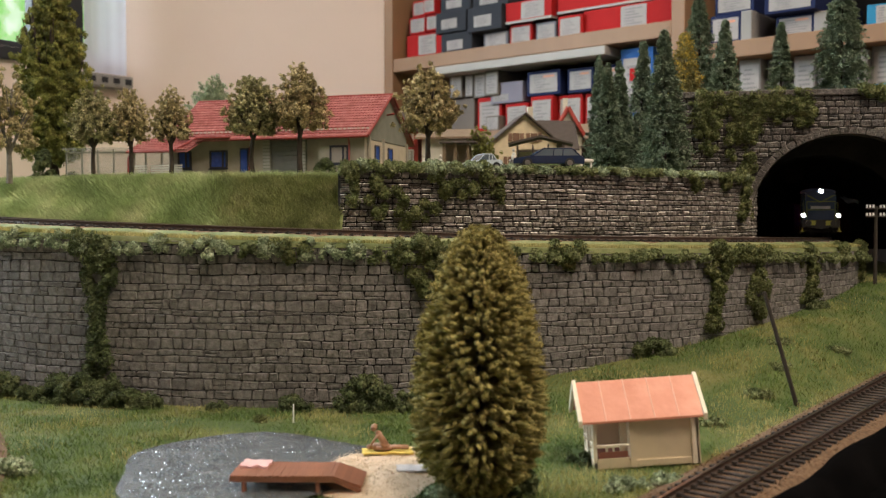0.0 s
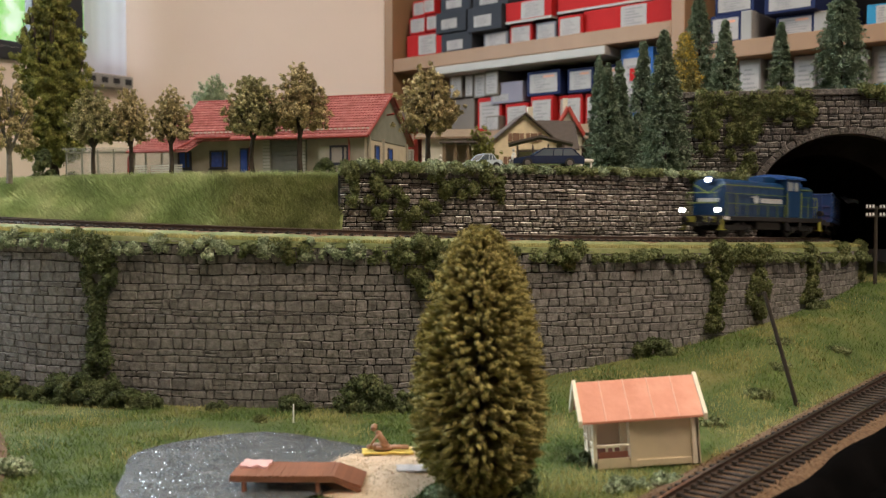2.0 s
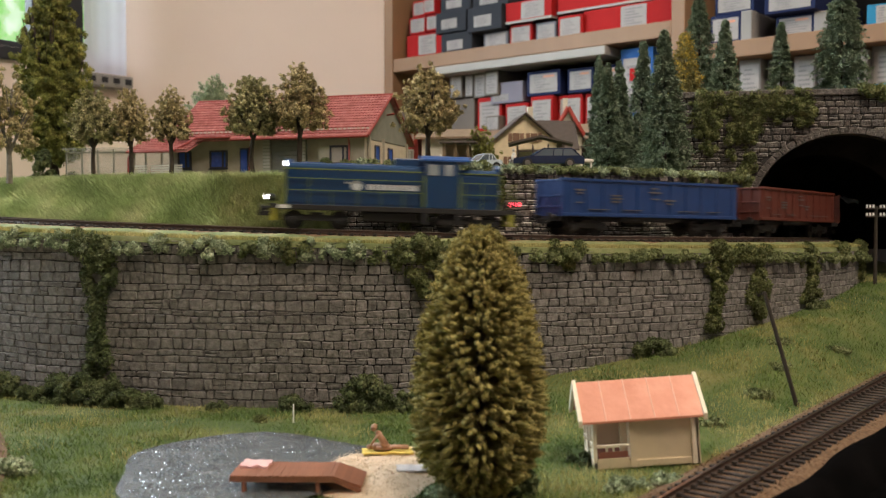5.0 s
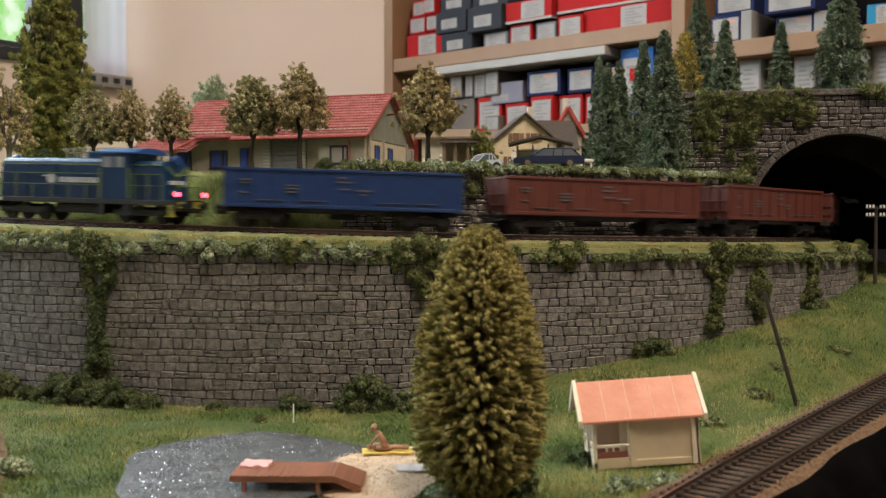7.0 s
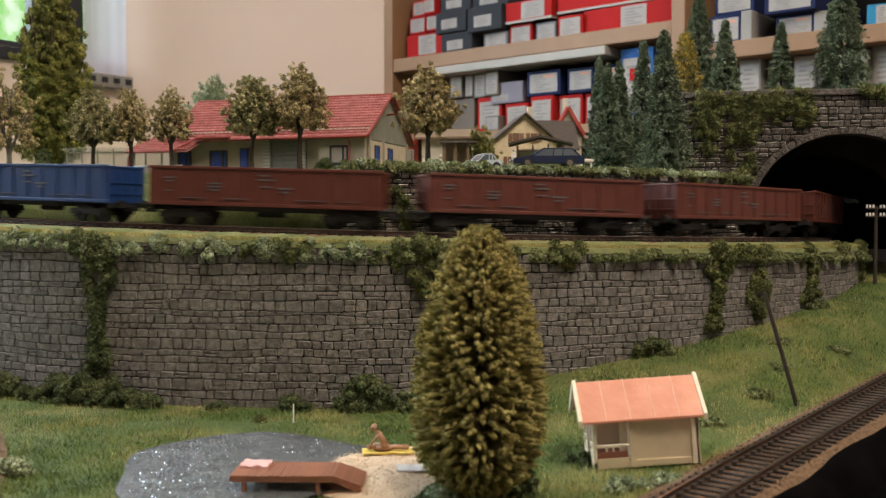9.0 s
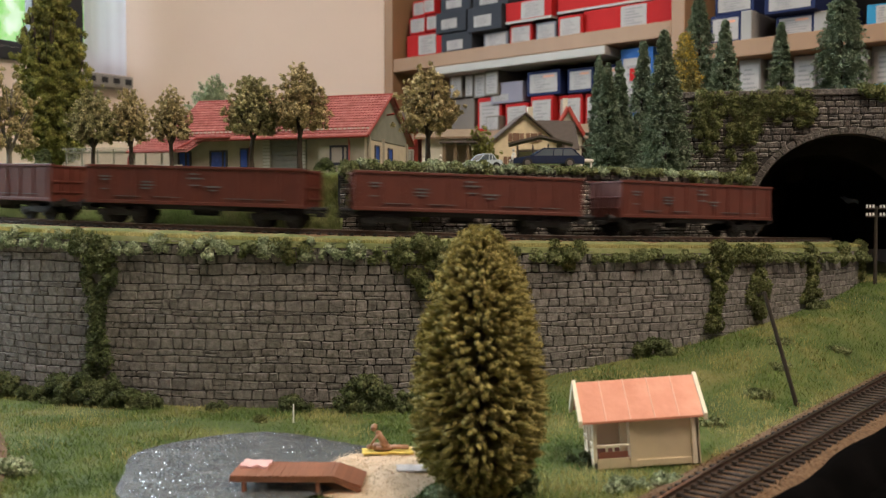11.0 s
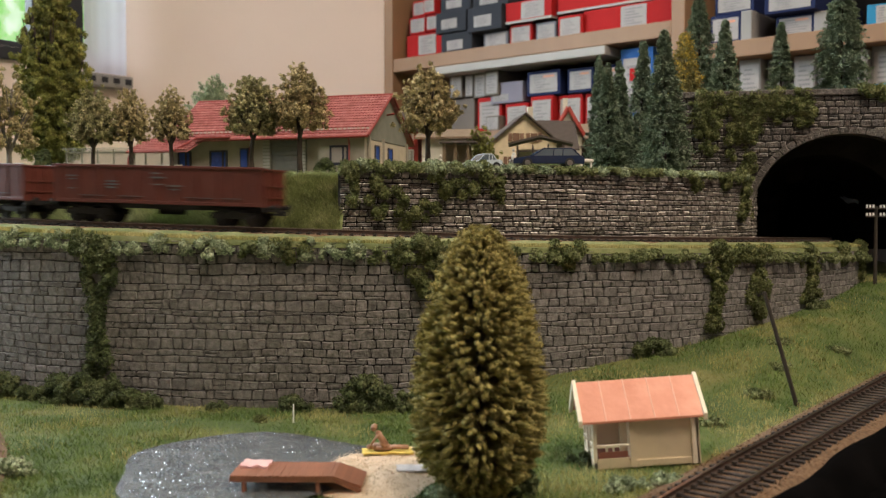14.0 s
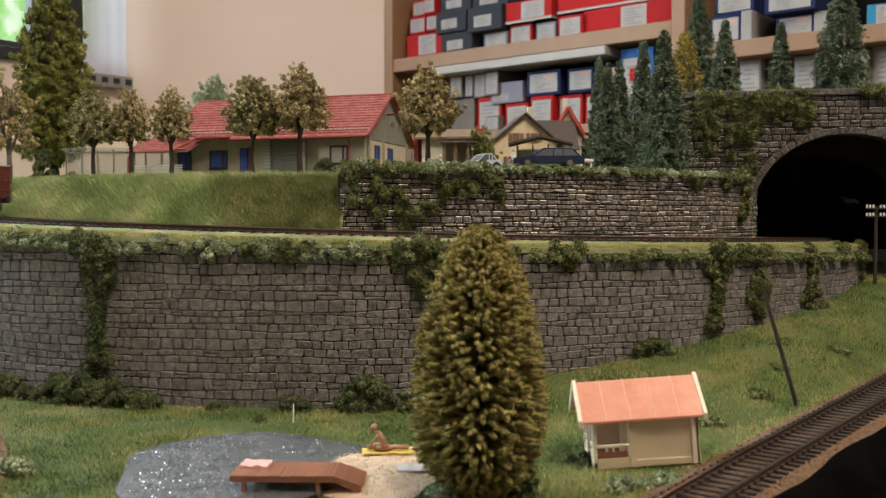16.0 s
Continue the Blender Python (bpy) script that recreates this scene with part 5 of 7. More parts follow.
# ---- the village ----
M["walltan"] = flat("grey tan render", (0.34, 0.30, 0.24), 0.85, bump=0.2, scale=120)
M["wallgrey"] = flat("olive grey gable boarding", (0.22, 0.215, 0.175), 0.8, bump=0.2, scale=120)
M["creampanel"] = flat("cream panel", (0.52, 0.44, 0.33), 0.8, scale=120)
M["redtile"] = mat("red clay tile", [(0.30, 0.095, 0.09), (0.42, 0.145, 0.138), (0.54, 0.25, 0.235)], 160, 0.36, 0.3, 700)
M["redtrim"] = flat("dark red trim", (0.26, 0.04, 0.03), 0.45)
M["greydoor"] = flat("grey garage door", (0.155, 0.155, 0.14), 0.6)
M["louvre"] = flat("pale louvre boards", (0.36, 0.35, 0.30), 0.7)
M["bluepane"] = flat("blue glossy pane", (0.035, 0.085, 0.36), 0.10, var=0.3, scale=200)
M["greypane"] = flat("curtained pane", (0.32, 0.28, 0.25), 0.3)
M["darkframe"] = flat("dark window frame", (0.025, 0.025, 0.04), 0.5)
M["fencewhite"] = flat("off-white fence", (0.56, 0.53, 0.46), 0.7)
M["yellowwall"] = flat("pale yellow render", (0.74, 0.61, 0.42), 0.85, bump=0.2, scale=120)
M["brownroof"] = flat("dark brown roof", (0.075, 0.055, 0.045), 0.7, bump=0.4, scale=200)
M["redwall"] = flat("red painted wall", (0.36, 0.05, 0.035), 0.8)
M["whitewall"] = flat("off-white render", (0.58, 0.52, 0.42), 0.85)
M["woodwall"] = flat("weathered brown boards", (0.20, 0.135, 0.08), 0.8, bump=0.4, scale=150)
M["shutter"] = flat("brown shutter", (0.22, 0.12, 0.075), 0.7)
M["silver"] = flat("silver blue car paint", (0.48, 0.54, 0.60), 0.28)
M["carblue"] = flat("dark blue car paint", (0.012, 0.022, 0.06), 0.2)
M["tyre"] = flat("tyre rubber", (0.015, 0.015, 0.015), 0.8)
M["greenhouse"] = mat("milky plastic glazing", [(0.40, 0.40, 0.37), (0.48, 0.48, 0.45)], 60, 0.3)


def tile_roof(name, parent, x0, x1, eave, ridge, rows, cols, material, label=""):
    """One roof slope of wavy tiles in lapped rows; eave and ridge are (y, z)."""
    (y0, z0), (y1, z1) = eave, ridge
    slab = bmesh.new()
    prism(slab, [(y0, z0 - 0.0006), (y1, z1 - 0.0006), (y1, z1 - 0.0016), (y0, z0 - 0.0016)], x0 + 0.0002, x1 - 0.0002)
    bmesh.ops.transform(slab, matrix=Matrix(((0, 1, 0, 0), (1, 0, 0, 0), (0, 0, 1, 0), (0, 0, 0, 1))), verts=slab.verts)
    bmesh.ops.recalc_face_normals(slab, faces=slab.faces)
    roof = part(name, slab, material, parent, label)
    L = math.hypot(y1 - y0, z1 - z0)
    ny, nz = -(z1 - z0) / L, (y1 - y0) / L
    if nz < 0:
        ny, nz = -ny, -nz
    n = cols * 4
    for r in range(rows):
        V, F = [], []
        for k, (u, lift) in enumerate(((r / rows, 0.0011), (min(1, (r + 1.06) / rows), 0.0002))):
            for i in range(n + 1):
                wv = lift + 0.00045 * math.sin(i / 4 * 6.283)
                V.append((x0 + (x1 - x0) * i / n, y0 + (y1 - y0) * u + ny * wv, z0 + (z1 - z0) * u + nz * wv))
        # the lapped front edge
        for i in range(n + 1):
            V.append((x0 + (x1 - x0) * i / n, y0 + (y1 - y0) * r / rows - ny * 0.0002, z0 + (z1 - z0) * r / rows - nz * 0.0002))
        b = 0
        for i in range(n):
            F.append((b + i, b + i + 1, b + n + 1 + i + 1, b + n + 1 + i))
            F.append((b + 2 * (n + 1) + i, b + 2 * (n + 1) + i + 1, b + i + 1, b + i))
        put("tile_course", V, F, material, roof)
    return roof


def window(parent, x0, x1, z0, z1, y, pane, frame_m, axis="y", split=0.0, t=0.0010):
    """A framed window proud of a wall: axis y is a front wall at y, axis x a side wall at x = y."""
    def bx(a0, a1, d0, d1, c0, c1):
        return (a0, a1, y + d0, y + d1, c0, c1) if axis == "y" else (y - d1, y - d0, a0, a1, c0, c1)
    dims = [bx(x0, x0 + t, -0.0007, 0.0006, z0, z1), bx(x1 - t, x1, -0.0007, 0.0006, z0, z1), bx(x0 + t, x1 - t, -0.0007, 0.0006, z0, z0 + t), bx(x0 + t, x1 - t, -0.0007, 0.0006, z1 - t, z1)]
    if split:
        xs = x0 + (x1 - x0) * split
        dims.append(bx(xs - t / 2, xs + t / 2, -0.0007, 0.0006, z0 + t, z1 - t))
    w = part("window", boxes(*dims), frame_m, parent)
    part("pane", boxes(bx(x0 + t, x1 - t, -0.0002, 0.0004, z0 + t, z1 - t)), pane, w)
    part("sill", boxes(bx(x0 - 0.0008, x1 + 0.0008, -0.0016, 0.0, z0 - 0.0008, z0)), frame_m, w)
    return w


def house_pose(x, y, z, turn):
    return pose(x, y, z, 0, 0, turn)


def build_bungalow():
    """Local x runs left along the front as -x; y is depth."""
    H = base("bungalow", "low grey-tan house with red tiled roof and porch", "house", house_pose(-0.0614, 0.770, PLATEAU - 0.001, -17.4))
    L, D, EH, RH = 0.180, 0.092, 0.0352, 0.0700
    part("wall", boxes((-L, -0.0005, 0.0, D, 0, EH)), M["walltan"], H)
    part("wall", boxes((-0.040, 0.0002, -0.006, -0.0002, 0, EH - 0.0003)), M["walltan"], H)
    bm = bmesh.new()
    prism(bm, [(-0.006, EH - 0.006), (D, EH - 0.006), (D, EH), (D / 2, RH - 0.0012), (0, EH), (-0.006, EH)], -0.0010, 0.0010)
    bmesh.ops.transform(bm, matrix=Matrix(((0, 1, 0, 0), (1, 0, 0, 0), (0, 0, 1, 0), (0, 0, 0, 1))), verts=bm.verts)
    bmesh.ops.recalc_face_normals(bm, faces=bm.faces)
    part("gable_wall", bm, M["wallgrey"], H, "olive-grey gable boarding")
    bm = bmesh.new()
    prism(bm, [(0, EH), (D, EH), (D / 2, RH - 0.0012)], -L, -L + 0.001)
    bmesh.ops.transform(bm, matrix=Matrix(((0, 1, 0, 0), (1, 0, 0, 0), (0, 0, 1, 0), (0, 0, 0, 1))), verts=bm.verts)
    bmesh.ops.recalc_face_normals(bm, faces=bm.faces)
    part("gable_wall", bm, M["wallgrey"], H)
    for y0, y1 in ((0.002, 0.030), (0.034, 0.088)):
        part("panel", boxes((0.0010, 0.0018, y0, y1, 0.001, EH - 0.007)), M["creampanel"], H, "cream wall panel")
    for y in (0.0005, 0.032, 0.0905):
        part("post", boxes((0.0008, 0.0028, y - 0.0012, y + 0.0012, 0, EH - 0.004)), M["walltan"], H)
    window(H, 0.012, 0.022, 0.010, 0.0250, 0.0021, M["bluepane"], M["darkframe"], "x")
    window(H, 0.042, 0.053, 0.009, 0.0245, 0.0021, M["bluepane"], M["darkframe"], "x")
    # roof slopes with overhang
    slope = (RH - EH) / (D / 2)
    ov = 0.010
    tile_roof("roof", H, -L - 0.003, 0.0045, (-ov, EH - ov * slope * 0.55), (D / 2, RH), 15, 62, M["redtile"])
    tile_roof("roof", H, -L - 0.003, 0.0045, (D + ov, EH - ov * slope * 0.55), (D / 2, RH), 15, 62, M["redtile"])
    bm = bmesh.new()
    cyl(bm, (-L - 0.003, D / 2, RH + 0.0002), (0.0048, D / 2, RH + 0.0002), 0.0012, n=8)
    part("ridge_cap", bm, M["redtrim"], H)
    for a, b in (((-ov, EH - ov * slope * 0.55), (D / 2, RH)), ((D + ov, EH - ov * slope * 0.55), (D / 2, RH))):
        bm = bmesh.new()
        cyl(bm, (0.0048, a[0], a[1]), (0.0048, b[0], b[1]), 0.0011, n=6)
        part("verge_board", bm, M["redtrim"], H)
    bm = bmesh.new()
    zg = EH - ov * slope * 0.55 - 0.0006
    cyl(bm, (-0.118, -ov - 0.0012, zg), (0.0048, -ov - 0.0012, zg), 0.0012, n=8)
    part("gutter", bm, M["redtrim"], H)
    # snow guard
    yg, zg2 = -ov + 0.004, EH - ov * slope * 0.55 + 0.0055
    guard = part("snow_guard", boxes((-L, 0.003, yg - 0.0003, yg + 0.0003, zg2 + 0.0016, zg2 + 0.0022), (-L, 0.003, yg - 0.0003, yg + 0.0003, zg2 - 0.0006, zg2)), M["redtrim"], H)
    bm = bmesh.new()
    for i in range(46):
        x = -L + 0.003 + i * 0.004
        box(bm, x - 0.0012, x + 0.0012, yg - 0.0002, yg + 0.0002, zg2, zg2 + 0.0016)
    part("guard_clip", bm, M["fencewhite"], guard, "pale clips", kind="stuff")
    bm = bmesh.new()
    trunk_mesh(bm, [(-0.012, -0.0105, zg), (-0.0125, -0.0075, zg - 0.004), (-0.0125, -0.0075, 0.001)], 0.0007, 0.0007, 6)
    part("downpipe", bm, M["redtrim"], H)
    bm = bmesh.new()
    cyl(bm, (0.0022, 0.040, 0.052), (0.010, 0.036, 0.0525), 0.0008, n=6)
    part("wall_bracket", bm, M["redtrim"], H)
    window(H, -0.030, -0.0135, 0.0085, 0.0240, -0.0062, M["greypane"], M["darkframe"], split=0.72, t=0.0017)
    # garage door between louvre panels
    gd = part("garage_door", boxes((-0.085, -0.061, -0.0012, -0.0002, 0.0, 0.029)), M["greydoor"], H)
    for i in range(7):
        part("panel", boxes((-0.085, -0.061, -0.0017, -0.0011, 0.001 + 0.004 * i, 0.0045 + 0.004 * i), bevel=0.0002), M["greydoor"], gd)
    for x0, x1 in ((-0.0925, -0.0855), (-0.0605, -0.0530)):
        lp = part("louvre_panel", boxes((x0, x1, -0.0025, -0.0003, 0, EH - 0.003)), M["wallgrey"], H)
        for i in range(11):
            part("slat", boxes((x0 + 0.0004, x1 - 0.0004, -0.0034, -0.0026, 0.001 + i * 0.0028, 0.0030 + i * 0.0028)), M["louvre"], lp)
    d = part("door", boxes((-0.1150, -0.1070, -0.0012, -0.0002, 0.0, 0.0240), bevel=0.0002), M["darkframe"], H, "dark blue glazed door")
    part("pane", boxes((-0.1138, -0.1082, -0.0016, -0.0012, 0.003, 0.0225)), M["bluepane"], d)
    part("door_post", boxes((-0.1062, -0.1052, -0.0016, -0.0002, 0.0, 0.0245)), M["redtrim"], H)
    window(H, -0.1440, -0.1270, 0.0070, 0.0225, -0.0004, M["bluepane"], M["darkframe"], split=0.75, t=0.0016)
    window(H, -0.1750, -0.1620, 0.0070, 0.0225, -0.0004, M["bluepane"], M["darkframe"], split=0.6, t=0.0016)
    # porch roof in front of the window side, its posts, fence and pipe
    tile_roof("porch_roof", H, -0.208, -0.150, (-0.026, 0.0215), (0.006, 0.0345), 7, 20, M["redtile"])
    bm = bmesh.new()
    cyl(bm, (-0.208, -0.027, 0.0208), (-0.163, -0.027, 0.0208), 0.0011, n=8)
    trunk_mesh(bm, [(-0.163, -0.027, 0.0208), (-0.150, -0.012, 0.0325), (-0.118, -0.011, 0.0325)], 0.0011, 0.0011, 6)
    part("gutter", bm, M["redtrim"], H)
    bm = bmesh.new()
    trunk_mesh(bm, [(-0.2045, -0.026, 0.0205), (-0.2085, -0.024, 0.0150), (-0.2085, -0.024, 0.001)], 0.0007, 0.0007, 6)
    part("downpipe", bm, M["redtrim"], H)
    for x in (-0.2030, -0.1660):
        part("post", boxes((x - 0.0010, x + 0.0010, -0.0250, -0.0230, 0, 0.0215)), M["walltan"], H)
    for x0, x1 in ((-0.2020, -0.1900), (-0.1860, -0.1680), (-0.1640, -0.1560)):
        f = part("fence_rail", boxes((x0, x1, -0.0246, -0.0238, 0.0085, 0.0096)), M["fencewhite"], H)
        for i in range(4):
            part("slat", boxes((x0, x1, -0.0246, -0.0238, 0.0008 + i * 0.0019, 0.0020 + i * 0.0019)), M["fencewhite"], f)
    return H


build_bungalow()


def simple_house(name, label, x, y, turn, W, D, EH, RH, wall, roof, ov=0.005, wins=(), gable_front=True, shutters=False, chimney=None):
    """A house whose gable (or eave) looks to -y."""
    h = base(name, label, "house", house_pose(x, y, PLATEAU - 0.002, turn), group="village houses")
    bm = bmesh.new()
    if gable_front:
        prism(bm, [(-W / 2, 0), (W / 2, 0), (W / 2, EH), (0, RH), (-W / 2, EH)], 0, D)
    else:
        prism(bm, [(0, 0), (D, 0), (D, EH), (D / 2, RH), (0, EH)], -W / 2, W / 2)
        bmesh.ops.transform(bm, matrix=Matrix(((0, 1, 0, 0), (1, 0, 0, 0), (0, 0, 1, 0), (0, 0, 0, 1))), verts=bm.verts)
    bmesh.ops.recalc_face_normals(bm, faces=bm.faces)
    part("wall", bm, wall, h)
    half = (W if gable_front else D) / 2
    k = (RH - EH) / half
    for s in (-1, 1):
        bm = bmesh.new()
        e = half + ov
        prof = [(s * e, EH - ov * k + 0.0006), (0, RH + 0.0006), (0, RH + 0.0026), (s * e, EH - ov * k + 0.0026)]
        if gable_front:
            prism(bm, prof, -ov, D + ov)
        else:
            prism(bm, [(p[0] + D / 2, p[1]) for p in prof], -W / 2 - ov, W / 2 + ov)
            bmesh.ops.transform(bm, matrix=Matrix(((0, 1, 0, 0), (1, 0, 0, 0), (0, 0, 1, 0), (0, 0, 0, 1))), verts=bm.verts)
        bmesh.ops.recalc_face_normals(bm, faces=bm.faces)
        part("roof", bm, roof, h)
    for x0, x1, z0, z1 in wins:
        window(h, x0, x1, z0, z1, -0.0002, M["greypane"] if not shutters else M["shutter"], M["shutter"] if shutters else M["fencewhite"], split=0.5)
        if shutters:
            for xs in (x0 - 0.0048, x1 + 0.0008):
                part("shutter", boxes((xs, xs + 0.0040, -0.0010, -0.0002, z0, z1)), M["shutter"], h)
    if chimney:
        cx, cy, ch = chimney
        part("chimney", boxes((cx - 0.003, cx + 0.003, cy - 0.003, cy + 0.003, EH, ch), bevel=0.0003), M["whitewall"], h)
    return h


simple_house("village_house", "pale yellow village house with dark roof and brown shutters", 0.0860, 1.000, 6, 0.068, 0.060, 0.0450, 0.0735, M["yellowwall"], M["brownroof"], 0.006, ((-0.0130, -0.0060, 0.046, 0.0545), (0.0060, 0.0130, 0.046, 0.0545), (-0.0180, -0.0110, 0.020, 0.030), (0.0040, 0.0110, 0.020, 0.030)), True, True, (0.012, 0.035, 0.086))
simple_house("half_timbered_house", "small half-timbered house with a red gable trim", 0.1510, 1.150, -8, 0.032, 0.040, 0.066, 0.096, M["whitewall"], M["brownroof"], 0.003, ((-0.005, 0.005, 0.058, 0.068),), True, False, (-0.004, 0.02, 0.112))
half = bpy.data.objects["half_timbered_house"]
for s in (-1, 1):
    bm = bmesh.new()
    cyl(bm, (s * 0.0195, -0.0032, 0.0635), (0, -0.0032, 0.0985), 0.0026, n=6)
    part("red_verge", bm, M["redwall"], half, "red gable board")
    for z in (0.050, 0.066, 0.078):
        part("beam", boxes((min(0, s * (0.099 - z) * 0.42), max(0, s * (0.099 - z) * 0.42), -0.0010, -0.0002, z, z + 0.0018)), M["brownroof"], half)
    for i in range(3):
        bm = bmesh.new()
        cyl(bm, (s * 0.003, -0.0006, 0.050 + 0.013 * i), (s * 0.011, -0.0006, 0.062 + 0.009 * i), 0.0009, n=5)
        part("beam", bm, M["brownroof"], half)
simple_house("village_house", "dark roofed house behind the yellow one", 0.125, 1.12, 4, 0.060, 0.05, 0.050, 0.080, M["whitewall"], M["brownroof"], 0.005, (), False)
simple_house("village_house", "red village house with white window frames", -0.0430, 0.950, -6, 0.036, 0.060, 0.054, 0.072, M["redwall"], M["brownroof"], 0.004, ((0.006, 0.014, 0.020, 0.034), (0.006, 0.014, 0.040, 0.050)), False)
simple_house("village_house", "off-white and brown boarded house beside the red one", 0.0010, 0.930, -10, 0.044, 0.050, 0.044, 0.052, M["whitewall"], M["woodwall"], 0.006, (), False)
barn = base("wooden_porch", "weathered brown boarded porch with posts", "porch", pose(0.012, 0.905, PLATEAU - 0.002, 0, 0, -8))
part("back_wall", boxes((-0.012, 0.014, 0.010, 0.012, 0, 0.036)), M["woodwall"], barn)
part("roof", boxes((-0.015, 0.020, -0.006, 0.014, 0.0365, 0.0385), bevel=0.0004), M["brownroof"], barn)
for x in (-0.011, 0.0, 0.012):
    part("post", boxes((x - 0.0012, x + 0.0012, -0.003, -0.0008, 0, 0.0366)), M["woodwall"], barn)
for i in range(7):
    part("board", boxes((-0.0115 + i * 0.0036, -0.0085 + i * 0.0036, 0.0092, 0.0099, 0.002, 0.035)), M["woodwall"], barn)

# pavilion behind the dark car
pav = base("pavilion", "dark timber pavilion with a shallow roof", "pavilion", pose(0.0880, 0.860, PLATEAU - 0.002, 0, 0, -6))
for x in (-0.0210, -0.007, 0.007, 0.0210):
    for y in (0, 0.024):
        part("post", boxes((x - 0.0007, x + 0.0007, y - 0.0007, y + 0.0007, 0, 0.0325)), M["brownroof"], pav)
bm = bmesh.new()
prism(bm, [(-0.029, 0.032), (0, 0.039), (0.029, 0.032), (0.029, 0.0338), (0, 0.0408), (-0.029, 0.0338)], -0.004, 0.028)
bmesh.ops.recalc_face_normals(bm, faces=bm.faces)
part("roof", bm, M["brownroof"], pav)
part("rail", boxes((-0.021, 0.021, -0.0005, 0.0005, 0.026, 0.0272)), M["brownroof"], pav)
part("back_wall", boxes((-0.021, 0.021, 0.0248, 0.0258, 0.0, 0.030)), M["creampanel"], pav)

# translucent greenhouse at the plateau's end
M["greenhouse"].node_tree.nodes["Principled BSDF"].inputs["Alpha"].default_value = 0.28
gh = base("greenhouse", "milky clear plastic greenhouse with grey bars", "greenhouse", pose(-0.336, 0.850, PLATEAU - 0.002, 0, 0, -4))
part("glazing", boxes((0.0006, 0.0864, 0.0006, 0.040, 0.001, 0.0255)), M["greenhouse"], gh)
for i in range(7):
    part("bar", boxes((i * 0.0145 - 0.0006, i * 0.0145 + 0.0006, -0.0006, 0.0006, 0, 0.027)), M["wallgrey"], gh)
part("roof_slab", boxes((-0.003, 0.090, -0.003, 0.043, 0.0262, 0.0282), bevel=0.0005), M["greenhouse"], gh)
part("rail", boxes((0, 0.087, -0.0008, 0.0002, 0.0235, 0.0247)), M["wallgrey"], gh)


def build_car(name, label, m, L, W, Hh, paint, estate):
    c = base(name, label, "car", m, group="parked cars")
    bm = bmesh.new()
    lo = [(-L / 2, 0.0030), (-L / 2 + 0.0005, 0.0070), (-L * 0.30, 0.0086), (L * 0.46, 0.0090), (L / 2, 0.0075), (L / 2, 0.0030)]
    prism(bm, lo, -W / 2, W / 2)
    bmesh.ops.recalc_face_normals(bm, faces=bm.faces)
    bmesh.ops.bevel(bm, geom=list(bm.edges), offset=0.0006, segments=2, affect="EDGES")
    body = part("body", bm, paint, c)
    bm = bmesh.new()
    end = 0.44 if estate else 0.30
    cabin = [(-L * 0.24, 0.0084), (-L * 0.08, Hh), (L * (end - 0.10), Hh), (L * end, 0.0086)]
    vs = prism(bm, cabin, -W / 2 + 0.0006, W / 2 - 0.0006)
    for v in vs:
        if v.co.z > 0.010:
            v.co.y *= 0.86
    bmesh.ops.recalc_face_normals(bm, faces=bm.faces)
    part("glazing", bm, M["carglass"], c)
    part("roof", boxes((-L * 0.07, L * (end - 0.11), -W * 0.42, W * 0.42, Hh - 0.0002, Hh + 0.0007), bevel=0.0003), paint, c)
    for k in (-1, 1):
        for x0, x1 in ((-0.235, -0.075), (0.06, 0.075), (0.19, 0.205) if estate else (0.16, 0.175), (end, end - 0.10)):
            bm = bmesh.new()
            y = k * W / 2 * 0.98
            cyl(bm, (L * x0, y, 0.0086), (L * x1, y * 0.88, Hh), 0.0004, n=5)
            part("pillar", bm, paint, c)
        for x in (-0.30, 0.29):
            bm = bmesh.new()
            cyl(bm, (L * x, k * (W / 2 - 0.0018), 0.0036), (L * x, k * (W / 2 + 0.0002), 0.0036), 0.0036, n=14)
            w = part("wheel", bm, M["tyre"], c)
            bm = bmesh.new()
            cyl(bm, (L * x, k * (W / 2 + 0.0001), 0.0036), (L * x, k * (W / 2 + 0.0005), 0.0036), 0.0021, n=10)
            part("rim", bm, M["steel"], w)
        part("headlight", boxes((-L / 2 - 0.0002, -L / 2 + 0.0006, k * W * 0.36 - 0.0013, k * W * 0.36 + 0.0013, 0.0056, 0.0070)), M["white"], c)
    part("bumper", boxes((-L / 2 - 0.0007, -L / 2 + 0.0004, -W / 2 + 0.0004, W / 2 - 0.0004, 0.0030, 0.0045), bevel=0.0003), M["wallgrey"], c)
    return c


M["carglass"] = flat("tinted car glass", (0.09, 0.11, 0.13), 0.08)
build_car("estate_car", "dark blue estate car parked by the plateau's edge", pose(0.0755, 0.694, PLATEAU + 0.0005, 0, 0, 4), 0.052, 0.020, 0.0138, M["carblue"], True)
build_car("saloon_car", "silver-blue saloon car parked on the plateau", pose(0.0300, 0.720, PLATEAU - 0.0008, 0, 0, 22), 0.0265, 0.0165, 0.0128, M["silver"], False)


def figurine(label, m, parts, material):
    """A tiny painted figure as one plain shape."""
    bm = bmesh.new()
    for p, q, r in parts:
        cyl(bm, p, q, r, r * 0.85, 8)
        bmesh.ops.create_icosphere(bm, subdivisions=1, radius=r, matrix=Matrix.Translation(p))
        bmesh.ops.create_icosphere(bm, subdivisions=1, radius=r * 0.9, matrix=Matrix.Translation(q))
    o = part("figurine", bm, material, smooth=True)
    o.matrix_world = m
    return tagged(o, label, "figurine")


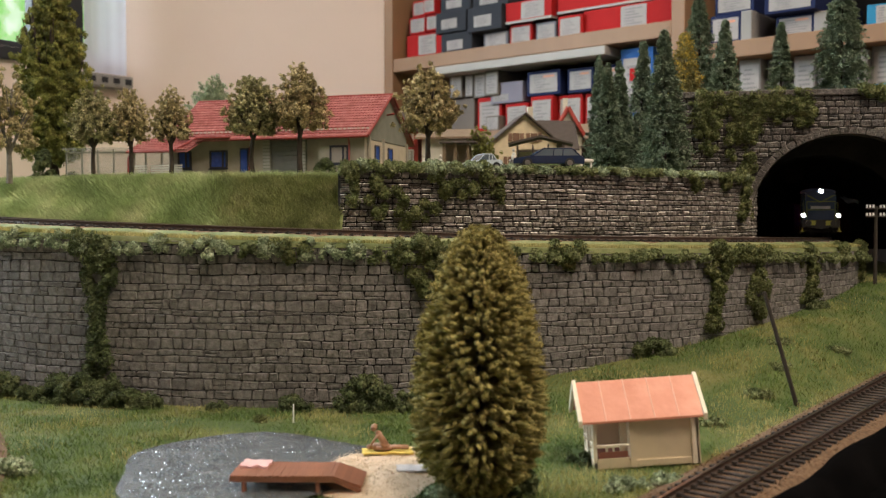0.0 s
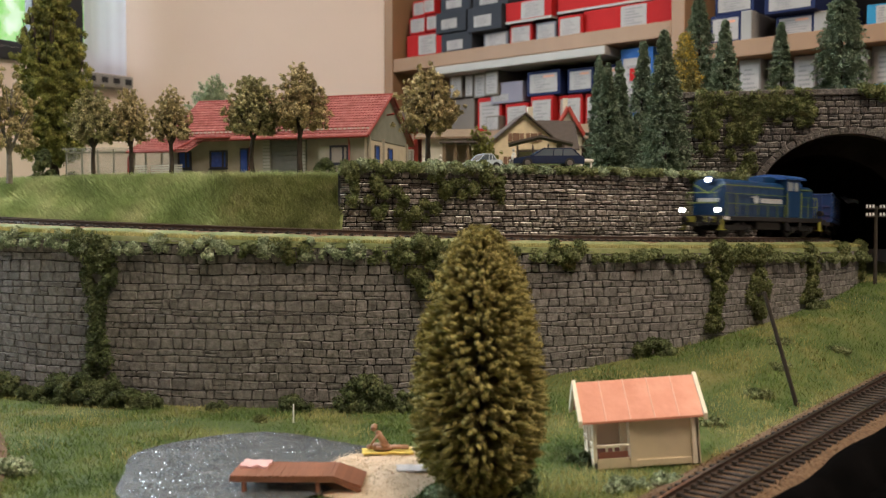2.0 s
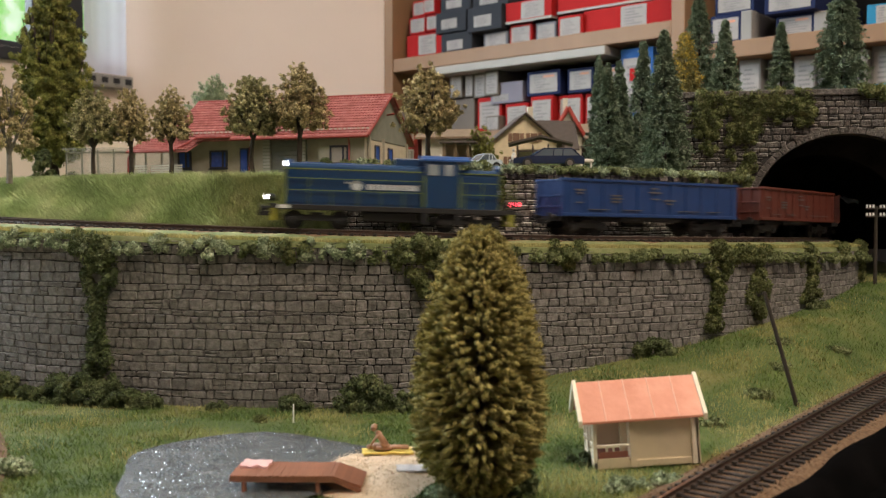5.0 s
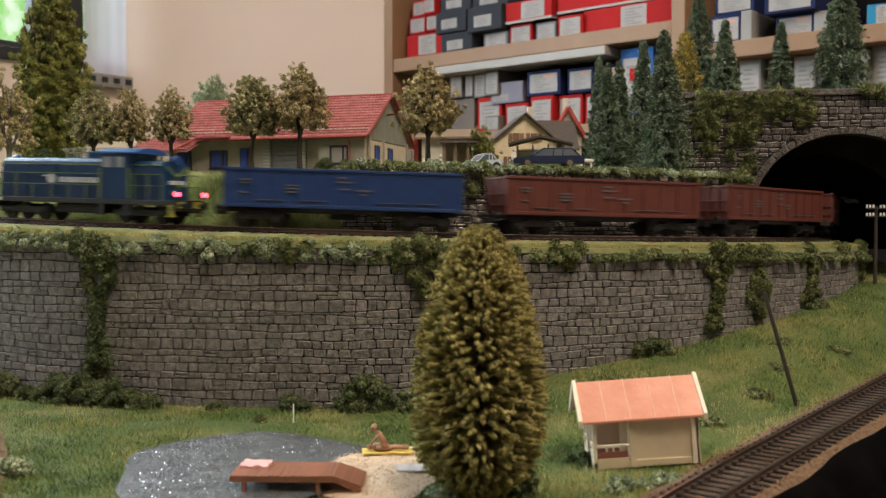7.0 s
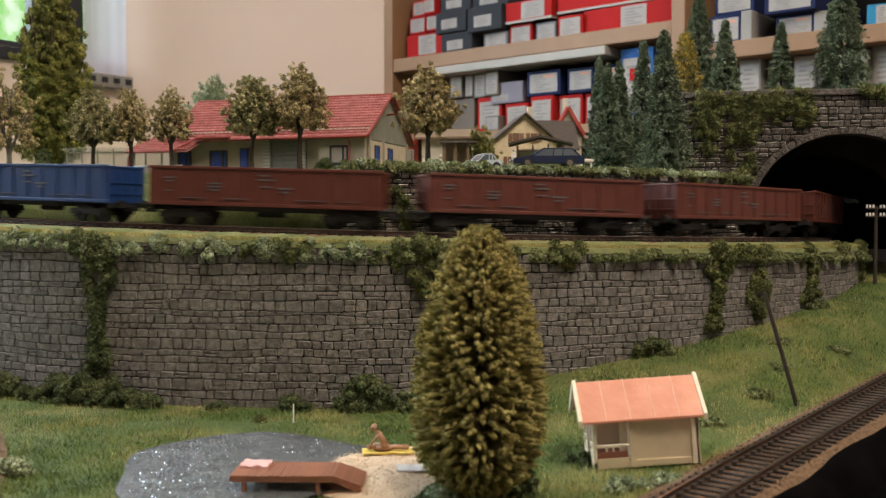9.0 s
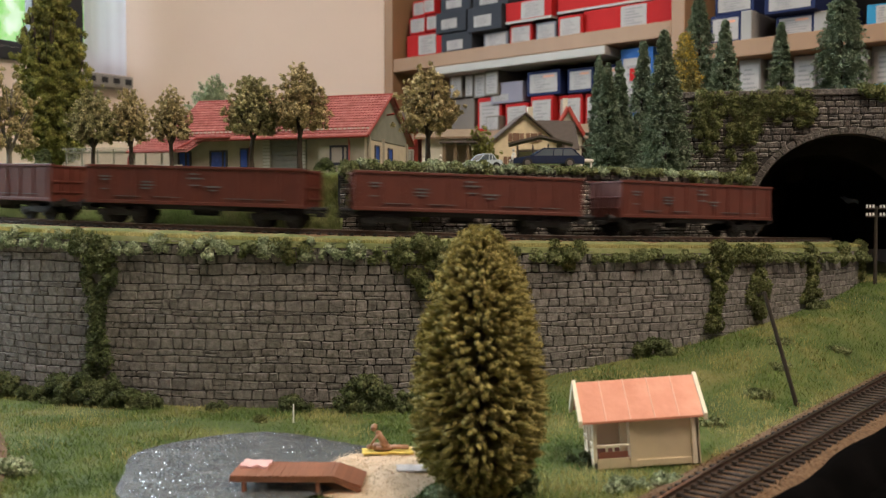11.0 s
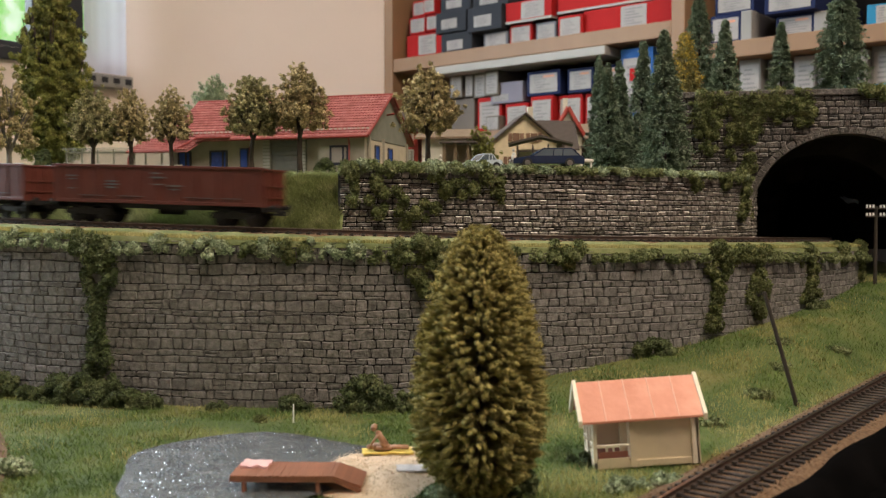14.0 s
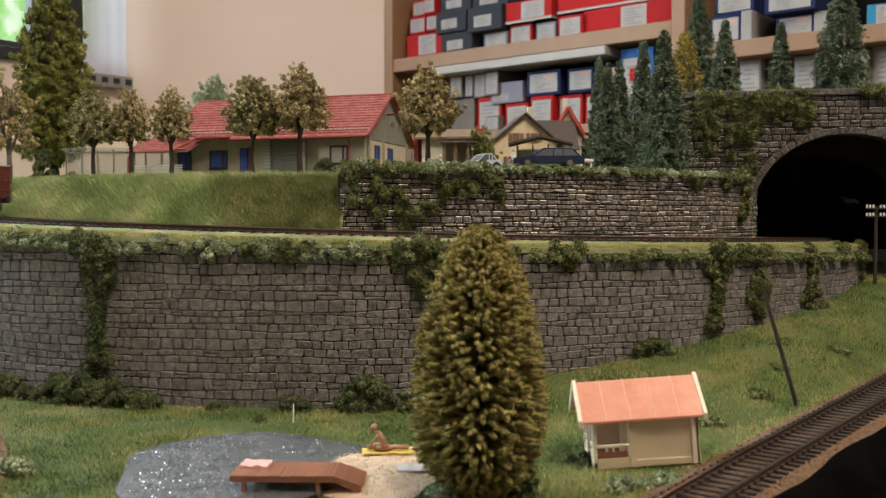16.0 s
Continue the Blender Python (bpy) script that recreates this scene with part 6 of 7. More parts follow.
M["skin"] = flat("tan figure paint", (0.36, 0.19, 0.11), 0.5, var=0.25, scale=500)
M["palefig"] = flat("pale figure paint", (0.62, 0.57, 0.50), 0.5, var=0.2, scale=500)
STAND = [((-0.0008, 0, 0.001), (-0.0006, 0, 0.009), 0.0010), ((0.0008, 0, 0.001), (0.0006, 0, 0.009), 0.0010), ((0, 0, 0.0095), (0, 0, 0.0150), 0.0019), ((0, 0, 0.0180), (0, 0, 0.0190), 0.0012)]
figurine("tiny pale standing figure beside the dark car", pose(0.0520, 0.700, PLATEAU - 0.004), STAND, M["palefig"])
figurine("tiny pale standing figure near the tree", pose(-0.0155, 0.80, PLATEAU - 0.002), STAND, M["palefig"])
figurine("tiny pale standing figure near the tree", pose(-0.0020, 0.81, PLATEAU - 0.002), STAND, M["palefig"])
figurine("tiny white four-legged animal figure behind the dark car", pose(0.1060, 0.705, PLATEAU - 0.001), [((-0.004, 0, 0.0075), (0.004, 0, 0.0075), 0.0019), ((-0.0035, 0.001, 0.0), (-0.0035, 0.001, 0.006), 0.0007), ((0.0035, 0.001, 0), (0.0035, 0.001, 0.006), 0.0007), ((-0.0035, -0.001, 0.0), (-0.0035, -0.001, 0.006), 0.0007), ((0.0035, -0.001, 0), (0.0035, -0.001, 0.006), 0.0007), ((-0.0050, 0, 0.0090), (-0.0070, 0, 0.0108), 0.0010)], M["palefig"])
# ---- the valley's things ----
M["water"] = mat("rippled pond resin", [(0.040, 0.042, 0.042), (0.085, 0.087, 0.085), (0.15, 0.148, 0.14)], 90, 0.11, 1.0, 900, spec=0.9, bump_dist=0.002)
M["sand"] = mat("fine pale sand", [(0.503, 0.362, 0.235), (0.64, 0.483, 0.336), (0.731, 0.582, 0.437)], 90, 0.95, 0.9, 1300)
M["dockwood"] = flat("red brown plastic planks", (0.27, 0.11, 0.062), 0.5, var=0.15, obj=0.12)
M["pinkcloth"] = flat("pink towel", (0.72, 0.42, 0.40), 0.9, bump=0.5, scale=400)
M["yellowcloth"] = flat("yellow towel", (0.70, 0.52, 0.12), 0.9, bump=0.5, scale=400)
M["whitecloth"] = flat("grey white towel", (0.58, 0.54, 0.54), 0.9, bump=0.5, scale=400)
M["orangeroof"] = mat("salmon orange plastic roof", [(0.60, 0.225, 0.135), (0.67, 0.275, 0.175), (0.71, 0.325, 0.215)], 70, 0.55, 0.2, 500)
M["cream"] = flat("cream plastic", (0.66, 0.53, 0.36), 0.55, var=0.07)
M["creamlight"] = flat("pale cream trim", (0.78, 0.68, 0.52), 0.5, var=0.05)
M["darkred"] = flat("red brown floor", (0.24, 0.085, 0.06), 0.6)
M["polewood"] = flat("dark pole wood", (0.035, 0.026, 0.018), 0.7, bump=0.4, scale=300)
M["porcelain"] = flat("white porcelain", (0.75, 0.74, 0.70), 0.25)


def disc_sheet(name, inside, cx, cy, rx, ry, z, amp, material, label, category, n=70, freq=220, edge=0.0):
    """An irregular sheet filling the shape, gently uneven."""
    V, F = [], []
    rings, seg = n, 120
    for i in range(rings + 1):
        for j in range(seg):
            a = 6.2832 * j / seg
            lo, hi = 0.0, 1.6
            for _ in range(18):
                m = (lo + hi) / 2
                if inside(np.float64(cx + m * rx * math.cos(a)), np.float64(cy + m * ry * math.sin(a))):
                    lo = m
                else:
                    hi = m
            u = i / rings * lo
            x, y = cx + u * rx * math.cos(a), cy + u * ry * math.sin(a)
            V.append((x, y, z + edge * (i / rings) ** 3 + amp * noise.noise(Vector((x * freq, y * freq, 2)))))
    for i in range(rings):
        for j in range(seg):
            k = (j + 1) % seg
            F.append((i * seg + j, (i + 1) * seg + j, (i + 1) * seg + k, i * seg + k))
    return tagged(put(name, V, F, material, smooth=True), label, category, kind="structure")


disc_sheet("water", in_pond, -0.0855, 0.4105, 0.055, 0.061, 0.0018, 0.00022, M["water"], "dark glittering rippled pond surface", "pond", n=60, freq=420)
def pond_beads(n, rmin, rmax, material):
    """Small raised beads added on the water, which catch the light to imitate its sparkle."""
    x = -0.0855 + 0.062 * (rng.random(n * 3) * 2 - 1)
    y = 0.4105 + 0.068 * (rng.random(n * 3) * 2 - 1)
    keep = in_pond(x, y, -0.0015) & ~in_sand(x, y, 0.001)
    x, y = x[keep][:n], y[keep][:n]
    V, F = [], []
    for px_, py_ in zip(x, y):
        r = rng.uniform(rmin, rmax)
        sx, sy, b = rng.uniform(0.7, 1.5), rng.uniform(0.7, 1.4), len(V)
        V.append((px_, py_, 0.0017 + r * 0.66))
        for k, el in ((1, 0.90), (2, 0.62), (3, 0.30)):
            for j in range(8):
                a = j * 0.7854
                V.append((px_ + r * math.cos(el * 1.4) * math.cos(a) * sx, py_ + r * math.cos(el * 1.4) * math.sin(a) * sy, 0.0017 + r * 0.65 * math.sin(el * 1.4)))
        for j in range(8):
            k = (j + 1) % 8
            F.append((b, b + 1 + j, b + 1 + k))
            for q in (0, 1):
                F.append((b + 1 + q * 8 + j, b + 9 + q * 8 + j, b + 9 + q * 8 + k))
                F.append((b + 1 + q * 8 + j, b + 9 + q * 8 + k, b + 1 + q * 8 + k))
    o = put("ripple", V, np.array(F), material, bpy.data.objects["water"], kind="stuff", smooth=True)
    return o


M["waterbead"] = flat("glossy bead for water glints", (0.07, 0.08, 0.085), 0.06, spec=1.0)
# Metal beads stand in for the brightest reflections on the pond.
M["glint"] = flat("silvery bead imitating a glint", (0.80, 0.82, 0.85), 0.10, 1.0, var=0.05)
pond_beads(900, 0.0004, 0.0010, M["waterbead"])
pond_beads(560, 0.00022, 0.00042, M["glint"])
disc_sheet("sand", in_sand, -0.027, 0.402, 0.028, 0.048, 0.0034, 0.0004, M["sand"], "pale sandy beach beside the pond", "beach", n=30, edge=-0.0028)



def sand_grains(n):
    """Coarse grains lying on the beach."""
    x = -0.027 + 0.034 * (rng.random(n) * 2 - 1)
    y = 0.402 + 0.055 * (rng.random(n) * 2 - 1)
    k = in_sand(x, y, -0.0012)
    x, y = x[k], y[k]
    u = ((x + 0.027) / 0.028) ** 2 + ((y - 0.402) / 0.048) ** 2
    q = np.stack([x, y, 0.0034 - 0.0028 * np.clip(u, 0, 1) ** 1.5 + 0.0002], 1)
    return scatter_stones("sand_grains", q, 0.00030, M["sandgrain"], bpy.data.objects["sand"])


M["sandgrain"] = mat("coarse sand grains", [(0.46, 0.32, 0.20), (0.64, 0.48, 0.33), (0.80, 0.66, 0.50)], 400, 0.9, island=0.3)
sand_grains(4000)


def build_dock():
    d = base("wooden_jetty", "red-brown plank jetty with a ramp down to the beach", "jetty", pose(-0.0836, 0.3680, 0, 0, 0, -1.0))
    L, W, Z = 0.0408, 0.0215, 0.0085
    for y in (0.0010, W - 0.0010):
        part("beam", boxes((0, L, y - 0.0008, y + 0.0008, Z - 0.0026, Z - 0.0011), bevel=0.0001), M["dockwood"], d)
    me = None
    for i in range(27):
        x = (i + 0.5) * L / 27
        if me is None:
            o = part("plank", boxes((-0.00072, 0.00072, 0, W, -0.0011, 0), bevel=0.00014), M["dockwood"], d)
            me = o.data
        else:
            o = new("plank", me)
            o.parent = d
        o.matrix_basis = pose(x, 0.00015 * math.sin(i * 7.1), Z + 0.00006 * math.sin(i * 3.3))
    drop = math.atan2(Z - 0.0038, 0.0110)
    for i in range(9):
        o = new("plank", me)
        o.parent = d
        k = (i + 0.5) / 9
        o.matrix_basis = Matrix.Translation((L + 0.0110 * k, 0.0012 * k, Z - (Z - 0.0042) * k)) @ Matrix.Rotation(drop, 4, "Y")
    for y in (0.0008, W - 0.0002):
        bm = bmesh.new()
        m = Matrix.Translation((L + 0.0055, y, Z - 0.0036)) @ Matrix.Rotation(drop, 4, "Y")
        box(bm, -0.0060, 0.0060, -0.0007, 0.0007, -0.0011, 0.0003, m=m)
        part("ramp_beam", bm, M["dockwood"], d)
    for x in (0.0055, 0.0345):
        for y in (0.0016, W - 0.0016):
            bm = bmesh.new()
            cyl(bm, (x, y, 0.0005), (x, y, Z - 0.0012), 0.0011, 0.0009, n=10)
            part("leg", bm, M["dockwood"], d)
    return d


build_dock()


def towel(label, x, y, z, w, d, turn, material, name="towel", t=0.0007):
    bm = bmesh.new()
    bmesh.ops.create_grid(bm, x_segments=16, y_segments=10, size=0.5)
    for v in bm.verts:
        v.co = (v.co.x * w + 0.0004 * math.sin(v.co.y * 11), v.co.y * d + 0.0004 * math.sin(v.co.x * 13), 0.0004 * noise.noise(Vector((v.co.x * 5, v.co.y * 5, x * 99))) + t)
    top = list(bm.faces)
    r = bmesh.ops.extrude_face_region(bm, geom=top)
    bmesh.ops.translate(bm, vec=(0, 0, -t), verts=[e for e in r["geom"] if isinstance(e, bmesh.types.BMVert)])
    bmesh.ops.recalc_face_normals(bm, faces=bm.faces)
    o = part(name, bm, material)
    o.matrix_world = pose(x, y, z, 0, 0, turn)
    return tagged(o, label, "towel")


towel("pink towel lying on the jetty", -0.0760, 0.3835, 0.0086, 0.0115, 0.0100, -4, M["pinkcloth"], t=0.0010)
towel("yellow towel spread on the beach", -0.0250, 0.4255, 0.0036, 0.0225, 0.0105, 6, M["yellowcloth"])
towel("crumpled grey-white towel on the sand", -0.0110, 0.3985, 0.0030, 0.0170, 0.0100, 4, M["whitecloth"])
figurine("tiny painted figure lying on the yellow towel", pose(-0.0255, 0.4250, 0.0046, 0, 0, 8), [((-0.0080, 0, 0.0016), (-0.0068, 0, 0.0016), 0.0012), ((-0.0050, 0, 0.0016), (0.0005, 0, 0.0014), 0.0019), ((0.0015, 0.0008, 0.0012), (0.0095, 0.0010, 0.0010), 0.0009), ((0.0015, -0.0008, 0.0012), (0.0095, -0.0012, 0.0010), 0.0009), ((-0.0050, 0.0022, 0.0009), (-0.0085, 0.0016, 0.0008), 0.0006)], M["skin"])
figurine("tiny painted figure kneeling on the yellow towel", pose(-0.0272, 0.4235, 0.0046, 0, 0, 8), [((0.0030, -0.0010, 0.0012), (-0.0022, -0.0012, 0.0014), 0.0011), ((0.0012, -0.0010, 0.0030), (-0.0020, -0.0010, 0.0082), 0.0016), ((-0.0040, -0.0010, 0.0104), (-0.0036, -0.0010, 0.0114), 0.0015), ((-0.0020, -0.0018, 0.0078), (-0.0050, -0.0012, 0.0034), 0.0006), ((0.0012, -0.0010, 0.0026), (0.0000, -0.0010, 0.0036), 0.0018)], M["skin"])


def build_cabin():
    c = base("garden_cabin", "small cream garden cabin with an orange roof and veranda", "cabin", pose(0.0655, 0.4080, 0.0, 0, -4, 0))
    L, D, EH, RH = 0.0458, 0.0270, 0.0226, 0.0350
    part("floor_slab", boxes((0, L, 0, D, 0, 0.0030), bevel=0.0002), M["cream"], c)
    VX1 = 0.0165
    # closed room with corner boards and base board
    room_ = part("wall", boxes((VX1, L, 0.0006, D - 0.0006, 0.0028, EH)), M["cream"], c)
    for x in (VX1 + 0.0010, L - 0.0014):
        part("corner_board", boxes((x - 0.0014, x + 0.0014, -0.0006, 0.0008, 0.0, EH)), M["creamlight"] if x > 0.03 else M["cream"], room_)
    part("corner_board", boxes((L - 0.0008, L + 0.0006, -0.0006, D, 0.0, EH)), M["cream"], room_)
    # veranda
    part("veranda_floor", boxes((0.0006, VX1, 0.0010, D - 0.0010, 0.0030, 0.0034)), M["darkred"], c, "red-brown veranda floor")
    for x, y in ((0.0010, 0.0008), (0.0010, D - 0.0008), (0.0010, D * 0.36), (0.0010, D * 0.64)):
        part("post", boxes((x - 0.0009, x + 0.0009, y - 0.0008, y + 0.0008, 0, EH + (0.004 if 0.005 < y < 0.02 else 0)), bevel=0.0001), M["creamlight"], c)
    part("lattice_back", boxes((0.0018, VX1, D - 0.0012, D - 0.0006, 0.0034, EH)), M["creamlight"], c)
    part("front_panel", boxes((0.0016, VX1 - 0.0008, -0.0002, 0.0006, 0.0, 0.0044), bevel=0.0001), M["cream"], c)
    rail = part("railing", boxes((0.0016, VX1 - 0.0008, -0.0004, 0.0008, 0.0092, 0.0104), bevel=0.0001), M["creamlight"], c)
    part("rail_board", boxes((0.0024, VX1 - 0.0014, 0.0, 0.0005, 0.0046, 0.0074)), M["darkred"], rail)
    for x in (0.006, 0.009, 0.012):
        part("baluster", boxes((x - 0.0004, x + 0.0004, -0.0002, 0.0006, 0.0074, 0.0094)), M["creamlight"], rail)
    for y0, y1 in ((0.0020, D * 0.33), (D * 0.67, D - 0.0018)):
        part("railing", boxes((0.0002, 0.0012, y0, y1, 0.0092, 0.0104), (0.0004, 0.0009, y0, y1, 0.0030, 0.0072)), M["creamlight"], c)
    part("door_leaf", boxes((0.0135, 0.0165, 0.0080, 0.0090, 0.0034, 0.0200), bevel=0.0001), M["creamlight"], c)
    part("window_hatch", boxes((VX1 - 0.0006, VX1, 0.0120, 0.0200, 0.0100, 0.0190)), M["darkred"], c)
    # roof: two slopes, ribs, white verges
    ov = 0.0024
    k = (RH - EH) / (D / 2)
    for s in (-1, 1):
        bm = bmesh.new()
        e = D / 2 + ov
        prism(bm, [(D / 2 + s * e, EH - ov * k), (D / 2, RH), (D / 2, RH + 0.0010), (D / 2 + s * e, EH - ov * k + 0.0010)], -0.0042, L + 0.0026)
        bmesh.ops.transform(bm, matrix=Matrix(((0, 1, 0, 0), (1, 0, 0, 0), (0, 0, 1, 0), (0, 0, 0, 1))), verts=bm.verts)
        bmesh.ops.recalc_face_normals(bm, faces=bm.faces)
        roof = part("roof", bm, M["orangeroof"], c, "salmon orange roof")
        for i in range(1, 5):
            x = -0.0042 + (L + 0.0068) * i / 5
            bm = bmesh.new()
            cyl(bm, (x, D / 2 + s * (e - 0.0003), EH - ov * k + 0.0011), (x, D / 2, RH + 0.0011), 0.00035, n=6)
            part("roof_rib", bm, M["orangerib"], roof)
        for x0, x1 in ((-0.0056, -0.0040), (L + 0.0024, L + 0.0040)):
            bm = bmesh.new()
            prism(bm, [(D / 2 + s * (e + 0.0004), EH - ov * k - 0.0012), (D / 2 - s * 0.0004, RH - 0.0008), (D / 2, RH + 0.0022), (D / 2 + s * (e + 0.0006), EH - ov * k + 0.0018)], x0, x1)
            bmesh.ops.transform(bm, matrix=Matrix(((0, 1, 0, 0), (1, 0, 0, 0), (0, 0, 1, 0), (0, 0, 0, 1))), verts=bm.verts)
            bmesh.ops.recalc_face_normals(bm, faces=bm.faces)
            part("verge_board", bm, M["creamlight"], c, "cream verge board")
    bm = bmesh.new()
    prism(bm, [(0.0006, EH), (D - 0.0006, EH), (D / 2, RH - 0.0006)], VX1, L)
    bmesh.ops.transform(bm, matrix=Matrix(((0, 1, 0, 0), (1, 0, 0, 0), (0, 0, 1, 0), (0, 0, 0, 1))), verts=bm.verts)
    bmesh.ops.recalc_face_normals(bm, faces=bm.faces)
    part("gable", bm, M["cream"], c)
    return c


M["orangerib"] = flat("pale orange rib", (0.74, 0.40, 0.28), 0.5)
build_cabin()

# poles and a stake
tp = base("telegraph_pole", "dark wooden telegraph pole with white insulators", "pole", pose(0.3530, 0.775, 0.0405))
bm = bmesh.new()
cyl(bm, (0, 0, -0.004), (0, 0, 0.0775), 0.0017, 0.0013, n=10)
part("pole", bm, M["polewood"], tp)
for z in (0.0690, 0.0755):
    arm = part("crossarm", boxes((-0.0090, 0.0090, -0.0024, -0.0012, z - 0.0006, z + 0.0006)), M["polewood"], tp)
    for x in (-0.0082, -0.0056, -0.0030, 0.0030, 0.0056, 0.0082):
        bm = bmesh.new()
        cyl(bm, (x, -0.0018, z + 0.0006), (x, -0.0018, z + 0.0030), 0.0009, 0.0007, n=8)
        part("insulator", bm, M["porcelain"], arm, "white insulator")
lp = base("leaning_post", "dark leaning wooden post in the grass", "post", pose(0.1920, 0.5090, ground_z(0.1920, 0.5090) - 0.001))
bm = bmesh.new()
cyl(bm, (0.0004, 0.001, -0.003), (-0.0185, 0.0030, 0.0625), 0.0013, 0.0010, n=10)
part("pole", bm, M["polewood"], lp)
st = base("marker_stake", "thin white stake in the grass", "stake", pose(-0.0800, 0.5050, 0.0))
bm = bmesh.new()
cyl(bm, (0, 0, -0.001), (0, 0, 0.0095), 0.0005, 0.0004, n=6)
part("rod", bm, M["porcelain"], st)
# ---- the room's things ----
CARTON = {"red": (0.50, 0.022, 0.022), "charcoal": (0.045, 0.050, 0.062), "grey": (0.20, 0.21, 0.24), "taupe": (0.22, 0.19, 0.165), "lavender": (0.30, 0.28, 0.34), "navy": (0.020, 0.030, 0.095), "azure": (0.05, 0.16, 0.45), "white": (0.38, 0.365, 0.35), "cyan": (0.04, 0.26, 0.45), "pale": (0.33, 0.31, 0.30)}
CARTON_M = {k: flat(k + " carton", tuple(x * 0.80 for x in v), 0.75, spec=0.15, var=0.10, scale=14) for k, v in CARTON.items()}
M["label"] = flat("off-white printed label", (0.34, 0.31, 0.29), 0.6, var=0.06)
M["print"] = flat("grey label print", (0.22, 0.20, 0.20), 0.6)
ROOM_M = Matrix(((UX, VX, 0, KX), (UY, VY, 0, KY), (0, 0, 1, 0), (0, 0, 0, 1)))
BOARDS = [(0.31, 0.92, 0.424), (0.31, 0.92, 0.268), (0.94, 1.70, 0.379), (0.94, 1.70, 0.285)]
PLACED = []


def shelf_box(u0, u1, z0, z1, colour, style):
    """A carton standing on the board or carton below it."""
    um = (u0 + u1) / 2
    under = [b[2] for b in BOARDS if b[0] <= um <= b[1] and b[2] <= z0 + 0.016] + [p[2] for p in PLACED if p[0] - 0.004 < um < p[1] + 0.004 and p[2] <= z0 + 0.012]
    z0 = max(under) + 0.0006 if under else z0
    PLACED.append((u0, u1, z1))
    rr = random.Random(int(u0 * 1000 + z0 * 7000))
    vf = 0.27 + rr.uniform(-0.012, 0.012)
    names = {"red": "bright red", "charcoal": "charcoal grey", "grey": "slate grey", "taupe": "taupe brown", "lavender": "lavender grey", "navy": "dark navy blue", "azure": "blue and white", "white": "white", "cyan": "cyan blue", "pale": "pale grey"}
    c = base("carton", names[colour] + (" cardboard carton with a printed white label" if style != "none" else " plain cardboard carton on the shelf"), "carton", ROOM_M @ pose(um, 0, z0, 0, 0, rr.uniform(-0.8, 0.8)), group="cartons on the shelf")
    h, w = z1 - z0, u1 - u0
    part("body", boxes((-w / 2 + 0.0008, w / 2 - 0.0008, 0.05, vf, 0, h - 0.001), bevel=0.0012), CARTON_M[colour], c)
    if colour == "red" and w > 0.09:
        part("base_edge", boxes((-w / 2 + 0.0006, w / 2 - 0.0006, 0.06, vf + 0.001, 0, h * 0.10)), M["whiteedge"], c)
    if style == "none":
        return c
    lx0, lx1, lz0, lz1 = {"whole": (-0.40, 0.40, 0.12, 0.86), "right": (-0.15, 0.34, 0.14, 0.90), "left": (-0.30, 0.20, 0.18, 0.62), "mid": (-0.06, 0.22, 0.14, 0.92), "narrow": (-0.34, 0.40, 0.06, 0.86), "low": (-0.42, 0.06, 0.10, 0.42)}[style]
    lab = part("label", boxes((lx0 * w, lx1 * w, vf, vf + 0.0006, lz0 * h, lz1 * h)), M["label"], c)
    bm = bmesh.new()
    for i in range(6):
        zc = (lz0 + (lz1 - lz0) * (0.14 + 0.14 * i)) * h
        a = (lx0 + (lx1 - lx0) * (0.12 + 0.1 * rr.random())) * w
        b = (lx0 + (lx1 - lx0) * (0.5 + 0.4 * rr.random())) * w
        box(bm, a, b, vf + 0.0005, vf + 0.0009, zc - 0.026 * h * (lz1 - lz0), zc + 0.026 * h * (lz1 - lz0))
    part("label_print", bm, M["print"], lab, "grey print bars", kind="stuff")
    if colour == "pale":
        part("base_band", boxes((-w / 2 + 0.0005, w / 2 - 0.0005, 0.06, vf + 0.0008, 0, h * 0.20)), CARTON_M["cyan"], c, "cyan band")
    if colour == "azure":
        part("red_band", boxes((-w * 0.2, w * 0.32, vf + 0.0005, vf + 0.0012, h * 0.55, h * 0.72)), CARTON_M["red"], c, "red band")
    if colour == "navy":
        part("orange_band", boxes((lx0 * w * 0.0, lx1 * w * 0.8, vf + 0.0005, vf + 0.0010, h * 0.70, h * 0.78)), M["orangeroof"], c, "orange band")
    return c


def build_shelf():
    s = base("wall_shelf", "pine shelf unit with white edging full of cartons", "shelf")

    def add(name, dims, m, label="", bev=0.0015):
        bm = bmesh.new()
        room_box(bm, *dims, bevel=bev)
        return part(name, bm, m, s, label)
    for u in (0.288, 0.918, 1.70):
        add("side_panel", (u, u + 0.0235, 0.012, 0.300, FLOOR_Z, 1.25), M["pine"])
    for u0, u1, z in BOARDS + [(0.31, 0.92, 0.66), (0.94, 1.70, 0.60), (0.31, 0.92, 0.0), (0.94, 1.70, 0.0)]:
        add("board", (u0 + 0.002, u1 - 0.0025, 0.012, 0.298, z - 0.026, z), M["pine"])
    add("edging", (0.425, 0.80, 0.240, 0.3035, 0.3815, 0.3965), M["whiteedge"], "white edging strip")
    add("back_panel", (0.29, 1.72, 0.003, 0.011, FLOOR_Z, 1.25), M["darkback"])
    return s


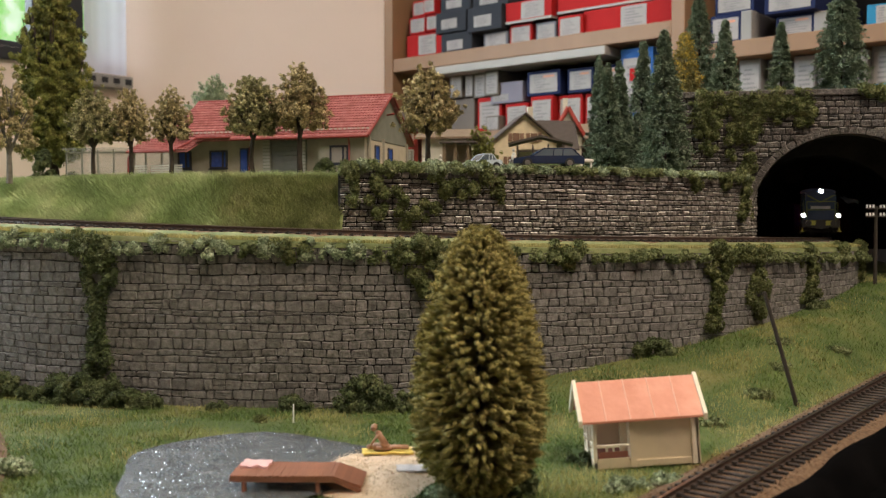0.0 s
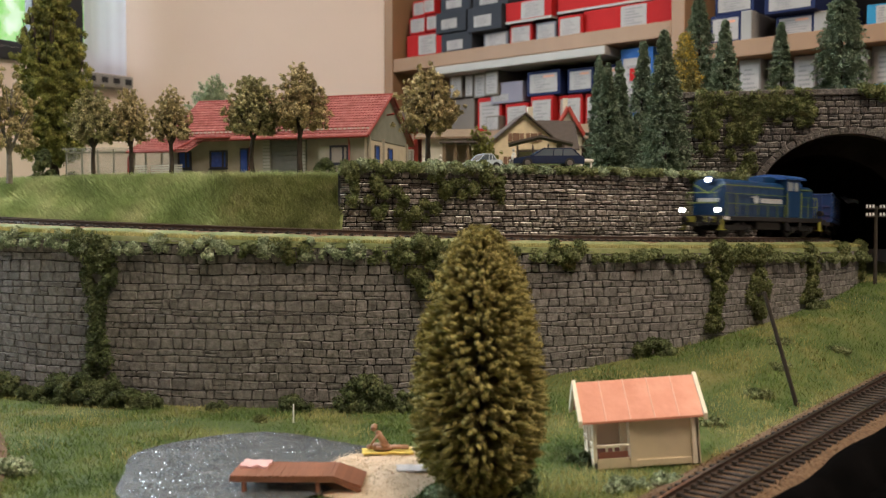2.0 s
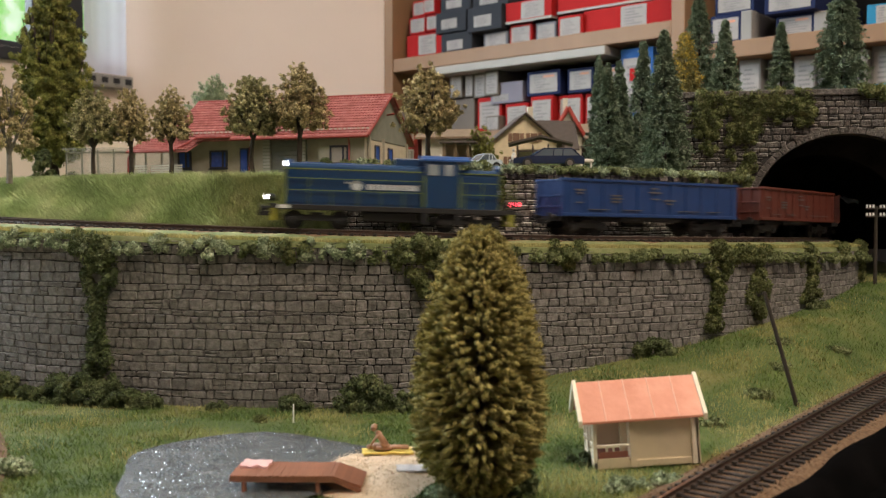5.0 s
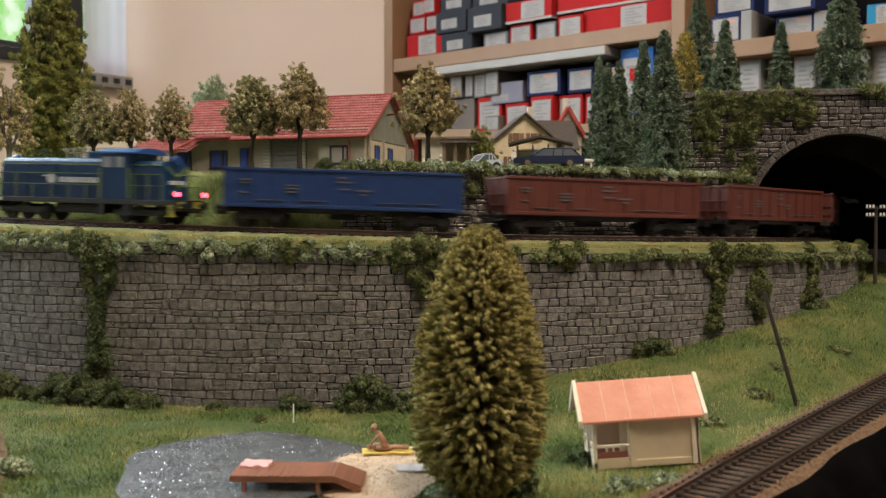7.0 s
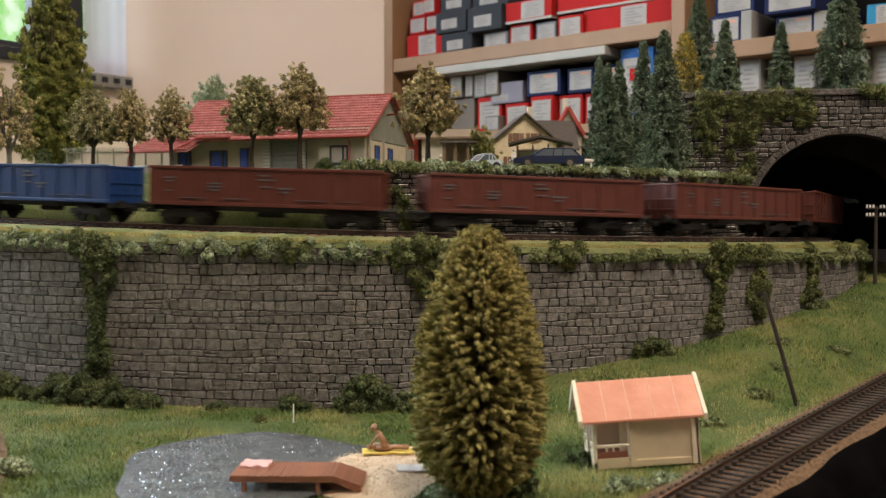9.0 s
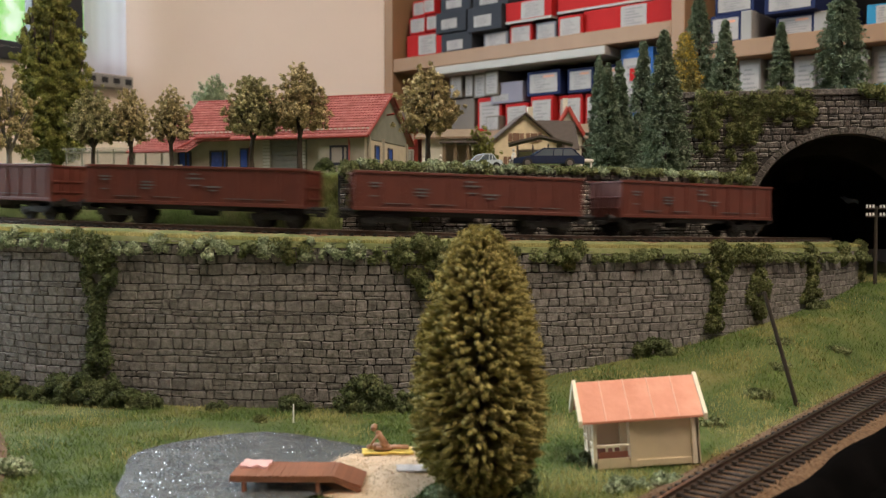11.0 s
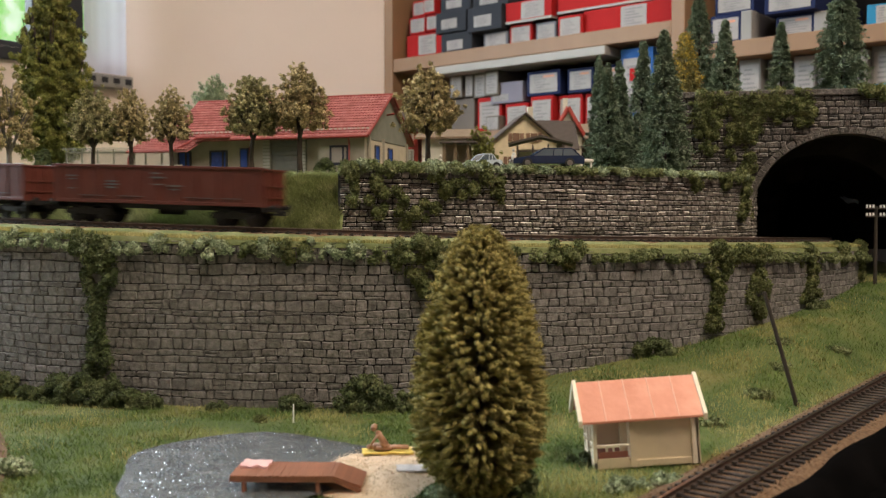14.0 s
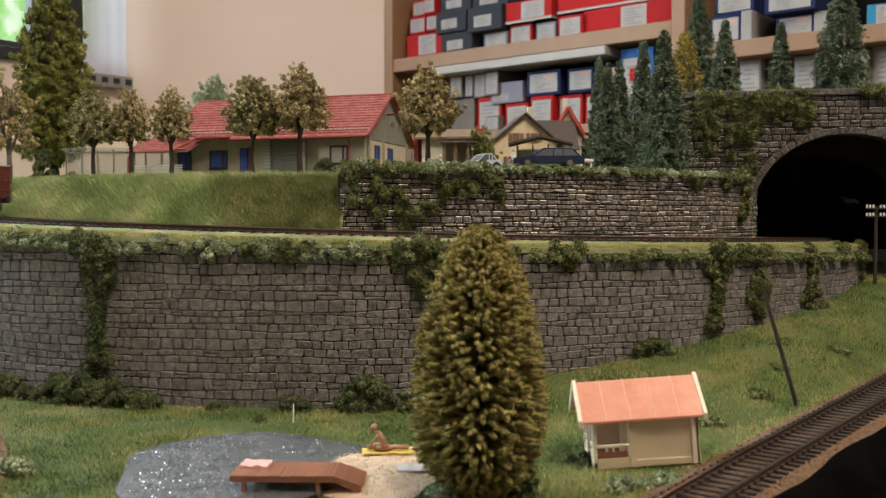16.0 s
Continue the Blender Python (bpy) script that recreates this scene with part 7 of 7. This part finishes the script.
M["frameblack"] = flat("dark grey frame", (0.022, 0.024, 0.030), 0.5)
M["grillegrey"] = flat("grey grille", (0.30, 0.28, 0.27), 0.6)
M["backboard"] = mat("pinkish beige board paint", [(0.74, 0.60, 0.49), (0.80, 0.66, 0.55)], 5, 0.85)
M["whitemetal"] = flat("white lamp housing", (0.75, 0.74, 0.72), 0.4)
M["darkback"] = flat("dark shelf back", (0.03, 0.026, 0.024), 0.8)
build_shelf()
for carton_row in sorted((
        (0.326, 0.371, 0.512, 0.543, "red", "whole"),
        (0.326, 0.371, 0.476, 0.51, "red", "whole"),
        (0.376, 0.407, 0.51, 0.539, "red", "whole"),
        (0.376, 0.407, 0.474, 0.507, "red", "whole"),
        (0.323, 0.416, 0.433, 0.474, "red", "right"),
        (0.408, 0.484, 0.514, 0.543, "charcoal", "left"),
        (0.408, 0.486, 0.474, 0.507, "charcoal", "left"),
        (0.486, 0.571, 0.518, 0.538, "charcoal", "left"),
        (0.489, 0.571, 0.467, 0.505, "charcoal", "left"),
        (0.417, 0.495, 0.432, 0.465, "charcoal", "left"),
        (0.514, 0.572, 0.427, 0.457, "grey", "whole"),
        (0.572, 0.675, 0.469, 0.504, "red", "right"),
        (0.676, 0.898, 0.471, 0.51, "red", "none"),
        (0.729, 0.901, 0.428, 0.47, "red", "mid"),
        (0.575, 0.626, 0.429, 0.464, "red", "whole"),
        (0.63, 0.674, 0.429, 0.461, "grey", "whole"),
        (0.68, 0.731, 0.431, 0.465, "red", "whole"),
        (0.437, 0.47, 0.342, 0.386, "taupe", "narrow"),
        (0.471, 0.492, 0.341, 0.385, "taupe", "narrow"),
        (0.492, 0.522, 0.342, 0.385, "taupe", "narrow"),
        (0.523, 0.557, 0.341, 0.384, "taupe", "narrow"),
        (0.538, 0.613, 0.323, 0.359, "lavender", "low"),
        (0.623, 0.697, 0.331, 0.372, "navy", "whole"),
        (0.705, 0.759, 0.338, 0.37, "navy", "whole"),
        (0.759, 0.812, 0.342, 0.371, "navy", "whole"),
        (0.434, 0.495, 0.305, 0.338, "taupe", "none"),
        (0.5, 0.557, 0.3, 0.335, "red", "whole"),
        (0.57, 0.623, 0.285, 0.319, "red", "whole"),
        (0.631, 0.68, 0.294, 0.326, "red", "whole"),
        (0.682, 0.733, 0.294, 0.326, "red", "whole"),
        (0.734, 0.782, 0.296, 0.326, "red", "whole"),
        (0.533, 0.564, 0.27, 0.298, "taupe", "whole"),
        (0.815, 0.878, 0.358, 0.392, "azure", "whole"),
        (0.975, 1.04, 0.429, 0.463, "navy", "whole"),
        (0.973, 1.025, 0.396, 0.426, "navy", "whole"),
        (1.025, 1.044, 0.39, 0.428, "white", "none"),
        (1.063, 1.141, 0.424, 0.45, "navy", "whole"),
        (1.068, 1.128, 0.386, 0.415, "navy", "whole"),
        (1.128, 1.149, 0.382, 0.415, "white", "none"),
        (1.202, 1.241, 0.381, 0.413, "cyan", "right"),
        (1.022, 1.058, 0.309, 0.353, "pale", "whole"),
        (1.06, 1.084, 0.304, 0.351, "pale", "whole"),
        (1.1, 1.133, 0.301, 0.352, "pale", "whole"),
        (1.134, 1.169, 0.298, 0.351, "pale", "whole"),
        (1.174, 1.209, 0.295, 0.349, "pale", "whole"),
        (1.21, 1.254, 0.292, 0.354, "pale", "whole"),
), key=lambda c: c[2]):
    shelf_box(*carton_row)

# the window, its frame, the curtain and what lies outside
M["outside"] = mat("bright garden beyond the window", [(0.05, 0.22, 0.03), (0.30, 0.62, 0.18), (0.95, 1.0, 0.92)], 9, 0.9)
nt = M["outside"].node_tree
nt.links.new([n for n in nt.nodes if n.type == "VALTORGB"][0].outputs[0], nt.nodes["Principled BSDF"].inputs["Emission Color"])
nt.nodes["Principled BSDF"].inputs["Emission Strength"].default_value = 0.9
M["curtain"] = mat("white translucent curtain", [(0.76, 0.79, 0.95), (0.82, 0.85, 0.98)], 5, 0.9)
cn = M["curtain"].node_tree
tl = cn.nodes.new("ShaderNodeBsdfTranslucent")
tl.inputs[0].default_value = (0.86, 0.86, 0.99, 1)
mx = cn.nodes.new("ShaderNodeMixShader")
mx.inputs[0].default_value = 0.28
cn.links.new(cn.nodes["Principled BSDF"].outputs[0], mx.inputs[1])
cn.links.new(tl.outputs[0], mx.inputs[2])
cn.links.new(mx.outputs[0], cn.nodes["Material Output"].inputs[0])
win = base("window_1", "dark framed window with a bright green garden outside", "window", kind="structure")
for dims in ((-0.07, -0.01, WIN_V0, WIN_V0 + 0.012, WIN_Z0, WIN_Z1), (-0.07, -0.01, 1.70, 1.76, WIN_Z0, WIN_Z1), (-0.07, -0.01, WIN_V1 - 0.05, WIN_V1, WIN_Z0, WIN_Z1), (-0.07, -0.01, WIN_V0, WIN_V1, WIN_Z0, WIN_Z0 + 0.012), (-0.07, -0.01, WIN_V0, WIN_V1, WIN_Z1 - 0.05, WIN_Z1)):
    bm = bmesh.new()
    room_box(bm, *dims, bevel=0.003)
    part("window_frame", bm, M["frameblack"], win)
bm = bmesh.new()
room_box(bm, 0.002, 0.012, 0.802, WIN_V1 + 0.02, WIN_Z0 - 0.024, WIN_Z0 - 0.002, bevel=0.002)
part("window_sill", bm, M["frameblack"], win)
bm = bmesh.new()
room_box(bm, -0.014, 0.012, 0.797, 0.893, WIN_Z0 - 0.0015, WIN_Z1, bevel=0.002)
part("window_reveal", bm, M["frameblack"], win, "dark window surround")
bm = bmesh.new()
room_box(bm, -1.3, -1.28, -1.2, 4.6, -0.6, 2.6)
tagged(part("backdrop", bm, M["outside"]), "sunlit green garden outside the window", "backdrop", kind="structure")


def build_curtain():
    V, F = [], []
    n = 60
    for z in (0.372, 1.46):
        for i in range(n + 1):
            v = 0.711 + 0.086 * i / n
            p = room(0.012 + 0.0007 * math.sin(i * 0.35), v, z)
            V.append(tuple(p))
    for i in range(n):
        F.append((i, i + 1, n + 1 + i + 1, n + 1 + i))
    c = base("curtain", "white daylit curtain beside the window", "curtain")
    o = put("cloth", V, F, M["curtain"], c, smooth=True)
    bm = bmesh.new()
    cyl(bm, room(0.014, 0.60, 1.47), room(0.014, 2.7, 1.47), 0.010, n=10)
    part("curtain_rod", bm, M["steel"], c)
    return c


build_curtain()
gr = base("radiator_grille", "grey slotted grille below the curtain", "grille", kind="")
bm = bmesh.new()
room_box(bm, 0.002, 0.030, 0.708, 0.90, 0.346, 0.369, bevel=0.003)
part("housing", bm, M["grillegrey"], gr)
for i in range(7):
    bm = bmesh.new()
    room_box(bm, 0.028, 0.0315, 0.713 + 0.024 * i, 0.725 + 0.024 * i, 0.353, 0.363)
    part("slot", bm, M["frameblack"], gr)

# low painted board behind the far end of the layout
bb = bmesh.new()
m = pose(-0.56, 1.36, 0, 0, 0, 12)
box(bb, -0.42, 0.30, 0, 0.008, PLATEAU - 0.01, 0.217, bevel=0.001, m=m)
tagged(part("backboard", bb, M["backboard"]), "low beige board along the layout's rear edge", "board", kind="structure")

# the table that carries the layout, its black cloth and the ceiling lamp
tb = base("layout_table", "large table with black cloth under the layout", "table")
outline = [(-1.05, 0.15), (0.62, 0.15), (0.62, 1.28), (-0.10, 1.72), (-0.62, 1.72), (-1.02, 1.22)]
bm = bmesh.new()
a = [bm.verts.new((x, y, -0.030)) for x, y in outline]
b = [bm.verts.new((x, y, -0.006)) for x, y in outline]
bm.faces.new(a[::-1])
bm.faces.new(b)
for i in range(len(a)):
    j = (i + 1) % len(a)
    bm.faces.new((a[i], a[j], b[j], b[i]))
part("tabletop", bm, M["blackcloth"], tb)
for x, y in ((-0.95, 0.25), (0.52, 0.25), (0.50, 1.20), (-0.55, 1.60)):
    part("leg", boxes((x - 0.03, x + 0.03, y - 0.03, y + 0.03, FLOOR_Z, -0.030), bevel=0.003), M["pine"], tb)
cl = base("ceiling_lamp", "flat white ceiling lamp in the room", "ceiling lamp", pose(0.44, 0.02, 0))
part("housing", boxes((-0.50, 0.50, -0.29, 0.29, 1.47, CEIL_Z - 0.002), bevel=0.004), M["whitemetal"], cl)
# black cloth hanging in front of the board beside the lower track
V, F = [], []
n = 60
for i in range(n + 1):
    p = LOWER[int(i / n * 80)]
    q = LOWER[min(80, int(i / n * 80) + 1)] if i < n else p
    r = LOWER[max(0, int(i / n * 80) - 1)]
    t = (q - r).normalized()
    nx, ny = t.y, -t.x
    wob = 0.0015 * math.sin(i * 0.9)
    V += [(p.x + nx * (0.0215 + wob), p.y + ny * (0.0215 + wob), p.z - 0.0032), (p.x + nx * (0.028 + wob), p.y + ny * (0.028 + wob), p.z - 0.0042), (p.x + nx * 0.036, p.y + ny * 0.036, -0.0058)]
for i in range(n):
    for j in range(2):
        F.append((i * 3 + j, (i + 1) * 3 + j, (i + 1) * 3 + j + 1, i * 3 + j + 1))
tagged(put("cloth_edge", V, F, M["blackcloth"], smooth=True), "black cloth along the layout's edge", "cloth", kind="structure")
# ---- single stones of the walls, last ----
# Almost white: light glinting on the upper wall's stones, put in as edge colour.
M["edge_glint"] = flat("pale edge imitating a glint", (0.80, 0.75, 0.68), 0.22, var=0.25, scale=700)
M["brushed_low"] = flat("light worn stone edge", (0.30, 0.275, 0.25), 0.6, var=0.25, scale=500)


def courses(a0, a1, z0, z1, ch, wmin, wmax, seed, split=0.07, wave=0.0036):
    """Irregular coursed stones over a stretch: yields corner rows (a, z) of each stone."""
    r_ = random.Random(seed)
    n = max(1, round((z1 - z0) / ch))
    hs = [r_.uniform(0.72, 1.3) for _ in range(n)]
    k = (z1 - z0) / sum(hs)
    zs = [z0]
    for h in hs:
        zs.append(zs[-1] + h * k)

    def bed(i, a):
        if i in (0, n):
            return zs[i]
        return zs[i] + wave * noise.noise(Vector((a * 22, i * 0.8, seed)))
    for i in range(n):
        a = a0 - r_.uniform(0, wmax)
        while a < a1:
            w = r_.uniform(wmin, wmax) * (0.8 if r_.random() < 0.3 else 1)
            b = a + w
            lo, hi = max(a, a0), min(b, a1)
            if hi - lo > wmin * 0.3:
                tl, tr = r_.uniform(-0.0005, 0.0005), r_.uniform(-0.0005, 0.0005)
                c = [(lo - tl, bed(i, lo)), (hi - tr, bed(i, hi)), (hi + tr, bed(i + 1, hi)), (lo + tl, bed(i + 1, lo))]
                if r_.random() < split and w > wmin * 1.1:
                    f = r_.uniform(0.4, 0.6)
                    ml = (lo, c[0][1] + (c[3][1] - c[0][1]) * f)
                    mr = (hi, c[1][1] + (c[2][1] - c[1][1]) * f)
                    yield [c[0], c[1], mr, ml]
                    yield [ml, mr, c[2], c[3]]
                else:
                    yield c
            a = b


def stone(c, joint, proud, r_, place, rim_width=0.00032):
    """Vertices and faces of one rough-edged block; place(a, z, d) gives the world point. Faces 8 to 15 are the rim, for
    worn edges and painted glints.
    """
    cx, cz = sum(p[0] for p in c) / 4, sum(p[1] for p in c) / 4
    pts = []
    for i in range(4):
        p, q = c[i], c[(i + 1) % 4]
        f = r_.uniform(0.05, 0.13)
        for g in (f, 1 - f):
            x, z = p[0] + (q[0] - p[0]) * g, p[1] + (q[1] - p[1]) * g
            pts.append((x, z))

    def inset(p, d):
        lx, lz = cx - p[0], cz - p[1]
        hx, hz = abs(c[1][0] - c[0][0]) / 2, abs(c[3][1] - c[0][1]) / 2
        return p[0] + lx * min(0.6, d / max(hx, 1e-5)), p[1] + lz * min(0.6, d / max(hz, 1e-5))
    V = []
    tilt_a, tilt_z = r_.uniform(-0.035, 0.035), r_.uniform(-0.05, 0.05)
    for d_in, out in ((joint, -0.0014), (joint * r_.uniform(0.9, 1.3), proud * 0.35), (joint + rim_width, proud)):
        for p in pts:
            x, z = inset(p, d_in + r_.uniform(0, 0.00012))
            o = out + (r_.uniform(-0.00012, 0.00012) + (x - cx) * tilt_a + (z - cz) * tilt_z if out > 0 else 0)
            V.append(place(x, z, o))
    F = [(i, (i + 1) % 8, 8 + (i + 1) % 8, 8 + i) for i in range(8)]
    F += [(8 + i, 8 + (i + 1) % 8, 16 + (i + 1) % 8, 16 + i) for i in range(8)]
    F.append(tuple(range(16, 24)))
    return V, F


def lay_stones(parent, cells, joint, proud, place, stretch, m_piece, m_joined, m_rim, rim, seed, limit=300, rim_width=0.00032):
    """Stones inside the stretch as parts of their own (at most the limit), the rest joined."""
    r_ = random.Random(seed)
    inv_ = parent.matrix_world.inverted()
    JV, JF, JM, count = [], [], [], 0
    for c in cells:
        V, F = stone(c, joint, proud * r_.uniform(0.75, 1.25), r_, place, rim_width * r_.uniform(0.6, 1.4))
        V = [inv_ @ Vector(v) for v in V]
        # Top rims turn pale most often, as painted glints of light from above.
        mi = [0] * 8 + [1 if r_.random() < rim * g else 0 for g in (0.5, 0.2, 0.2, 0.8, 1.6, 0.8, 0.2, 0.2)] + [0]
        cx = sum(p[0] for p in c) / 4
        if stretch[0] < cx < stretch[1] and count < limit:
            me = bpy.data.meshes.new("stone")
            me.from_pydata([tuple(v) for v in V], [], F)
            me.materials.append(m_piece)
            me.materials.append(m_rim)
            me.polygons.foreach_set("material_index", mi)
            o = new("stone", me)
            o.parent = parent
            count += 1
        else:
            b = len(JV)
            JV += [tuple(v) for v in V]
            JF += [tuple(i + b for i in f) for f in F]
            JM += mi
    o = put("stones", JV, JF, m_joined, parent, kind="stuff")
    o.data.materials.append(m_rim)
    o.data.polygons.foreach_set("material_index", JM)


def valley_place(s, z, d):
    x, y = line(s, WALL_D + d)
    return (x, y, z)


def valley_cells():
    for c in courses(-0.245, 0.468, -0.0095, 0.1000, 0.0050, 0.0052, 0.0112, 11, 0.05, 0.0022):
        s = (c[0][0] + c[1][0]) / 2
        top, foot = rail_z(s) - 0.0085, wall_foot(s)
        if c[0][1] < top - 0.002 and c[2][1] > foot:
            yield [(a, min(z, top)) for a, z in c]


lay_stones(valley_wall, valley_cells(), 0.00017, 0.0007, valley_place, (-0.100, 0.035), M["stone_piece"], M["stone"], M["brushed_low"], 0.45, 5)


def upper_place(s, z, d):
    x, y = line(s, UP_D + d)
    return (x, y, z)


def upper_cells():
    for c in courses(S_BANK + 0.001, S_UP_R, 0.082, PLATEAU - 0.002, 0.0036, 0.0055, 0.0115, 12, 0.12, 0.0012):
        s = (c[0][0] + c[1][0]) / 2
        if c[2][1] > rail_z(s) - 0.006:
            yield c


lay_stones(upper_wall, upper_cells(), 0.00032, 0.0011, upper_place, (0.10, 0.225), M["stone_up_piece"], M["stone_up"], M["edge_glint"], 0.36, 6, rim_width=0.00042)


def portal_place(a, z, d):
    return tuple(PORTAL @ Vector((a, -d, z)))


def portal_cells():
    for c in courses(0.001, 0.24, ARCH_BASE, HILL - 0.004, 0.0046, 0.0055, 0.0120, 13, 0.1, 0.0009):
        x, z = (c[0][0] + c[1][0]) / 2, (c[0][1] + c[2][1]) / 2
        u = (x - ARCH_X) / (ARCH_W + 0.0062)
        if abs(u) < 1 and z < ARCH_SPRING + (ARCH_TOP - ARCH_SPRING + 0.0062) * math.sqrt(1 - u * u):
            continue
        yield c


def arch_cells():
    """Wedge stones round the arch, two rings of uneven length."""
    n = 34
    for i in range(n):
        a, b = math.pi * i / n, math.pi * (i + 1) / n
        r0, r1 = 0.0005, 0.0062
        yield [(ARCH_X - (ARCH_W + r) * math.cos(t), ARCH_SPRING + (ARCH_TOP - ARCH_SPRING + r) * math.sin(t)) for t, r in ((a, r0), (a, r1), (b, r1), (b, r0))]


lay_stones(portal, portal_cells(), 0.00034, 0.0012, portal_place, (0.0, 0.16), M["stone_up_shaded_piece"], M["stone_up_shaded"], M["brushed_low"], 0.5, 7, 260, rim_width=0.0006)


def wedge_stones():
    r_ = random.Random(8)
    inv_ = portal.matrix_world.inverted()
    for c in arch_cells():
        # rough blocks with their own four sides
        cx, cz = sum(p[0] for p in c) / 4, sum(p[1] for p in c) / 4
        V = []
        for k, out in ((0.97, -0.0014), (0.94, 0.0005), (0.80, 0.0012 * r_.uniform(0.8, 1.3))):
            for p in c:
                V.append(inv_ @ Vector(portal_place(cx + (p[0] - cx) * k, cz + (p[1] - cz) * k, out)))
        F = [(i, (i + 1) % 4, 4 + (i + 1) % 4, 4 + i) for i in range(4)] + [(4 + i, 4 + (i + 1) % 4, 8 + (i + 1) % 4, 8 + i) for i in range(4)] + [(8, 9, 10, 11)]
        me = bpy.data.meshes.new("arch_stone")
        me.from_pydata([tuple(v) for v in V], [], F)
        me.materials.append(M["stone_up_shaded_piece"])
        me.materials.append(M["brushed_low"])
        me.polygons.foreach_set("material_index", [0] * 4 + [1 if r_.random() < 0.4 else 0 for _ in range(4)] + [0])
        o = new("arch_stone", me)
        o.parent = portal


wedge_stones()
bm = bmesh.new()
box(bm, 0.0, 0.30, -0.003, 0.013, HILL - 0.0035, HILL + 0.0015, bevel=0.0008)
part("coping", bm, M["stone_up_shaded"], portal, "grey stone coping")
# ---- what moves ----
PITCH = 0.169
PLACES = [(0, 0.730), (0.75, 0.644), (1.5, 0.5655), (2.25, 0.488), (3, 0.410), (3.5, 0.3605), (4, 0.309), (5.2, 0.193), (6.3, 0.084), (7, 0.0075), (8, -0.099), (9, -0.209), (10.2, -0.336), (11.5, -0.478), (12, -0.5405), (12.5, -0.602), (13, -0.663), (13.5, -0.7225), (14, -0.785), (14.5, -0.845), (15, -0.902), (15.5, -0.958), (16, -1.014)]


def place_at(t):
    """Where the first wagon stands on the line at t seconds (smooth through the places)."""
    ts, ps = [p[0] for p in PLACES], [p[1] for p in PLACES]
    i = max(0, min(len(ts) - 2, sum(1 for x in ts if x <= t) - 1))

    def slope(j):
        a, b = max(0, j - 1), min(len(ts) - 1, j + 1)
        return (ps[b] - ps[a]) / (ts[b] - ts[a])
    h = ts[i + 1] - ts[i]
    u = (t - ts[i]) / h
    return ps[i] * (1 + 2 * u) * (1 - u) ** 2 + ps[i + 1] * u * u * (3 - 2 * u) + h * (slope(i) * u * (1 - u) ** 2 + slope(i + 1) * u * u * (u - 1))


def on_track(s, pivot):
    a, b = line(s - pivot), line(s + pivot)
    p, q = Vector((*a, rail_z(s - pivot))), Vector((*b, rail_z(s + pivot)))
    x = (q - p).normalized()
    y = Vector((0, 0, 1)).cross(x).normalized()
    z = x.cross(y)
    m = Matrix((x, y, z)).transposed().to_4x4()
    m.translation = (p + q) / 2
    return m


def motions():
    times = [i * 0.2 for i in range(81)]
    walk(loco, [(t, on_track(place_at(t) - 0.1745, 0.0475)) for t in times])
    for i, w in enumerate([blue_wagon] + brown_wagons):
        walk(w, [(t, on_track(place_at(t) + i * PITCH, 0.0517)) for t in times])
    # the wheels roll: the train's way over the wheel's radius, a row at each fifteenth of a second
    rows = [i / 15 for i in range(241)]
    turns = [(place_at(t) - place_at(0)) / 0.0055 for t in rows]
    for w in [o for v in [loco, blue_wagon] + brown_wagons for o in v.children_recursive if o.name.startswith("wheelset")]:
        x, y, zz = w.matrix_basis.translation
        walk(w, [(t, Matrix.Translation((x, y, zz)) @ Matrix.Rotation(a, 4, "Y")) for t, a in zip(rows, turns)])


motions()
